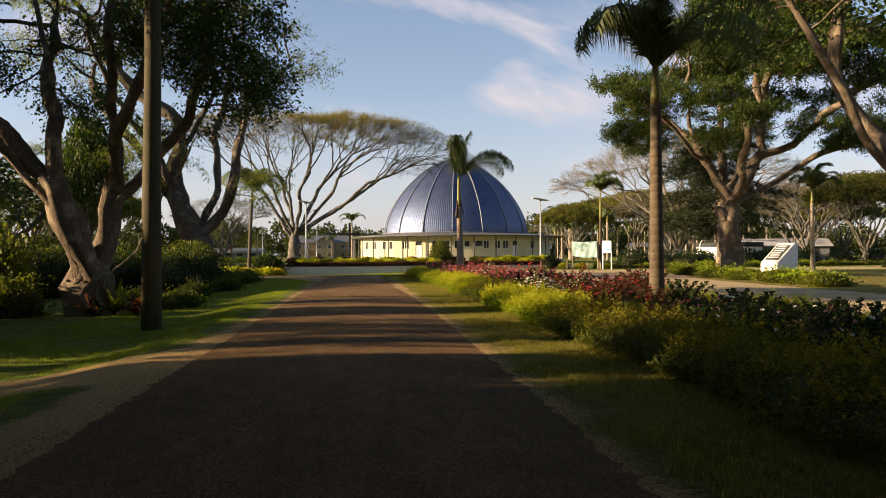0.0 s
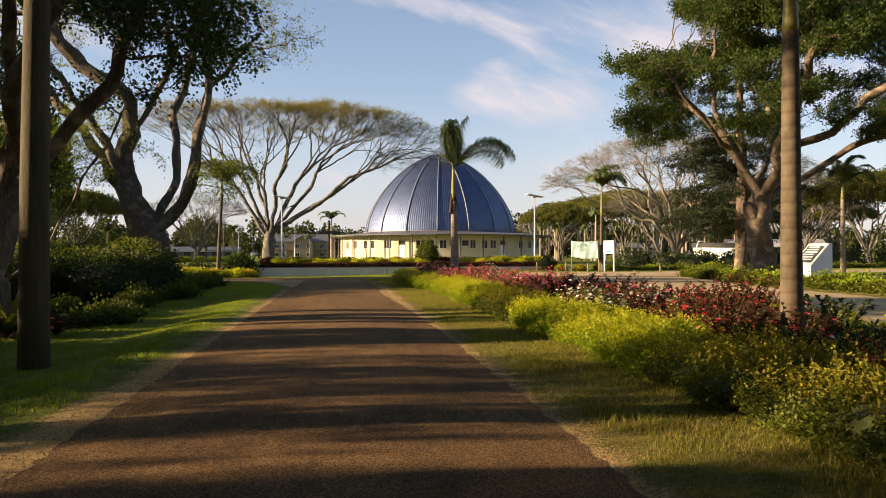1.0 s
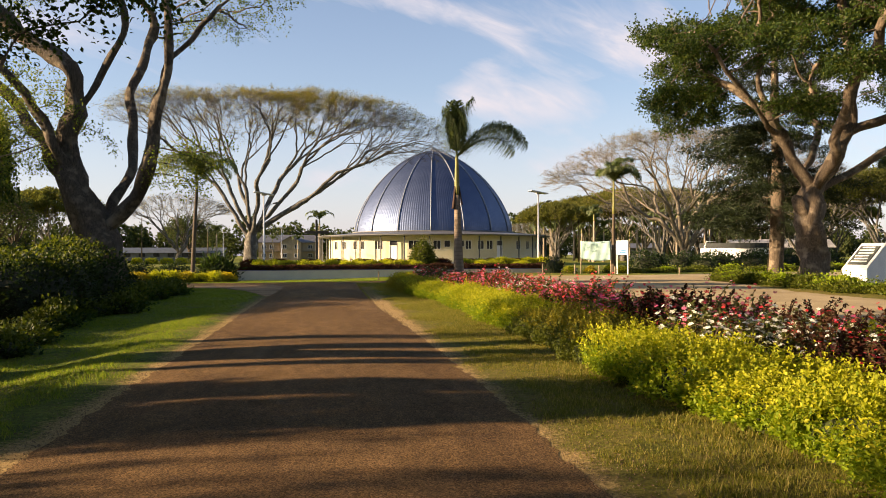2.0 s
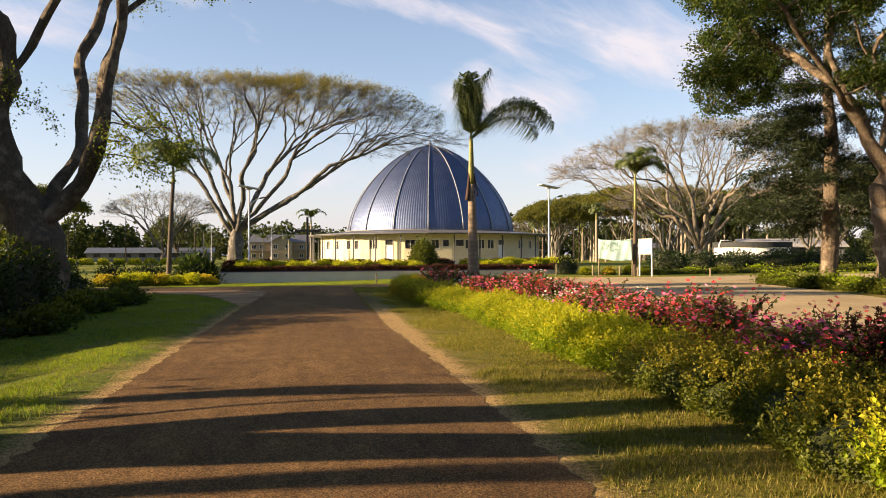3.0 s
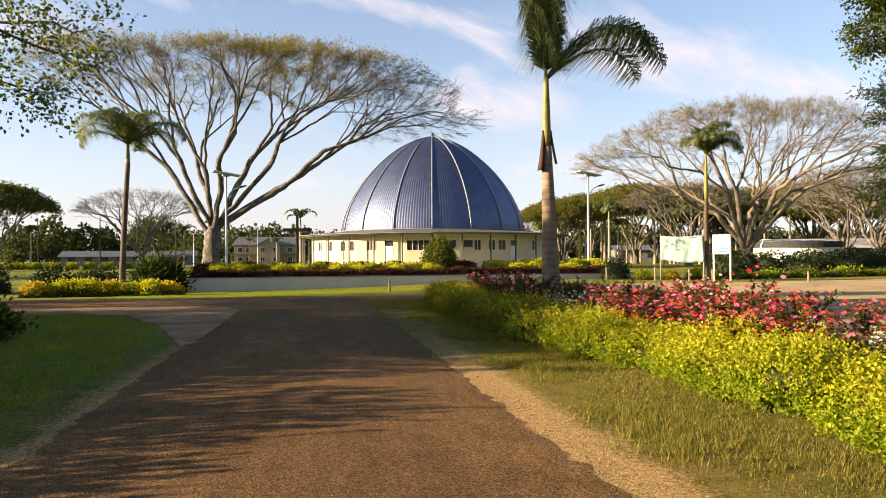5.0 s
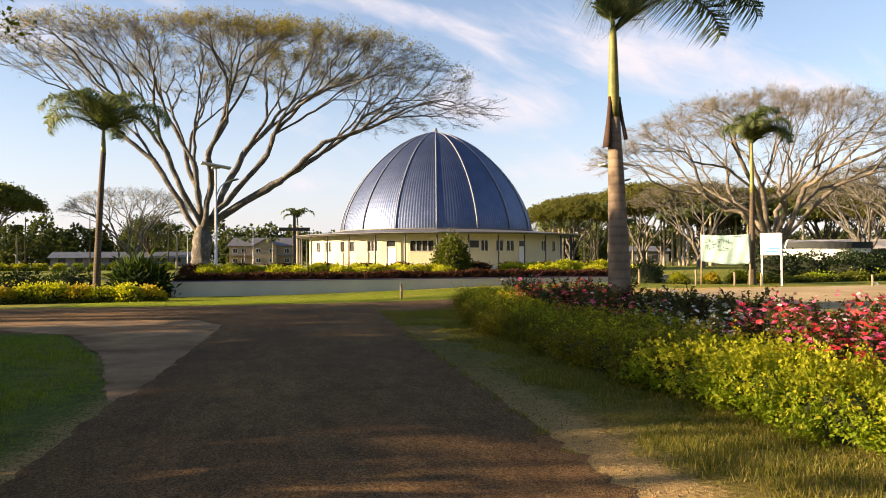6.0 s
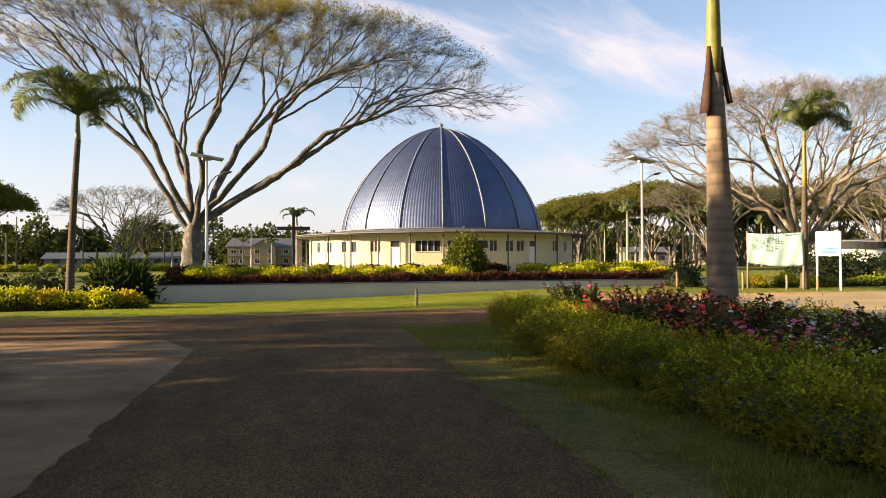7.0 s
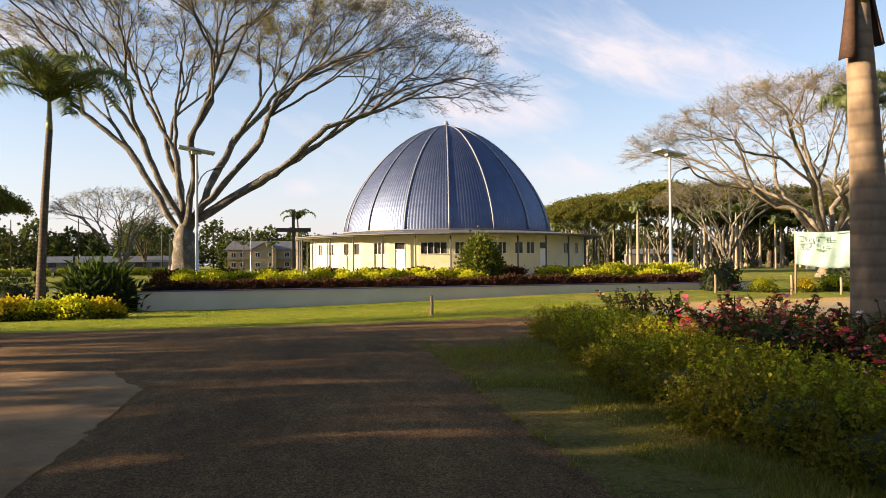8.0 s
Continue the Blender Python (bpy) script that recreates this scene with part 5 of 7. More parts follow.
def build_terrace():
    """Long raised bed in front of the church: low wall, soil, clipped rows."""
    ob = thing("flower_terrace", (-6.25, 67.9, 0.001), "low grey retaining wall holding a raised planting bed", "terrace", turn=5.0)
    L = 24.9
    bm = bmesh.new()
    n = 26
    box(bm, 0, L, 0, 0.22, -0.75, 0.28)
    box(bm, 0, 0.22, 0.22, 10, -0.75, 0.28)
    box(bm, L - 0.22, L, 0.22, 10, -0.75, 0.28)
    box(bm, 0.22, L - 0.22, 9.78, 10, -0.75, 0.28)
    part("retaining_wall", bm, M_TERRACE, ob)
    part("coping", boxes((-0.02, L + 0.02, -0.03, 0.25, 0.282, 0.32), (-0.02, 0.25, 0.25, 10.02, 0.282, 0.32), (L - 0.25, L + 0.02, 0.25, 10.02, 0.282, 0.32)), M_KERB, ob, "blue painted edge")
    bm = bmesh.new()
    vs = [[bm.verts.new((0.23 + (L - 0.46) * i / n, 0.23 + 9.5 * j / 10, 0.2 + 0.42 * math.sin(math.pi * j / 10) * min(1, i / 3, (n - i) / 3) + 0.02 * math.sin(i * 2.1 + j))) for i in range(n + 1)] for j in range(11)]
    for j in range(10):
        for i in range(n):
            bm.faces.new((vs[j][i], vs[j][i + 1], vs[j + 1][i + 1], vs[j + 1][i]))
    part("soil", bm, M_SOIL, ob)
    return ob


def solar_lamp(at, height, turn, label):
    ob = thing("solar_street_lamp", at, label, "street lamp", "solar lamps", turn=turn)
    child("pole", tube_mesh("pole", [(0, 0, 0), (0, 0, 0.06), (0, 0, height)], [0.085, 0.075, 0.05], 12, M_STEEL), ob)
    part("base_plate", boxes((-0.18, 0.18, -0.18, 0.18, 0.0, 0.03)), M_STEEL, ob)
    tilt = Matrix.Translation((0, 0, height + 0.12)) @ Matrix.Rotation(radians(9), 4, "Y")
    panel = part("solar_panel", boxes((-0.68, 0.68, -0.36, 0.36, 0.0, 0.035), bevel=0.005), M_PANEL, ob, "dark solar panel", tilt)
    part("panel_frame", boxes((-0.72, 0.72, -0.40, -0.36, -0.02, 0.05), (-0.72, 0.72, 0.36, 0.40, -0.02, 0.05), (-0.72, -0.68, -0.36, 0.36, -0.02, 0.05), (0.68, 0.72, -0.36, 0.36, -0.02, 0.05), (-0.68, 0.68, -0.36, 0.36, -0.015, -0.003)), M_STEEL, panel)
    part("battery_box", boxes((-0.2, 0.2, -0.12, 0.12, height - 0.02, height + 0.09), bevel=0.01), M_STEEL, ob)
    arm = child("arm", tube_mesh("arm", [(0.03, 0, height - 1.35), (0.2, 0, height - 0.95), (0.42, 0, height - 0.72), (0.72, 0, height - 0.60)], [0.028] * 4, 8, M_STEEL), ob)
    bm = bmesh.new()
    bmesh.ops.create_uvsphere(bm, u_segments=12, v_segments=8, radius=1.0, matrix=pose(0.88, 0, height - 0.56, 0, -14, 0) @ Matrix.Diagonal((0.26, 0.10, 0.06, 1)))
    part("lamp_head", bm, M_POST, arm, "dark lamp head")
    return ob


def notice_banner():
    ob = thing("notice_banner", (17.15, 65.0, 0), "creased pale green cloth banner with a printed site plan", "banner", turn=-31)
    for x in (0.02, 2.08):
        child("pole", tube_mesh("pole", [(x, 0.03, -0.1), (x + 0.02, 0.03, 1.3), (x, 0.03, 2.34)], [0.04, 0.038, 0.035], 8, M_TIMBER), ob)
    nx, nz = 30, 14
    vs = []
    for j in range(nz + 1):
        for i in range(nx + 1):
            u, w = i / nx, j / nz
            sag = -0.05 * math.sin(math.pi * u) * w - 0.10 * (1 - w) * u + 0.05 * math.sin(u * 5 + 2) * (1 - w)
            vs.append((0.02 + 2.06 * u, -0.03 + 0.035 * math.sin(9 * u + 3 * w) + 0.02 * math.sin(23 * u - 4 * w), 1.02 + 1.24 * w + sag))
    q = [(j * (nx + 1) + i, j * (nx + 1) + i + 1, (j + 1) * (nx + 1) + i + 1, (j + 1) * (nx + 1) + i) for j in range(nz) for i in range(nx)]
    cloth = child("cloth", np_mesh("cloth", vs, q, [M_BANNER], smooth=True), ob)
    md = cloth.modifiers.new("thickness", "SOLIDIFY")
    md.thickness = 0.006
    rng = np.random.default_rng(3)
    bm = bmesh.new()
    for _ in range(34):
        x, z = rng.uniform(0.12, 1.15), rng.uniform(1.48, 2.08)
        w, h = (rng.uniform(0.08, 0.32), 0.014) if rng.random() < 0.6 else (0.014, rng.uniform(0.05, 0.18))
        y = -0.03 + 0.035 * math.sin(9 * (x + w / 2) / 2.06 + 3 * (z - 1.02) / 1.24) - 0.05
        box(bm, x, x + w, y, y + 0.012, z, z + h)
    part("printed_plan", bm, M_INK, ob, "faded green plan lines")
    bm = bmesh.new()
    for k in range(9):
        box(bm, 1.35 + 0.07 * k, 1.40 + 0.07 * k, -0.085, -0.075, 2.16, 2.19)
    part("printed_heading", bm, M_INK, ob, "faded green heading bars")


def sign_board():
    ob = thing("sign_board", (19.2, 63.5, 0), "white sign board with a blue patch on two white legs", "sign", turn=-58)
    for x in (0.03, 0.91):
        part("leg", boxes((x - 0.035, x + 0.035, 0, 0.06, -0.1, 2.27), bevel=0.006), M_WHITE, ob)
    part("board", boxes((0, 0.94, -0.035, 0, 1.32, 2.27), bevel=0.008), M_WHITE, ob)
    for x0, x1, z0, z1 in ((0.25, 0.8, 1.42, 1.51), (0.35, 0.88, 1.55, 1.64)):
        part("printed_bar", boxes((x0, x1, -0.041, -0.036, z0, z1)), M_BLUE, ob, "blue printed bar")


def podium():
    """Slanted white memorial block with a dark plaque."""
    ob = thing("memorial_podium", (23.2, 43.9, 0), "white slanted concrete memorial block with dark plaque on the lawn", "monument", turn=18)
    ob.scale = (0.76, 0.76, 1.12)
    bm = bmesh.new()
    prof = [(-0.7, 0.0), (-0.7, 0.62), (1.05, 1.62), (1.35, 1.62), (1.35, 0.0)]
    a = [bm.verts.new((x, -0.8, z)) for x, z in prof]
    b = [bm.verts.new((x, 0.8, z)) for x, z in prof]
    bm.faces.new(a)
    bm.faces.new(b[::-1])
    for i in range(5):
        bm.faces.new((a[i], b[i], b[(i + 1) % 5], a[(i + 1) % 5]))
    bmesh.ops.recalc_face_normals(bm, faces=bm.faces)
    bmesh.ops.bevel(bm, geom=list(bm.edges), offset=0.02, segments=1, affect="EDGES")
    part("block", bm, M_WHITE, ob)
    m = Matrix.Translation((0.175, 0, 1.125)) @ Matrix.Rotation(-math.atan2(1.0, 1.75), 4, "Y")
    part("plaque", boxes((-0.72, 0.72, -0.62, 0.62, 0.0, 0.03)), M_PLAQUE, ob, "dark plaque", m)
    part("lettering", boxes(*[(-0.55 + 0.22 * k, -0.45 + 0.22 * k, -0.5 + 0.07 * (k % 3), 0.5 - 0.06 * (k % 2), 0.031, 0.036) for k in range(6)]), M_WHITE, ob, "pale rows of lettering", m)


def black_cross():
    ob = thing("tall_cross", (-1.45, 100, 0), "tall black cross on a pale stone block", "cross")
    part("upright", boxes((-0.12, 0.12, -0.12, 0.12, 0.7, 5.4), bevel=0.015), M_BLACK, ob)
    part("crossbar", boxes((-1.3, 1.3, -0.14, 0.14, 3.85, 4.15), bevel=0.015), M_BLACK, ob)
    part("base_block", boxes((-0.45, 0.45, -0.45, 0.45, 0, 0.7), bevel=0.03), M_GREYWALL, ob)


def stump_posts():
    for x, y, h in ((2.9, 59.4, 0.55), (16.5, 64.2, 0.7), (18.0, 63.6, 0.6), (18.9, 63.0, 0.55), (14.9, 66.6, 0.7), (22.3, 60.5, 0.5)):
        ob = new("marker_post", tube_mesh("marker_post", [(0, 0, -0.15), (0.01, 0, h * 0.6), (0, 0.01, h - 0.02), (0, 0.01, h)], [0.05, 0.048, 0.045, 0.02], 7, M_TIMBER))
        ob.matrix_basis = pose(x, y, ground_z(x, y))
        tagged(ob, "short weathered timber marker post in the grass", "post", "marker posts")


def utility_pole():
    ob = new("utility_pole", tube_mesh("utility_pole", [(0, 0, -0.3), (0.01, 0, 2.5), (0.05, 0, 5.5), (0.02, 0, 9.5)], [0.215, 0.19, 0.165, 0.14], 14, M_POLE, 0.03))
    ob.matrix_basis = pose(-4.25, 18.05, -0.26)
    tagged(ob, "weathered round timber pole at the drive's edge", "pole")


def water_tank():
    ob = thing("water_tank", (46, 97.5, 0), "round white water tank with a dark flat lid behind hedges", "tank")
    bm = bmesh.new()
    bmesh.ops.create_cone(bm, cap_ends=True, segments=48, radius1=3.9, radius2=3.9, depth=2.0, matrix=Matrix.Translation((0, 0, 1.0)))
    part("tank_wall", bm, M_WHITE, ob, smooth=False)
    bm = bmesh.new()
    bmesh.ops.create_cone(bm, cap_ends=True, segments=48, radius1=4.05, radius2=4.05, depth=0.55, matrix=Matrix.Translation((0, 0, 2.28)))
    part("lid", bm, M_TANKLID, ob, "dark flat lid")
    child("pipe", tube_mesh("pipe", [(-4.1, -0.6, 0), (-4.1, -0.6, 2.2), (-3.9, -0.6, 2.75), (-2.6, -0.6, 2.75)], [0.07] * 4, 8, M_WHITE), ob, "white filling pipe")


def far_house():
    ob = thing("two_storey_house", (-10.6, 232, 0), "beige two-storey house with grey gabled roofs", "house")
    ob.scale = (0.78, 0.78, 0.78)
    part("wall", boxes((-11, 11, 0, 9, 0, 6.2), (-3.5, 3.5, -2.0, -0.01, 0, 6.2)), M_HOUSE, ob)
    bm = bmesh.new()
    for pts in ([(-11.8, -0.8, 6.1), (11.8, -0.8, 6.1), (10.0, 4.5, 8.8), (-10.0, 4.5, 8.8)], [(11.8, 9.8, 6.1), (-11.8, 9.8, 6.1), (-10.0, 4.5, 8.8), (10.0, 4.5, 8.8)],
                [(-11.8, 9.8, 6.1), (-11.8, -0.8, 6.1), (-10, 4.5, 8.8)], [(11.8, -0.8, 6.1), (11.8, 9.8, 6.1), (10, 4.5, 8.8)],
                [(-4.2, -2.6, 6.0), (0, -2.6, 8.3), (0, 4.0, 8.3), (-4.2, 1.0, 6.0)], [(4.2, -2.6, 6.0), (4.2, 1.0, 6.0), (0, 4.0, 8.3), (0, -2.6, 8.3)]):
        bm.faces.new([bm.verts.new(p) for p in pts])
    roof = part("roof", bm, M_ROOF, ob)
    md = roof.modifiers.new("thickness", "SOLIDIFY")
    md.thickness = 0.15
    bm = bmesh.new()
    bm.faces.new([bm.verts.new(p) for p in ((-3.5, -2.02, 6.2), (3.5, -2.02, 6.2), (0, -2.02, 8.1))])
    part("gable", bm, M_HOUSE, ob)
    for x in (-10.8, 3.6):
        part("porch_roof", boxes((x, x + 7.2, -1.8, -0.01, 3.0, 3.18)), M_ROOF, ob)
    for x in (-9.2, -6.6, -2, 2, 6.6, 9.2):
        for z in (0.9, 3.9):
            y = -2.0 if abs(x) < 3 else 0
            win = part("window", boxes((x - 0.75, x + 0.75, y - 0.06, y - 0.012, z - 0.06, z + 1.36)), M_WHITE, ob)
            for x0 in (x - 0.66, x + 0.04):
                part("pane", boxes((x0, x0 + 0.62, y - 0.075, y - 0.062, z + 0.02, z + 1.28)), M_GLASS, win)


def long_shed(at, length, depth, height, turn, roof_mat, label):
    ob = thing("long_shed", at, label, "shed", "distant sheds", turn=turn)
    part("wall", boxes((0, length, 0, depth, 0, height)), M_SHEDWALL, ob)
    bm = bmesh.new()
    for y0, y1, z0, z1 in ((-0.6, depth / 2, height - 0.05, height + 1.2), (depth / 2, depth + 0.6, height + 1.2, height - 0.05)):
        bm.faces.new([bm.verts.new(p) for p in ((-0.5, y0, z0), (length + 0.5, y0, z0), (length + 0.5, y1, z1), (-0.5, y1, z1))])
    roof = part("roof", bm, roof_mat, ob)
    md = roof.modifiers.new("thickness", "SOLIDIFY")
    md.thickness = 0.1
    k = 0
    x = 1.5
    while x < length - 2:
        part("window", boxes((x, x + 1.4, -0.03, -0.008, 1.0, 2.1)), M_GLASS, ob)
        x += 3.2
    return ob


build_terrace()
solar_lamp((-4.85, 72.5, 0.62), 5.2, 12, "pale solar street lamp rising from the terrace bed")
solar_lamp((16.45, 73.6, 0.62), 5.55, 8, "pale solar street lamp beside the church")
solar_lamp((-8.8, 160, 0), 6.2, 10, "pale solar street lamp in the distance")
solar_lamp((-23, 190, 0), 6.2, 10, "pale solar street lamp in the distance")
notice_banner()
sign_board()
podium()
black_cross()
stump_posts()
utility_pole()
water_tank()
far_house()
long_shed((-52, 205, 0), 27, 8, 2.0, 4, M_SHED, "long low shed with a blue-grey roof across the field")
long_shed((62, 128, 0), 14, 7, 2.4, -20, M_GREYWALL, "low building with a pale roof behind hedges")
long_shed((82, 100, 0), 16, 7, 2.2, -25, M_GREYWALL, "low building with a pale roof behind hedges")
long_shed((74, 215, 0), 12, 8, 3.0, -10, M_ROOF, "grey-roofed shed behind the palm grove")
for x, y in ((-46, 172), (-35, 168), (-24, 175), (-58, 180), (24, 176), (44, 150)):
    ob = new("lamp_pole", tube_mesh("lamp_pole", [(0, 0, -0.2), (0, 0, 4), (0, 0, 8.5)], [0.12, 0.1, 0.07], 8, M_POLE))
    ob.matrix_basis = pose(x, y, 0)
    tagged(ob, "thin bare pole standing across the field", "pole", "distant poles")

# ---- palms ----


def frond_mesh(name, seed, length, droop, twist, mat, leaflets=70, leaf_len=0.62, hang=0.5, wide=0.026):
    """A feather frond in the x-z plane, rising then arching over; wind lays its leaflets over."""
    rng = np.random.default_rng(seed)
    n = 16
    t = np.linspace(0, 1, n)
    ang = radians(85) - (radians(85) + droop) * t ** 2.2
    step = length / (n - 1)
    x = np.r_[0, np.cumsum(np.cos(ang[:-1]) * step)]
    z = np.r_[0, np.cumsum(np.sin(ang[:-1]) * step)]
    y = twist * t ** 2 * length * 0.25
    spine = np.stack([x, y, z], 1)
    v0, q0 = tube_arrays(spine, 0.035 * (1 - 0.85 * t) + 0.004, 5)
    s = np.repeat(np.linspace(0.10, 0.995, leaflets), 2)
    side = np.tile([1.0, -1.0], leaflets)
    m = len(s)
    p = np.stack([np.interp(s, t, spine[:, k]) for k in range(3)], 1)
    tang = unit(np.stack([np.interp(s, t, np.gradient(spine[:, k])) for k in range(3)], 1))
    lat = unit(np.cross(tang, np.array([0, 0, 1.0]) + 1e-3)) * side[:, None]
    ln = leaf_len * np.sin(np.pi * (0.12 + 0.83 * s)) ** 0.6 * rng.uniform(0.8, 1.1, m)
    limp = min(1.0, hang)
    d1 = unit(lat * 0.8 + tang * (0.65 - 0.25 * limp) + np.array([0, 0, 0.25 - 0.2 * limp]) + rng.normal(0, 0.12, (m, 3)))
    d2 = unit(d1 + np.array([0, 0, -hang * 1.6]) + rng.normal(0, 0.1, (m, 3)))
    w = np.cross(d1, tang)
    w = unit(tang - d1 * (tang * d1).sum(1, keepdims=True)) * wide
    fold = 0.5 if hang < 1 else 0.38
    a, b = p, p + d1 * ln[:, None] * fold
    c = b + d2 * ln[:, None] * (1 - fold)
    vs = np.stack([a - w, a + w, b - w, b + w, c], 1).reshape(-1, 3)
    o = np.arange(m)[:, None] * 5 + len(v0)
    f = q0.tolist() + (o + [0, 1, 3, 2]).tolist() + (o + [2, 3, 4]).tolist()
    return np_mesh(name, np.concatenate([v0, vs]), f, [mat])


def royal_palm(at, height, base_r, top_r, shaft, plan, trunk_mat, label, seed, lean=(0, 0), sheath=False, leaf_len=0.62, category="palm tree", hang=0.5, wide=0.028, leaflets=64):
    """plan: (heading, pitch offset, length, droop) of each frond; headings in degrees from +x."""
    ob = thing("royal_palm", at, label, category, "royal palms")
    lx, ly = lean
    k = np.linspace(0, 1, 14)
    pts = np.stack([lx * k ** 1.5, ly * k ** 1.5, -0.2 + (height + 0.2) * k], 1)
    r = base_r + (top_r - base_r) * k ** 0.8 + base_r * 0.35 * np.exp(-k * 14)
    child("trunk", tube_mesh("trunk", pts, r, 16, trunk_mat, 0.015), ob)
    top = np.array([lx, ly, height])
    sk = np.linspace(0, 1, 7)
    child("crownshaft", tube_mesh("crownshaft", top + np.stack([sk * 0, sk * 0, sk * shaft], 1), top_r * (1.0 + 0.06 * np.sin(sk * 3) - 0.5 * sk), 12, M_SHAFT), ob, "smooth green crownshaft")
    if sheath:
        rng = np.random.default_rng(seed)
        for az, z0, ln in ((205, -0.15, 0.80), (-15, -0.15, 0.66)):
            n = 8
            vs = []
            for i in range(n + 1):
                u = i / n
                w = 0.03 + 0.065 * u ** 0.8
                for j, s in enumerate((-1, -0.33, 0.33, 1)):
                    vs.append((top_r * 0.8 + 0.03 + 0.13 * u ** 1.3 - 0.05 * (s * s), s * w, 0.55 + z0 - ln * 1.25 * u))
            q = [(i * 4 + j, i * 4 + j + 1, i * 4 + j + 5, i * 4 + j + 4) for i in range(n) for j in range(3)]
            sh = child("dead_sheath", np_mesh("dead_sheath", vs, q, [M_SHEATH], smooth=True), ob, "hanging brown dead leaf sheath", Matrix.Translation(top) @ Matrix.Rotation(radians(az), 4, "Z"))
            md = sh.modifiers.new("thickness", "SOLIDIFY")
            md.thickness = 0.012
    for i, (head, pitch, ln, droop, *dry) in enumerate(plan):
        me = frond_mesh("frond", seed * 50 + i, ln, radians(droop), math.sin(i * 2.1) * 0.5, M_FROND_DRY if dry else M_FROND, leaflets, leaf_len, hang, wide)
        m = Matrix.Translation(top + np.array([0, 0, shaft - 0.08])) @ Matrix.Rotation(radians(head), 4, "Z") @ Matrix.Rotation(radians(-pitch), 4, "Y")
        child("frond", me, ob, "", m)
    return ob


def build_palms():
    # wind from the left: most fronds stream to the right or stand upright
    windy = [(3, -40, 4.0, 52), (-7, -34, 3.7, 60), (9, -30, 3.5, 50), (14, -46, 3.3, 44), (60, 0, 2.3, -35), (-80, 0, 2.5, -30), (150, 2, 2.3, -45), (-150, 2, 2.4, -45), (20, 4, 2.7, -40), (190, 0, 2.1, -45)]
    royal_palm((5.6, 46.0, 0), 3.95, 0.262, 0.122, 1.75, windy, M_PALM_MAIN, "tall royal palm with a wind-blown crown and ringed trunk", 3, (-0.06, 0.1), True, 1.35, hang=1.5, leaflets=96, wide=0.014)
    full = [(20, -38, 3.4, 60), (60, -26, 2.9, 65), (110, -30, 3.0, 60), (160, -40, 3.3, 55), (205, -34, 3.2, 60), (250, -28, 3.0, 60), (300, -30, 3.0, 60), (340, -44, 3.4, 60), (0, -10, 2.6, 60), (130, -8, 2.5, 60), (230, -10, 2.5, 60), (-12, -55, 2.9, 50), (185, -52, 2.6, 60), (80, -48, 2.5, 60)]
    royal_palm((-8.95, 66.3, 0), 6.1, 0.16, 0.105, 1.0, full, M_PALM_DARK, "royal palm with a round drooping crown beside the terrace", 4, (0.25, 0.1), False, 1.0, hang=0.8, leaflets=110, wide=0.014)
    tuft = [(10, -36, 2.5, 65), (30, -22, 2.4, 60), (80, -14, 2.2, 80), (140, -20, 1.9, 90), (200, -24, 1.8, 90), (260, -18, 2.0, 80), (320, -26, 2.3, 70), (-10, -44, 2.4, 60), (100, 0, 2.2, 60), (290, 0, 2.3, 60), (0, -4, 2.6, 50)]
    royal_palm((19.3, 64.4, 0), 4.1, 0.17, 0.10, 2.3, tuft, M_PALM, "slim royal palm behind the sign board", 5, (0.05, 0), False, 0.85, hang=0.8, leaflets=100, wide=0.016)
    near = [(185, -30, 2.3, 100), (165, -20, 2.2, 95), (215, -20, 2.3, 95), (20, -45, 3.0, 35), (0, -34, 2.8, 45), (-25, -30, 2.8, 50), (45, -30, 2.7, 55), (90, 6, 1.9, 75), (-90, 6, 1.9, 75), (130, 8, 1.7, 90), (-130, 8, 1.7, 90)]
    royal_palm((5.75, 16.1, 0), 4.2, 0.155, 0.105, 0.75, near, M_PALM, "royal palm with dark weathered trunk in the flower bed", 6, (0.0, 0), False, 0.95, hang=1.2, leaflets=84, wide=0.015)
    royal_palm((27.5, 47.5, 0), 4.3, 0.16, 0.10, 0.9, tuft, M_PALM_PALE, "young royal palm on the lawn", 7, (0, 0), False, 0.5)
    # grove of pale-trunked palms behind the church
    src = royal_palm((64, 150, 0), 6.5, 0.24, 0.15, 1.1, full[::2], M_PALM_PALE, "pale-trunked royal palm in the grove behind the church", 8, (0, 0), False, 0.9, wide=0.09, leaflets=26)
    rng = np.random.default_rng(12)
    for k in range(46):
        x, y = rng.uniform(42, 84), rng.uniform(142, 178)
        ob = copy_thing(src, pose(x, y, 0, 0, 0, rng.uniform(0, 360)))
        s = rng.uniform(0.8, 1.1)
        ob.scale = (s, s, s)
    for x, y, s in ((-2.0, 165, 1.08), (-14, 212, 0.7), (-8, 214, 0.7), (-40, 150, 0.7), (-20, 158, 0.75), (-60, 130, 0.8), (62, 75, 0.75), (70, 80, 0.7), (48, 68, 0.6)):
        ob = copy_thing(src, pose(x, y, 0, 0, 0, rng.uniform(0, 360)))
        ob.scale = (s, s, s)
        tagged(ob, "royal palm standing apart in the distance")


build_palms()

# ---- shrubs, hedges and flowers ----


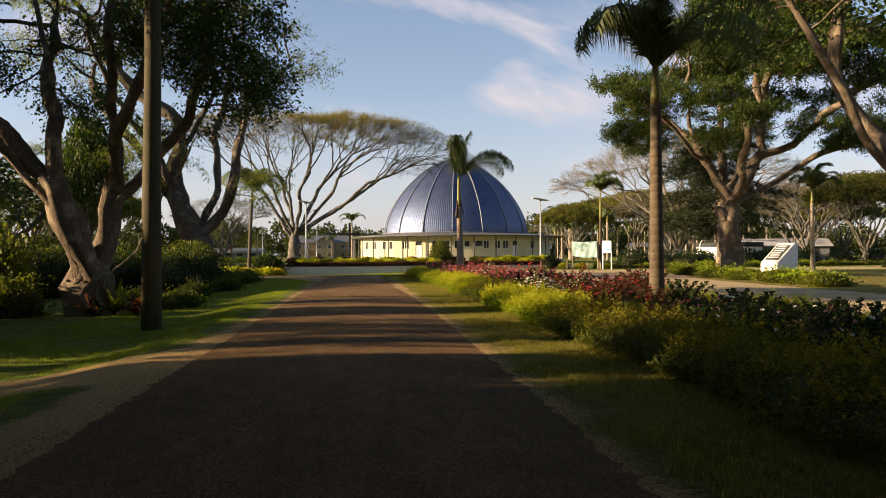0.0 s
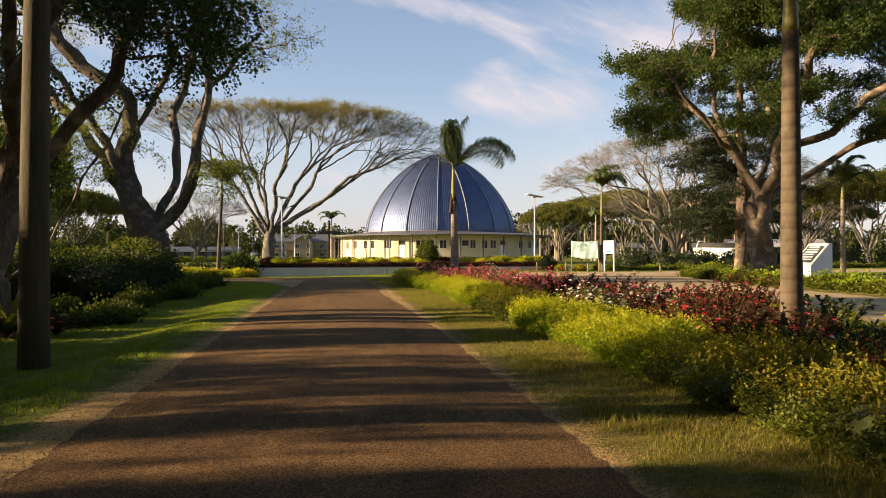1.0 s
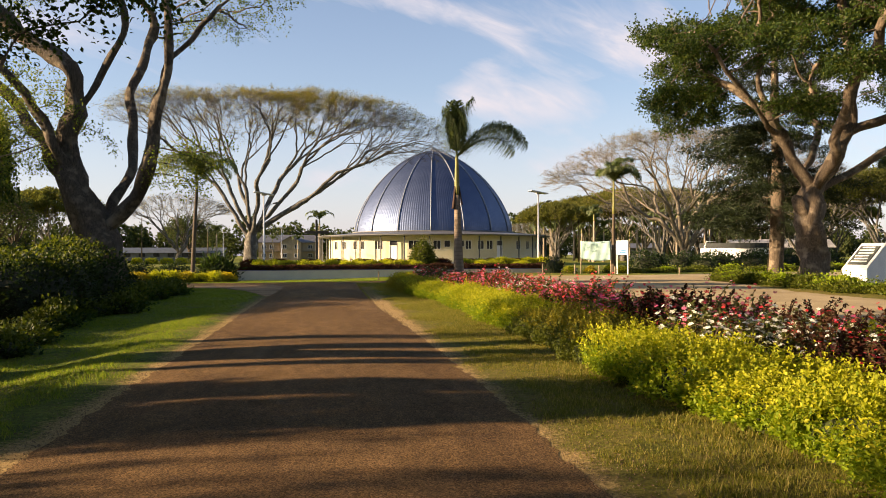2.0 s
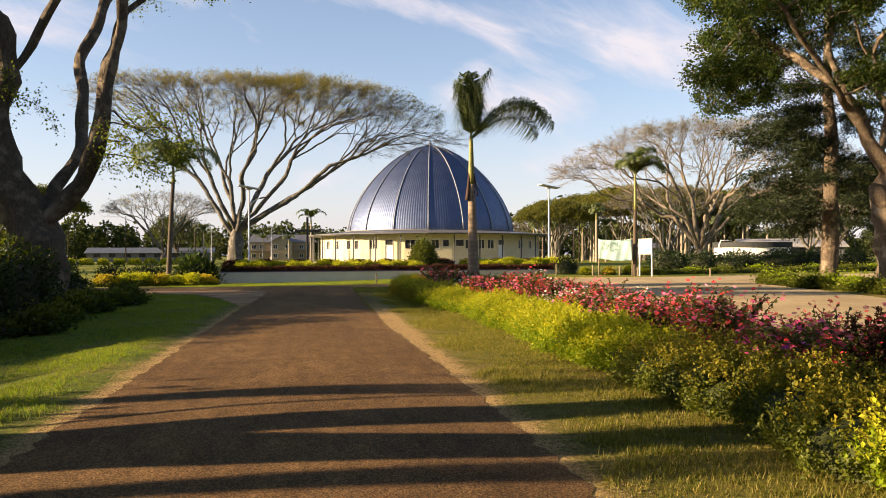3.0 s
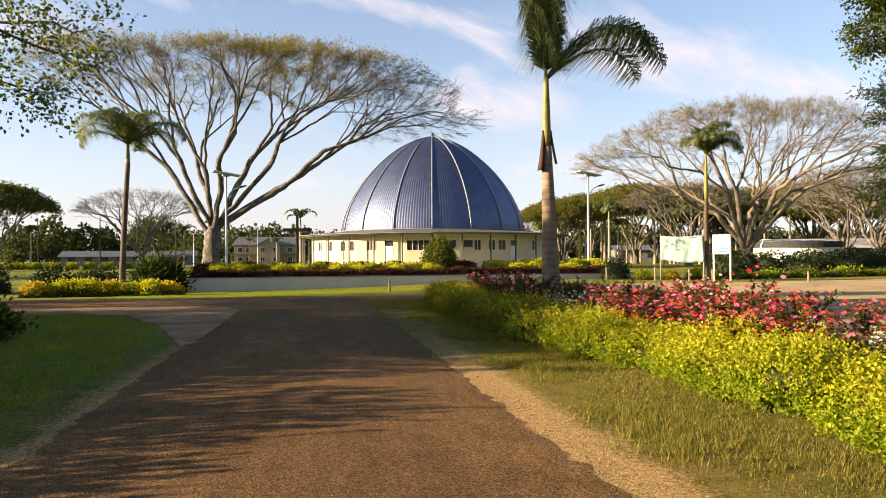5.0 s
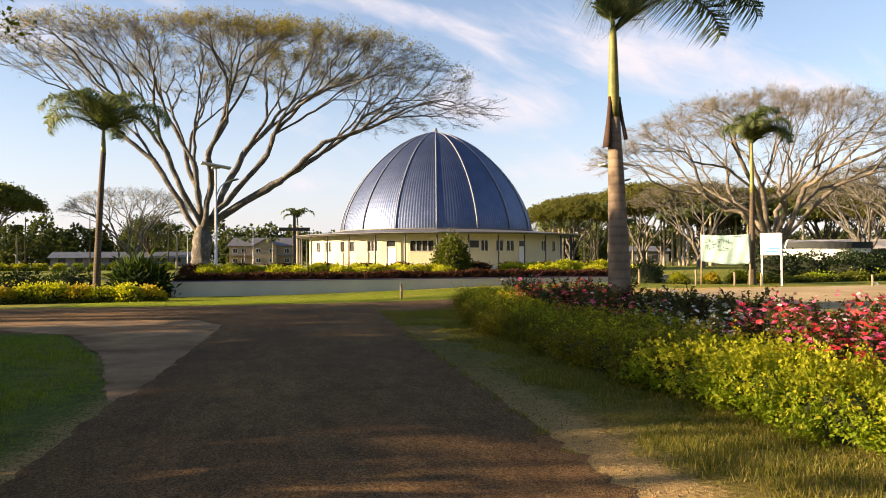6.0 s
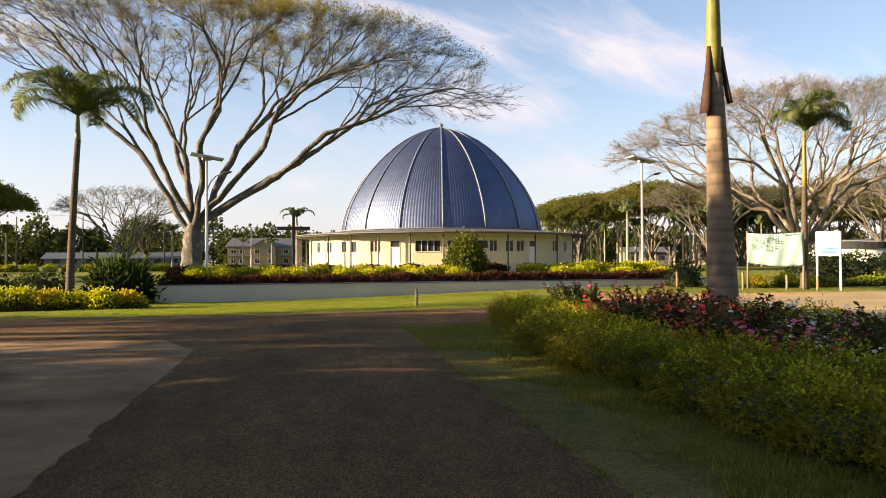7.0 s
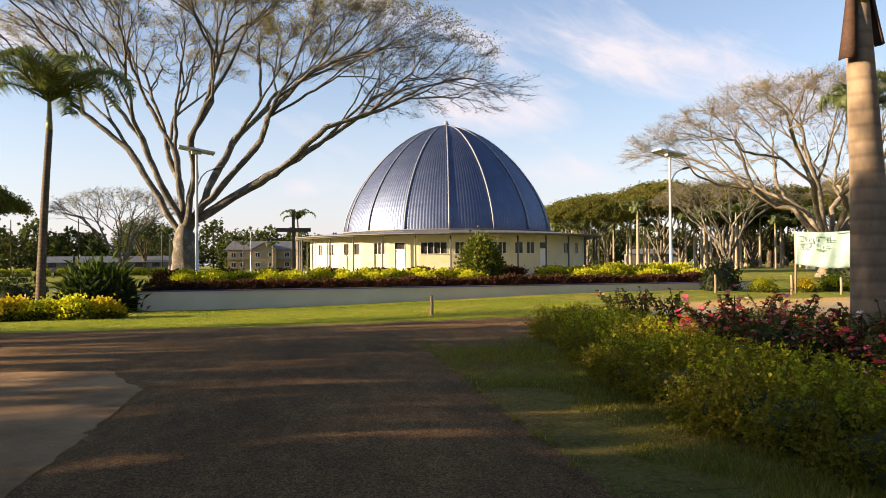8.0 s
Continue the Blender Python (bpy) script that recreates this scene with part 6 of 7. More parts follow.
def bush_meshes(seed, size, leaves, leaf_size, mats, split, lumps=5, square=0.0, core=True, width=0.42, sprig=0.25, inner=None):
    """Core and foliage of a bush of half-sizes rx, ry and height h. Leaves above split (0 to 1) take the second material."""
    rng = np.random.default_rng(seed)
    rx, ry, h = size
    n = unit(rng.normal(0, 1, (leaves, 3)))
    n[:, 2] = np.abs(n[:, 2]) * 1.0 - 0.12
    n = unit(n)
    if square:
        n = n / np.maximum(np.abs(n).max(1, keepdims=True), 1e-3) * square + n * (1 - square)
    c = unit(rng.normal(0, 1, (lumps, 3)))
    c[:, 2] = np.abs(c[:, 2])
    bump = 1 + 0.22 * np.max(np.exp(-np.sum((n[:, None] - c[None]) ** 2, 2) * 4), 1) - 0.08
    depth = rng.uniform(0.72, 1.03, (leaves, 1)) + sprig * (rng.random((leaves, 1)) < 0.12) * rng.random((leaves, 1))
    p = n * bump[:, None] * depth * np.array([rx, ry, h * 0.98])
    p[:, 2] = np.maximum(p[:, 2] + 0.02, rng.uniform(0.01, 0.1, leaves))
    d = n + rng.normal(0, 0.6, n.shape) + np.array([0, 0, 0.35])
    v, f = leaf_arrays(rng, p, d, leaf_size, width, 0.15, 0.35)
    level = p[:, 2] / h + rng.normal(0, 0.16, leaves)
    slot = np.repeat((level > split).astype(int), 2)
    fol = np_mesh("foliage", v, f, mats, slot)
    # solid filler, its dark colour stands for shade in the leaf gaps
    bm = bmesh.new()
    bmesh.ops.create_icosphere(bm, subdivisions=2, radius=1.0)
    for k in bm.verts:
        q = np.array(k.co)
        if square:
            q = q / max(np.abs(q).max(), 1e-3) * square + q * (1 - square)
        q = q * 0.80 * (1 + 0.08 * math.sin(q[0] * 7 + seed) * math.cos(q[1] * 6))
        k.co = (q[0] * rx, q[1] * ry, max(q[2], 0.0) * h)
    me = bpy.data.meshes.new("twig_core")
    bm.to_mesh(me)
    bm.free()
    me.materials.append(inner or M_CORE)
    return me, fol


def sprig_bush(seed, size, sprigs, per, leaf_size, mats, split, lumps=7):
    """A clipped bush of leafy sprigs over a solid dark core; sprig tips above split take the second material."""
    rng = np.random.default_rng(seed)
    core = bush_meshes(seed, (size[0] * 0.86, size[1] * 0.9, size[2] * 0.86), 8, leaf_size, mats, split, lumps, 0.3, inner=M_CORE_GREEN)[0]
    n = rng.normal(0, 1, (sprigs, 3))
    n[:, 2] = np.abs(n[:, 2]) - 0.25
    n = unit(n)
    n = n / np.abs(n).max(1, keepdims=True) * 0.3 + n * 0.7
    c = unit(rng.normal(0, 1, (lumps, 3)))
    c[:, 2] = np.abs(c[:, 2])
    bump = 0.84 + 0.30 * np.max(np.exp(-np.sum((unit(n)[:, None] - c[None]) ** 2, 2) * 5), 1)
    p = n * bump[:, None] * rng.uniform(0.72, 0.98, (sprigs, 1)) * np.array(size)
    p[:, 2] = np.maximum(p[:, 2], rng.uniform(0.02, 0.10, sprigs))
    d = unit(unit(n) * 0.7 + np.array([0, 0, 0.55]) + rng.normal(0, 0.35, n.shape))
    ln = rng.uniform(0.08, 0.19, (sprigs, 1)) * (1 + 0.9 * (rng.random((sprigs, 1)) < 0.10))
    t = np.linspace(0.1, 1.0, per)[None, :, None] + rng.normal(0, 0.04, (sprigs, per, 1))
    at = p[:, None] + d[:, None] * ln[:, None] * t + rng.normal(0, 0.012, (sprigs, per, 3))
    way = d[:, None] * 0.6 + rng.normal(0, 0.75, (sprigs, per, 3))
    v, f = leaf_arrays(rng, at.reshape(-1, 3), way.reshape(-1, 3), leaf_size, 0.36, 0.14, 0.4)
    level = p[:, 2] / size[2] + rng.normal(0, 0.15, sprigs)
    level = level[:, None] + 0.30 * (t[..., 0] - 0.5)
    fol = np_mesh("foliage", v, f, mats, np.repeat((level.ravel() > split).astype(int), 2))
    return core, fol


def make_bush(name, meshes, at, label, category, group, turn=0.0, size=(1, 1, 1)):
    ob = thing(name, at, label, category, group, turn=turn)
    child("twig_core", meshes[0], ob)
    child("foliage", meshes[1], ob)
    ob.scale = size
    return ob


def flower_meshes(seed, height, spread, leaf_mat, petal_mats, flowers, leaves=640):
    """Stems, leaves and five-petalled flowers of one bedding plant."""
    rng = np.random.default_rng(seed)
    k = 16
    az = rng.uniform(0, 2 * np.pi, k)
    r = spread * np.sqrt(rng.uniform(0.05, 1, k))
    hh = height * rng.uniform(0.7, 1.08, k)
    chunks, la, ld, fa = [], [], [], []
    for i in range(k):
        tip = np.array([r[i] * math.cos(az[i]), r[i] * math.sin(az[i]), hh[i]])
        s = np.linspace(0, 1, 5)[:, None]
        pts = np.array([0.15 * tip[0], 0.15 * tip[1], 0]) * (1 - s) + tip * s + np.array([0, 0, 0.12]) * np.sin(np.pi * s)
        chunks.append(tube_arrays(pts, np.linspace(0.010, 0.004, 5), 3))
        m = leaves // k
        t = rng.uniform(0.2, 1.0, (m, 1))
        la.append(pts[0] * (1 - t) + tip * t + np.array([0, 0, 0.12]) * np.sin(np.pi * t))
        ld.append(rng.normal(0, 1, (m, 3)) + np.array([math.cos(az[i]), math.sin(az[i]), 0.5]) * 0.5)
        fa.append(tip)
    sv, sq = joined(chunks)
    stems = np_mesh("stem", sv, sq, [M_STEM])
    lv, lf = leaf_arrays(rng, np.concatenate(la), np.concatenate(ld), 0.056, 0.28, 0.1, 0.2)
    fol = np_mesh("leaves", lv, lf, [leaf_mat])
    # flowers at the stem tips
    flowers = int(flowers * 2.6)
    pick = rng.integers(0, k, flowers)
    back = rng.uniform(0, 0.55, (flowers, 1)) ** 1.5
    at = np.array(fa)[pick] * (1 - back * np.array([0.5, 0.5, 1.0])) + rng.normal(0, 0.06, (flowers, 3)) + np.array([0, 0, 0.01])
    up = unit(np.stack([rng.normal(0, 0.55, flowers), rng.normal(-0.25, 0.55, flowers), np.full(flowers, 0.8)], 1))
    u = unit(np.cross(up, rng.normal(0, 1, (flowers, 3))))
    w = np.cross(up, u)
    vs, fs = [], []
    size = rng.uniform(0.019, 0.034, flowers)
    for j in range(5):
        a0, a1, a2 = (j * 1.2566 + e for e in (-0.5, 0.0, 0.5))
        for e, rad, lift in ((a0, 0.75, 0.12), (a1, 1.0, 0.05), (a2, 0.75, 0.12)):
            vs.append(at + (u * math.cos(e) + w * math.sin(e)) * (size * rad)[:, None] + up * (size * lift)[:, None])
    v = np.concatenate([at[:, None]] + [x[:, None] for x in vs], 1)
    o = np.arange(flowers)[:, None] * 16
    f = np.concatenate([o + [0, 1 + 3 * j, 2 + 3 * j, 3 + 3 * j] for j in range(5)], 1).reshape(-1, 4)
    slot = np.repeat(rng.integers(0, len(petal_mats), flowers), 5)
    blooms = np_mesh("blossoms", v.reshape(-1, 3), f, petal_mats, slot)
    return stems, fol, blooms


def strap_plant(seed, n, length, width, mat, label, name, at, group=""):
    """Rosette of long arching strap leaves."""
    rng = np.random.default_rng(seed)
    ob = thing(name, at, label, "plant", group)
    s = np.linspace(0, 1, 7)
    vs, fs = [], []
    for i in range(n):
        az, ln = rng.uniform(0, 6.28), length * rng.uniform(0.6, 1.1)
        out = rng.uniform(0.25, 0.95)
        x = out * ln * s
        z = ln * (s * (1.15 - 0.45 * out) - 0.75 * out * s ** 2.2)
        w = width * np.sin(np.pi * np.clip(s * 0.9 + 0.1, 0, 1)) ** 0.7
        o = len(vs)
        for k in range(7):
            for e in (-1, 0, 1):
                px, py = x[k], e * w[k]
                vs.append((px * math.cos(az) - py * math.sin(az), px * math.sin(az) + py * math.cos(az), max(z[k], 0.02) + abs(e) * w[k] * 0.35))
        for k in range(6):
            for e in (0, 1):
                fs.append((o + k * 3 + e, o + k * 3 + e + 1, o + (k + 1) * 3 + e + 1, o + (k + 1) * 3 + e))
    child("leaves", np_mesh("leaves", vs, fs, [mat]), ob)
    child("stem", tube_mesh("stem", [(0, 0, -0.05), (0, 0, 0.2), (0, 0, 0.4)], [0.06, 0.05, 0.02], 7, M_STEM), ob)
    return ob


def hedge_edge(y):
    """The face of the golden hedge towards the drive."""
    return 3.12 - 0.56 * smooth_step((y - 33.5) / 8) + 0.06 * math.sin(y * 0.8) + 0.16 * max(0, y - 46)


def build_planting():
    rng = np.random.default_rng(77)
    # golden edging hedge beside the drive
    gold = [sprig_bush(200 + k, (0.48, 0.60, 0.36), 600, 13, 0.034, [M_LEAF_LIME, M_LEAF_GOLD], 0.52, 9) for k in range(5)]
    # same hedge in greener, duller leaf colours that stand in for shade
    mixed = [sprig_bush(215 + k, (0.48, 0.60, 0.39), 500, 13, 0.031, [M_LEAF_GREEN, M_LEAF_SHADE_OLIVE], 0.66, 9) for k in range(3)]
    faded = [sprig_bush(225 + k, (0.48, 0.60, 0.39), 500, 13, 0.031, [M_LEAF_SHADE_OLIVE, M_LEAF_GOLD], 0.92, 9) for k in range(3)]
    y, k = 1.0, 0
    while y < 51:
        edge = hedge_edge(y)
        for row in (0, 1):
            x = edge + 0.46 + row * 0.62 + rng.uniform(-0.07, 0.07)
            # stretches lying in shade get the duller leaf mixes
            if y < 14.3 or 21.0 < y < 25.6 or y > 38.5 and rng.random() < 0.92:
                form, words = (mixed if y < 30 else faded)[k % 3], "clipped edging bush with shade-toned yellow-green leaves along the drive"
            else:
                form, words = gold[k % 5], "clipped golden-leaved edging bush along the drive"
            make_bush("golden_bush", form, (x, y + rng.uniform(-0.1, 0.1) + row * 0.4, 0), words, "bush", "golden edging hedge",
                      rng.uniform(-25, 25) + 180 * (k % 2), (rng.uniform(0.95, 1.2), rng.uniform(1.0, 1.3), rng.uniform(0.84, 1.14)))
            k += 1
        y += 0.86
    # bedding plants
    kinds = []
    for k, (mats, fm, n, h) in enumerate((([M_PETAL_RED, M_PETAL_RED, M_PETAL_PINK], M_LEAF_BED, 62, 0.82), ([M_PETAL_PINK, M_PETAL_RED], M_LEAF_BED, 54, 0.74), ([M_PETAL_MAGENTA, M_PETAL_PINK], M_LEAF_BED, 34, 0.66),
                                            ([M_PETAL_WHITE], M_LEAF_BED, 40, 0.68), ([M_PETAL_RED], M_LEAF_RED, 9, 0.90), ([M_PETAL_WHITE, M_PETAL_PINK], M_LEAF_DARK, 2, 0.62), ([M_PETAL_RED, M_PETAL_WHITE], M_LEAF_BED, 3, 0.95))):
        for s in (0, 1):
            kinds.append(flower_meshes(300 + 10 * k + s, h, 0.42, fm, mats, n))
    names = ("red-flowered", "pink-flowered", "magenta-flowered", "white-flowered", "dark wine-leaved red", "sparsely flowering white", "tall leggy red and white")
    spots = []
    y = 5.0
    while y < 51.5:
        back = 7.1 - 0.035 * min(max(y - 10, 0), 25) - 0.22 * max(0, y - 45)
        x = hedge_edge(y) + 1.52
        while x < back:
            spots.append((x + rng.uniform(-0.22, 0.22), y + rng.uniform(-0.22, 0.22)))
            x += 0.64
        y += 0.74
    for x, y in spots:
        if (x - 5.6) ** 2 + (y - 46) ** 2 < 0.3 or (x - 5.75) ** 2 + (y - 16.1) ** 2 < 0.2:
            continue
        w = noise.noise(Vector((x * 0.28, y * 0.16, 3.1))) + 0.35 * rng.normal()
        if y < 19.5:
            c = 5 if w < 0.3 else 4
        elif y < 24:
            c = (4, 5, 0, 3)[0 if w < -0.15 else 1 if w < 0.1 else 2 if w < 0.35 else 3]
        elif y > 40:
            c = 4 if w < -0.40 else 6 if w < 0.14 else 5 if w < 0.26 else 0 if w < 0.36 else 3
        else:
            c = 3 if w > 0.58 or ((x - 5.2) / 0.8) ** 2 + ((y - 32.5) / 1.6) ** 2 < 1 else 2 if w < -0.55 else 1 if w > 0.18 else 0
        st, fo, bl = kinds[c * 2 + (rng.random() < 0.5)]
        ob = thing("bedding_plant", (x, y, 0.05), names[c] + " bedding plant in the long flower bed", "flower", "bedding plants", turn=rng.uniform(-40, 40))
        child("stem", st, ob)
        child("leaves", fo, ob)
        child("blossoms", bl, ob)
        s = rng.uniform(0.8, 1.2)
        ob.scale = (s * 1.05, s * 1.05, s * (rng.uniform(0.55, 0.85) if y > 40 else rng.uniform(0.66, 0.92)))
    # yellow edging on the far side of the bed
    y = 4.0
    while y < 22:
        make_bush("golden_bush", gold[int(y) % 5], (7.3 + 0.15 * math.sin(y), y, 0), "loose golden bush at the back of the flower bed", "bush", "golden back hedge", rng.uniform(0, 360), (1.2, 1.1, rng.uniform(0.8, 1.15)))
        y += 1.25
    # back row in the same shade-toned leaf mix
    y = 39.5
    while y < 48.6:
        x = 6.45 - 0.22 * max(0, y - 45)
        make_bush("golden_bush", faded[int(y * 3) % 3], (x, y, 0), "loose bush with shade-toned yellow-green leaves behind the flower bed", "bush", "golden back hedge", rng.uniform(0, 360), (1.1, 1.1, rng.uniform(0.9, 1.2)))
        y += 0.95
    # bed soil
    bm = bmesh.new()
    rows = []
    for i in range(48):
        y = 0 + i * 1.08
        b = 7.4 - 0.035 * min(max(y - 10, 0), 25) - 0.22 * max(0, y - 45)
        l = hedge_edge(y) + 0.2
        rows.append([bm.verts.new((l + (b - l) * j / 8, y, (0.0 if j in (0, 8) else 0.06) + 0.015 * math.sin(3 * j + i) - (0.03 if j in (0, 8) else 0))) for j in range(9)])
    for p, q in zip(rows, rows[1:]):
        for j in range(8):
            bm.faces.new((p[j], p[j + 1], q[j + 1], q[j]))
    tagged(part("flower_bed", bm, M_SOIL), "long dark soil bed beside the drive", "bed", kind="structure")
    # terrace rows: wine-red in front, golden blocks behind
    red = [bush_meshes(230 + k, (0.62, 0.42, 0.36), 1500, 0.08, [M_LEAF_RED, M_LEAF_RED], 0.6, 5, 0.5) for k in range(2)]
    yel = [bush_meshes(240 + k, (0.62, 0.55, 0.5), 1300, 0.10, [M_LEAF_GOLD, M_LEAF_GOLD], 0.3, 6, 0.55, sprig=0.3) for k in range(3)]
    base = Matrix.Translation((-6.25, 67.9, 0)) @ Matrix.Rotation(radians(5), 4, "Z")
    for i in range(23):
        p = base @ Vector((0.75 + i * 1.03, 0.78, 0.26))
        make_bush("wine_bush", red[i % 2], p, "low clipped wine-red bush along the terrace wall", "bush", "wine-red terrace row", rng.uniform(-8, 8) + 5, (1, 1, rng.uniform(0.85, 1.15)))
    for i in range(22):
        if i in (13, 14):
            continue
        for row in (0, 1):
            if row == 0 and i in (2, 5, 8, 10, 12, 15, 18, 20):
                continue
            p = base @ Vector((1.5 + i * 1.03, 1.95 + row * 1.25, 0.34 + 0.12 * row))
            make_bush("golden_bush", yel[(i + row) % 3], p, "clipped golden bush on the terrace bed", "bush", "golden terrace row", rng.uniform(-8, 8) + 5 + 180 * (i % 2), (rng.uniform(0.74, 0.88), 0.9, rng.uniform(0.86, 0.98)) if i < 12 else (rng.uniform(0.95, 1.1), 1, rng.uniform(0.8, 1.15)))
    for i in range(12):
        p = base @ Vector((0.9 + i * 2.05, 4.2, 0.55))
        make_bush("wine_bush", red[i % 2], p, "low wine-red bush at the back of the terrace", "bush", "wine-red terrace row", rng.uniform(0, 30), (1.2, 1.1, 1.2))
    tall = bush_meshes(250, (0.98, 0.95, 1.72), 3600, 0.13, [M_LEAF_TREE, M_LEAF_GREEN], 0.12, 9, sprig=0.25)
    make_bush("leafy_shrub", tall, base @ Vector((13.6, 3.2, 0.5)), "rounded leafy green shrub on the terrace", "shrub", "")
    # shrubs by the cross road, left
    orange = [bush_meshes(260 + k, (0.75, 0.6, 0.62), 1900, 0.09, [M_LEAF_GREEN, M_LEAF_GOLD if k else M_LEAF_ORANGE], 0.32, 6, sprig=0.4) for k in range(3)]
    for i in range(17):
        x = -6.4 - i * 0.85
        if x < -12.3 and x > -13.6:
            continue
        make_bush("golden_bush", orange[i % 3], (x, 63.6 + 0.08 * x * -1 + rng.uniform(-0.3, 0.3) - 0.30 * (-x - 6.4), 0), "bushy golden-orange shrub beside the cross road", "bush", "golden roadside row", rng.uniform(0, 360), (1, 1, rng.uniform(0.8, 1.25)))
    ball = [bush_meshes(270 + k, (1.05, 1.05, 1.25), 1700, 0.11, [M_LEAF_DARK, M_LEAF_DARK], 0.5, 4, 0.3) for k in range(2)]
    for x, y, s in ((-10.6, 68.6, 1.0), (-7.7, 43.4, 0.62), (-12.9, 69.5, 0.95), (-15.6, 68.2, 1.1), (-17.8, 69.5, 1.1), (-20.5, 68.5, 1.1), (-23, 70, 1.2)):
        make_bush("round_bush", ball[int(abs(x)) % 2], (x, y, 0), "dark green ball-clipped bush on the lawn", "bush", "clipped bushes", rng.uniform(0, 360), (s, s, s))
    cyc = bush_meshes(280, (1.2, 1.2, 1.6), 1300, 0.42, [M_LEAF_DARK, M_LEAF_TREE], 0.6, 5, width=0.10, sprig=0.5)
    make_bush("spiky_shrub", cyc, (-7.6, 68.2, 0), "feathery dark shrub beside the royal palm", "shrub", "")
    # dark hedge and shrubs under the left trees
    dark = [bush_meshes(290 + k, (1.35, 1.15, 1.75), 6200, 0.085, [M_LEAF_DARK, M_LEAF_GREEN], 0.93, 3, 0.8, sprig=0.1) for k in range(2)]
    for i, (x, y, s) in enumerate(((-9.2, 31.2, 1.0), (-11.4, 31.0, 1.0), (-7.0, 31.4, 1.0), (-7.0, 33.4, 1.05), (-13.4, 31.6, 1.05), (-9.3, 33.4, 1.1), (-11.4, 33.6, 1.1), (-7.2, 35.4, 1.05), (-9.8, 36.0, 1.1), (-13.6, 34.2, 1.0), (-15.5, 32.5, 1.15), (-14, 36.5, 1.2), (-11, 45.0, 1.1), (-12.8, 26.8, 0.62), (-13.6, 28.4, 1.0))):
        make_bush("dark_hedge_bush", dark[i % 2], (x, y, ground_z(x, y) - 0.03), "dense dark green hedge bush under the shade trees", "bush", "dark hedge", rng.uniform(0, 360), (s, s, s * 0.93))
    # unseen tall bushes, added to throw shade across lawn and drive
    for i, (x, y, s) in enumerate(((-11.6, 1.2, 1.0), (-11.8, 3.6, 1.05), (-11.5, 6.0, 1.0), (-11.6, 7.6, 0.95), (-11.9, 8.5, 0.85), (-11.9, 14.8, 1.05), (-11.5, 16.6, 0.95), (-9.8, 18.8, 0.85), (-9.8, 20.4, 0.80))):
        make_bush("dark_hedge_bush", dark[i % 2], (x, y, ground_z(x, y) - 0.03), "tall dark green bush added at the lawn's edge to shade it", "bush", "dark hedge", rng.uniform(0, 360), (s * 1.1, s * 1.15, s * (1.9 if i < 5 else 1.45)))
    low = [bush_meshes(296 + k, (0.5, 0.5, 0.42), 900, 0.09, [M_LEAF_TREE, M_LEAF_GREEN], 0.5, 5, sprig=0.6) for k in range(2)]
    for i in range(30):
        x, y = rng.uniform(-6.0, -5.2) - (1.5 if i % 4 == 0 else 0), 24.3 + i * 0.58
        make_bush("low_plant", low[i % 2], (x, y, ground_z(x, y)), "low leafy plant at the foot of the hedge", "plant", "hedge foot plants", rng.uniform(0, 360), (1, 1, rng.uniform(0.6, 1.2)))
    bright = bush_meshes(299, (1.2, 1.1, 1.7), 3000, 0.15, [M_LEAF_TREE, M_LEAF_GREEN], 0.25, 6, sprig=0.5)
    make_bush("leafy_shrub", bright, (-10.4, 24.6, -0.26), "bright green broad-leaved shrub beside the three-stemmed tree", "shrub", "", 0, (1, 1, 1.15))
    make_bush("leafy_shrub", bright, (-8.9, 22.4, -0.26), "low bright green shrub at the tree's foot", "shrub", "", 120, (0.7, 0.7, 0.55))
    strap_plant(401, 22, 1.15, 0.05, M_LEAF_GREEN, "spiky light green strap-leaved plant at the tree's foot", "spiky_plant", (-6.35, 22.6, -0.26))
    for k, (x, y) in enumerate(((-5.7, 22.3), (-5.5, 22.7), (-6.7, 22.1), (-5.85, 23.0))):
        strap_plant(410 + k, 20, 0.75, 0.07, M_LEAF_RED, "red-leaved cordyline under the shade tree", "cordyline", (x, y, -0.26), "cordylines")
    # low plants along the side drive and clipped rows beyond it
    lime = [bush_meshes(420 + k, (0.65, 0.6, 0.50), 1500, 0.10, [M_LEAF_GREEN, M_LEAF_LIME if k else M_LEAF_GREEN], 0.7, 6, sprig=0.8) for k in range(3)]
    for i in range(40):
        y = 29 + 0.55 * i
        x = 17.6 + 0.10 * (y - 29) + rng.uniform(-0.5, 0.5)
        if i % 7 == 6:
            continue
        make_bush("lime_plant", lime[i % 3], (x, y, 0), "loose lime-green ground plant beside the dirt track", "plant", "track edge plants", rng.uniform(0, 360), (1, 1, rng.uniform(0.6, 1.0)))
    for i in range(34):
        x = 21.5 + i * 0.95
        make_bush("clipped_bush", (lime if i % 3 == 0 else low)[i % 2], (x, 66.5 + 0.28 * (x - 21.5) + rng.uniform(-0.2, 0.2), 0), "small clipped mixed bush in the boundary row", "bush", "boundary row", rng.uniform(0, 360), (1.15, 1.15, rng.uniform(0.6, 1.0)))
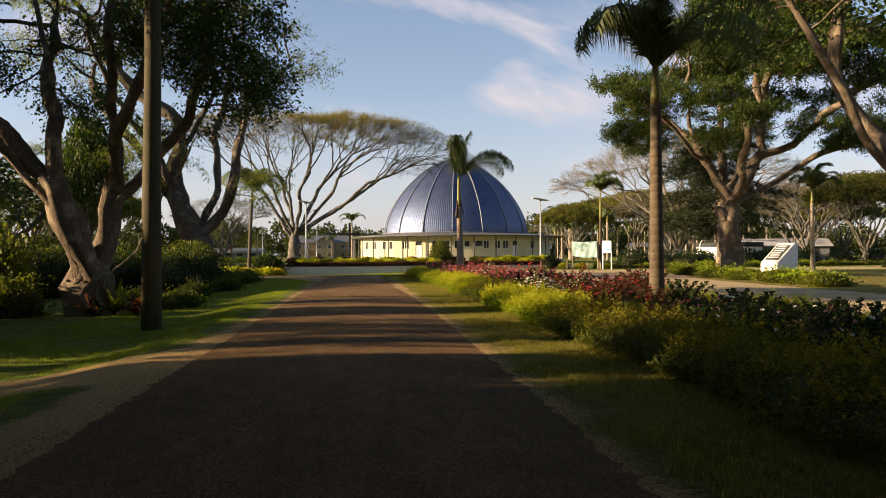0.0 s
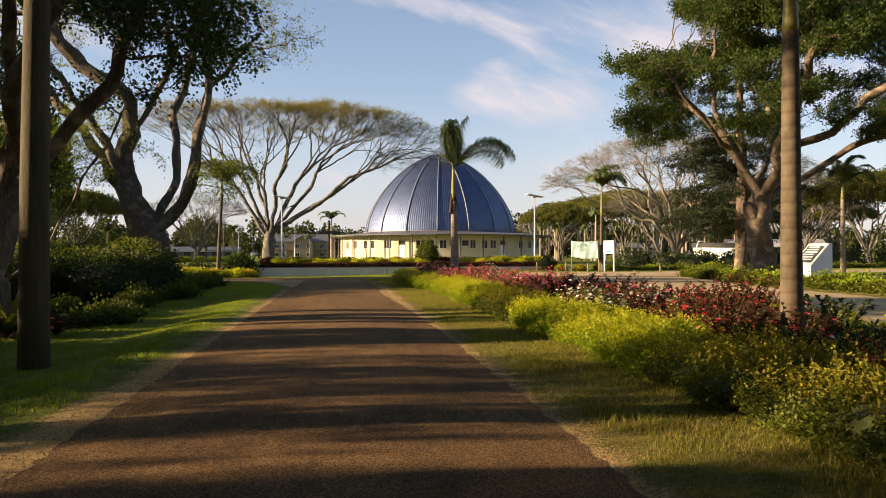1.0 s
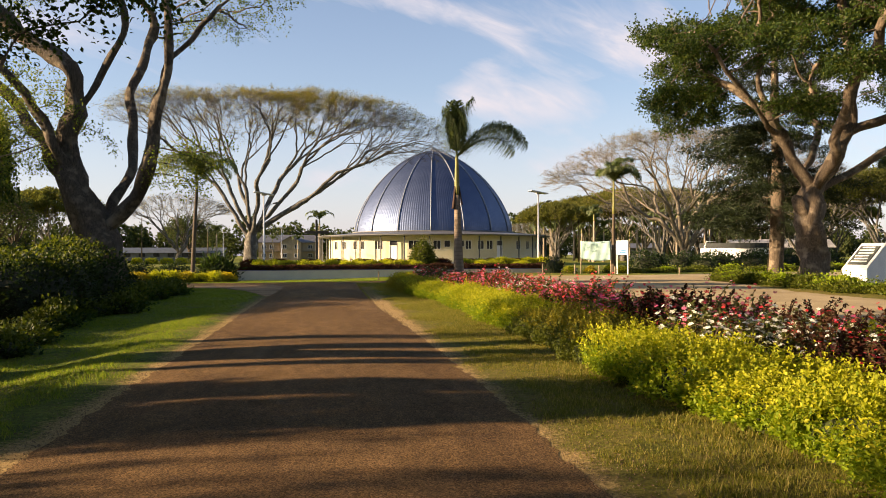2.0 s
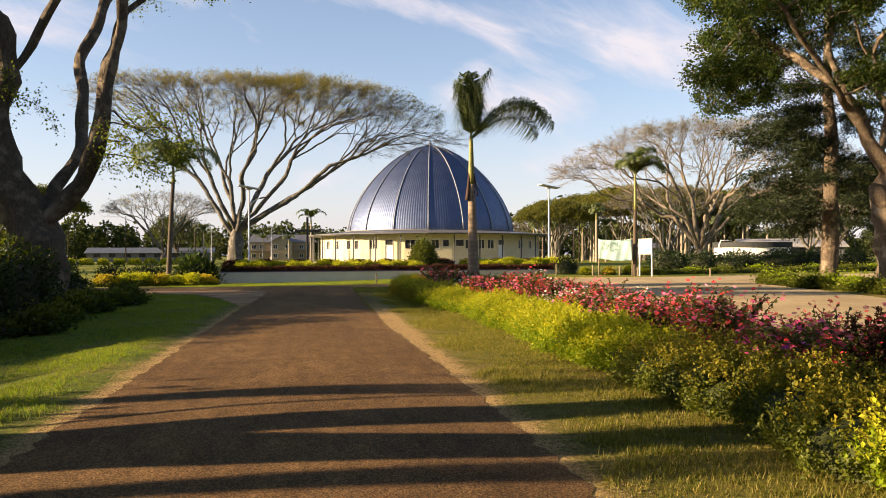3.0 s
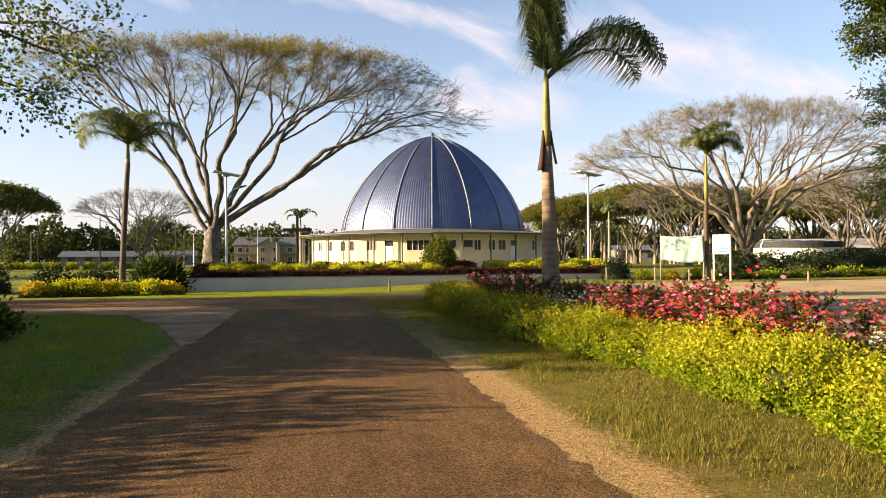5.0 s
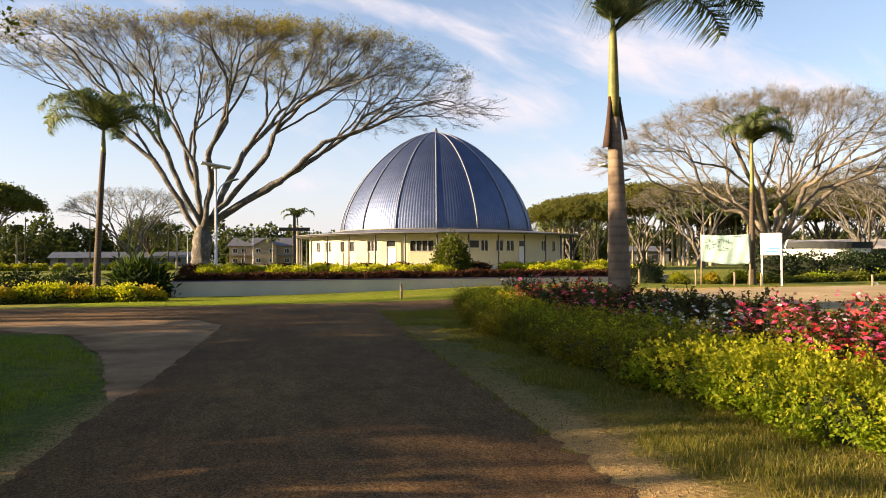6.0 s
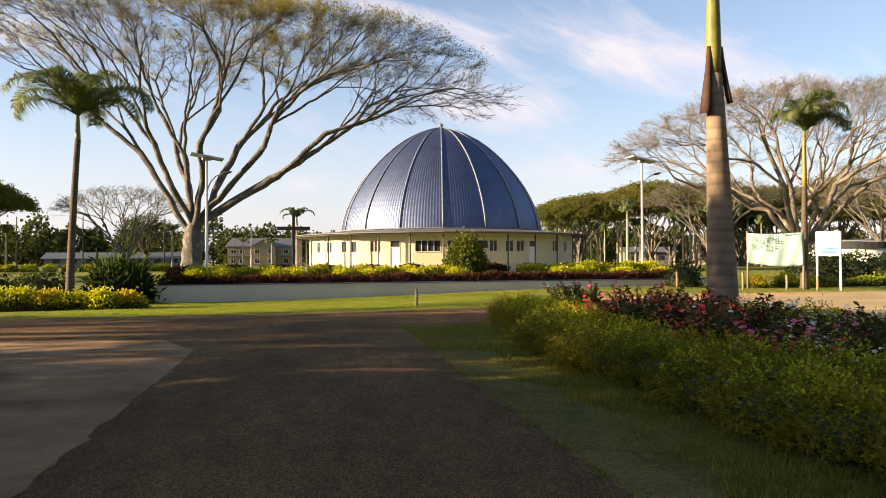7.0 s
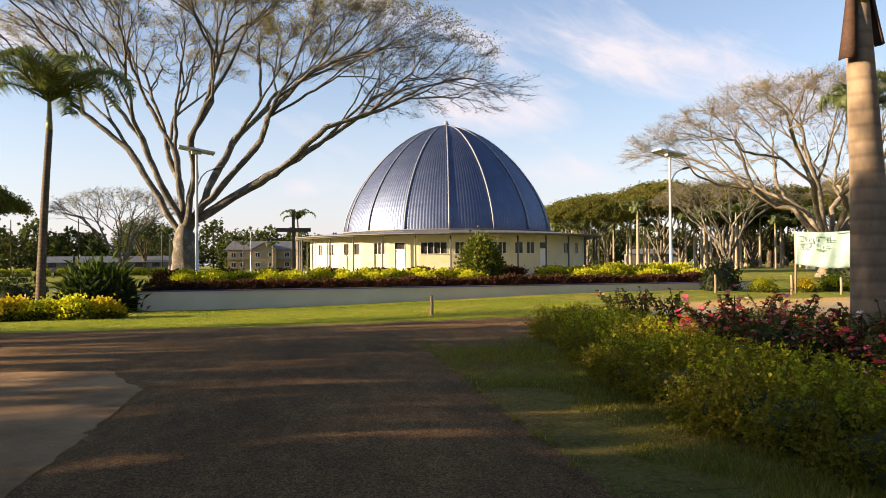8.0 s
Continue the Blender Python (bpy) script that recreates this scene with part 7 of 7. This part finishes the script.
    for x, y, s in ((24.5, 71, 1.3), (28.5, 74, 1.2), (32.5, 75, 1.25), (38, 80, 1.3), (41, 82, 1.3), (44, 84, 1.35), (47, 82, 1.3), (50, 80, 1.3), (53, 78, 1.3), (30, 73, 1.1), (56, 76, 1.3), (46, 62, 1.1), (50, 63, 1.1), (54, 64, 1.2), (58, 66, 1.2), (43, 61, 1.1)):
        make_bush("round_bush", ball[int(x) % 2], (x, y, 0), "dark green ball-clipped bush beyond the track", "bush", "clipped bushes", rng.uniform(0, 360), (s * 1.15, s * 1.15, s))
    make_bush("round_bush", ball[0], (16.2, 68.6, 0), "dark green ball-clipped bush beside the banner", "bush", "clipped bushes", 40, (0.68, 0.68, 0.95))
    for x, y in ((16.8, 66.5), (18.2, 66.0), (19.9, 66.6), (20.6, 66.2)):
        make_bush("mixed_plant", orange[int(x) % 3], (x, y, 0), "ragged red and yellow plant behind the banner", "plant", "banner plants", rng.uniform(0, 360), (0.7, 0.7, rng.uniform(0.65, 1.1)))
    # yellow hedges at the far edge of the lawn
    for i in range(24):
        x = -70 + i * 2.2
        make_bush("golden_bush", yel[i % 3], (x, 150 + 0.2 * x, 0), "golden bush at the far edge of the field", "bush", "far golden row", rng.uniform(0, 360), (1.7, 1.4, 1.6))


build_planting()

# ---- grass ----


def grass_patch(name, seed, count, area, label, length=0.06, mat=None):
    """Single blades scattered in the given boxes (x0, x1, y0, y1), thinner near bare earth."""
    rng = np.random.default_rng(seed)
    sizes = np.array([(a[1] - a[0]) * (a[3] - a[2]) for a in area])
    pick = rng.choice(len(area), count, p=sizes / sizes.sum())
    ar = np.array(area)[pick]
    x = rng.uniform(ar[:, 0], ar[:, 1])
    y = rng.uniform(ar[:, 2], ar[:, 3])
    # tufts
    x += 0.06 * np.sin(y * 9 + 3 * np.sin(x * 5)) + 0.05 * np.sin(y * 23 + x * 7)
    y += 0.06 * np.sin(x * 11) + 0.05 * np.sin(x * 29 + y * 5)
    keep = ~((x < -1.6) & (np.abs(y - 10.7) < 0.85 + 0.45 * np.clip(x + 4.2, 0, 2.2))) & ~((y > 38.4) & (x < -1.9) & (x > np.interp(y, [38.4, 42, 45.3, 46.6, 47], [-2.05, -3.0, -4.3, -6.2, -12.2])) & (y < 56.5))
    rag = 0.16 * np.sin(y * 1.7) + 0.13 * np.sin(y * 4.3 + 1) + rng.normal(0, 0.10, count)
    keep &= ~((x < -2.0) & (x > -2.46 - rag - 0.62 * np.clip((19 - y) * 0.07, 0, 1)) & (y < 50)) & ~((x > 1.3) & (x < 1.93 + 0.8 * rag) & (y < 46))
    x, y = x[keep], y[keep]
    n = len(x)
    z = np.array([ground_z(a, b) for a, b in zip(x, y)]) - 0.004
    az = rng.uniform(0, 2 * np.pi, n)
    ln = length * rng.uniform(0.5, 1.5, n) * (1 + 0.6 * np.sin(x * 2.3) * np.sin(y * 1.9))
    w = rng.uniform(0.004, 0.008, n) * (length / 0.06)
    bend = rng.uniform(0.2, 0.9, n) * ln
    dx, dy = np.cos(az), np.sin(az)
    a = np.stack([x - dy * w, y + dx * w, z], 1)
    b = np.stack([x + dy * w, y - dx * w, z], 1)
    c = np.stack([x + dx * bend, y + dy * bend, z + ln], 1)
    v = np.stack([a, b, c], 1).reshape(-1, 3)
    ob = new(name, np_mesh(name, v, np.arange(n * 3).reshape(n, 3), [mat or M_GRASS]))
    return tagged(ob, label, "grass", kind="stuff")


def gravel(name, seed, count, label):
    """Loose chips along both edges of the drive."""
    rng = np.random.default_rng(seed)
    y = rng.uniform(2, 47, count)
    left = rng.random(count) < 0.5
    off = np.abs(rng.normal(0, 0.26, count))
    x = np.where(left, -1.95 - off + 0.06 * rng.random(count), np.interp(y, [0, 20, 27, 32, 47], [1.6, 1.64, 1.5, 1.3, 1.28]) + off - 0.06 * rng.random(count))
    keep = ~(left & (y > 39))
    x, y = x[keep], y[keep]
    n = len(x)
    s = rng.uniform(0.004, 0.009, n)
    z = np.array([ground_z(a, b) for a, b in zip(x, y)])
    base = np.array([(1, 0, 0), (0, 1, 0), (-1, 0, 0), (0, -1, 0), (0, 0, 0.8), (0, 0, -0.5)])
    v = np.stack([x, y, z + s * 0.4], 1)[:, None] + base[None] * s[:, None, None] * rng.uniform(0.6, 1.3, (n, 6, 1))
    tri = np.array([(0, 1, 4), (1, 2, 4), (2, 3, 4), (3, 0, 4), (1, 0, 5), (2, 1, 5), (3, 2, 5), (0, 3, 5)])
    f = (np.arange(n)[:, None, None] * 6 + tri[None]).reshape(-1, 3)
    ob = new(name, np_mesh(name, v.reshape(-1, 3), f, [M_CHIP]))
    return tagged(ob, label, "gravel", kind="stuff")


M_CHIP = leaf("stone_chip", (0.13, 0.08, 0.042), (0.25, 0.17, 0.088), (0.36, 0.26, 0.15), gloss=0.9, through=0.0)
gravel("gravel", 505, 22000, "loose sandy stone chips along the drive's edges")
grass_patch("grass", 501, 300000, [(-6.5, -2.1, 4, 45.6)], "short mown grass beside the drive", 0.034)
grass_patch("grass", 502, 290000, [(1.5, 3.5, 4, 36), (1.3, 3.0, 36, 50), (1.3, 3.0, 36, 46)], "short dry grass between drive and hedge", 0.036, M_GRASS_DRY)
grass_patch("grass", 503, 80000, [(-8, 8, 57.0, 67.6), (1.3, 3.2, 46, 51)], "mown grass strip in front of the terrace", 0.04)
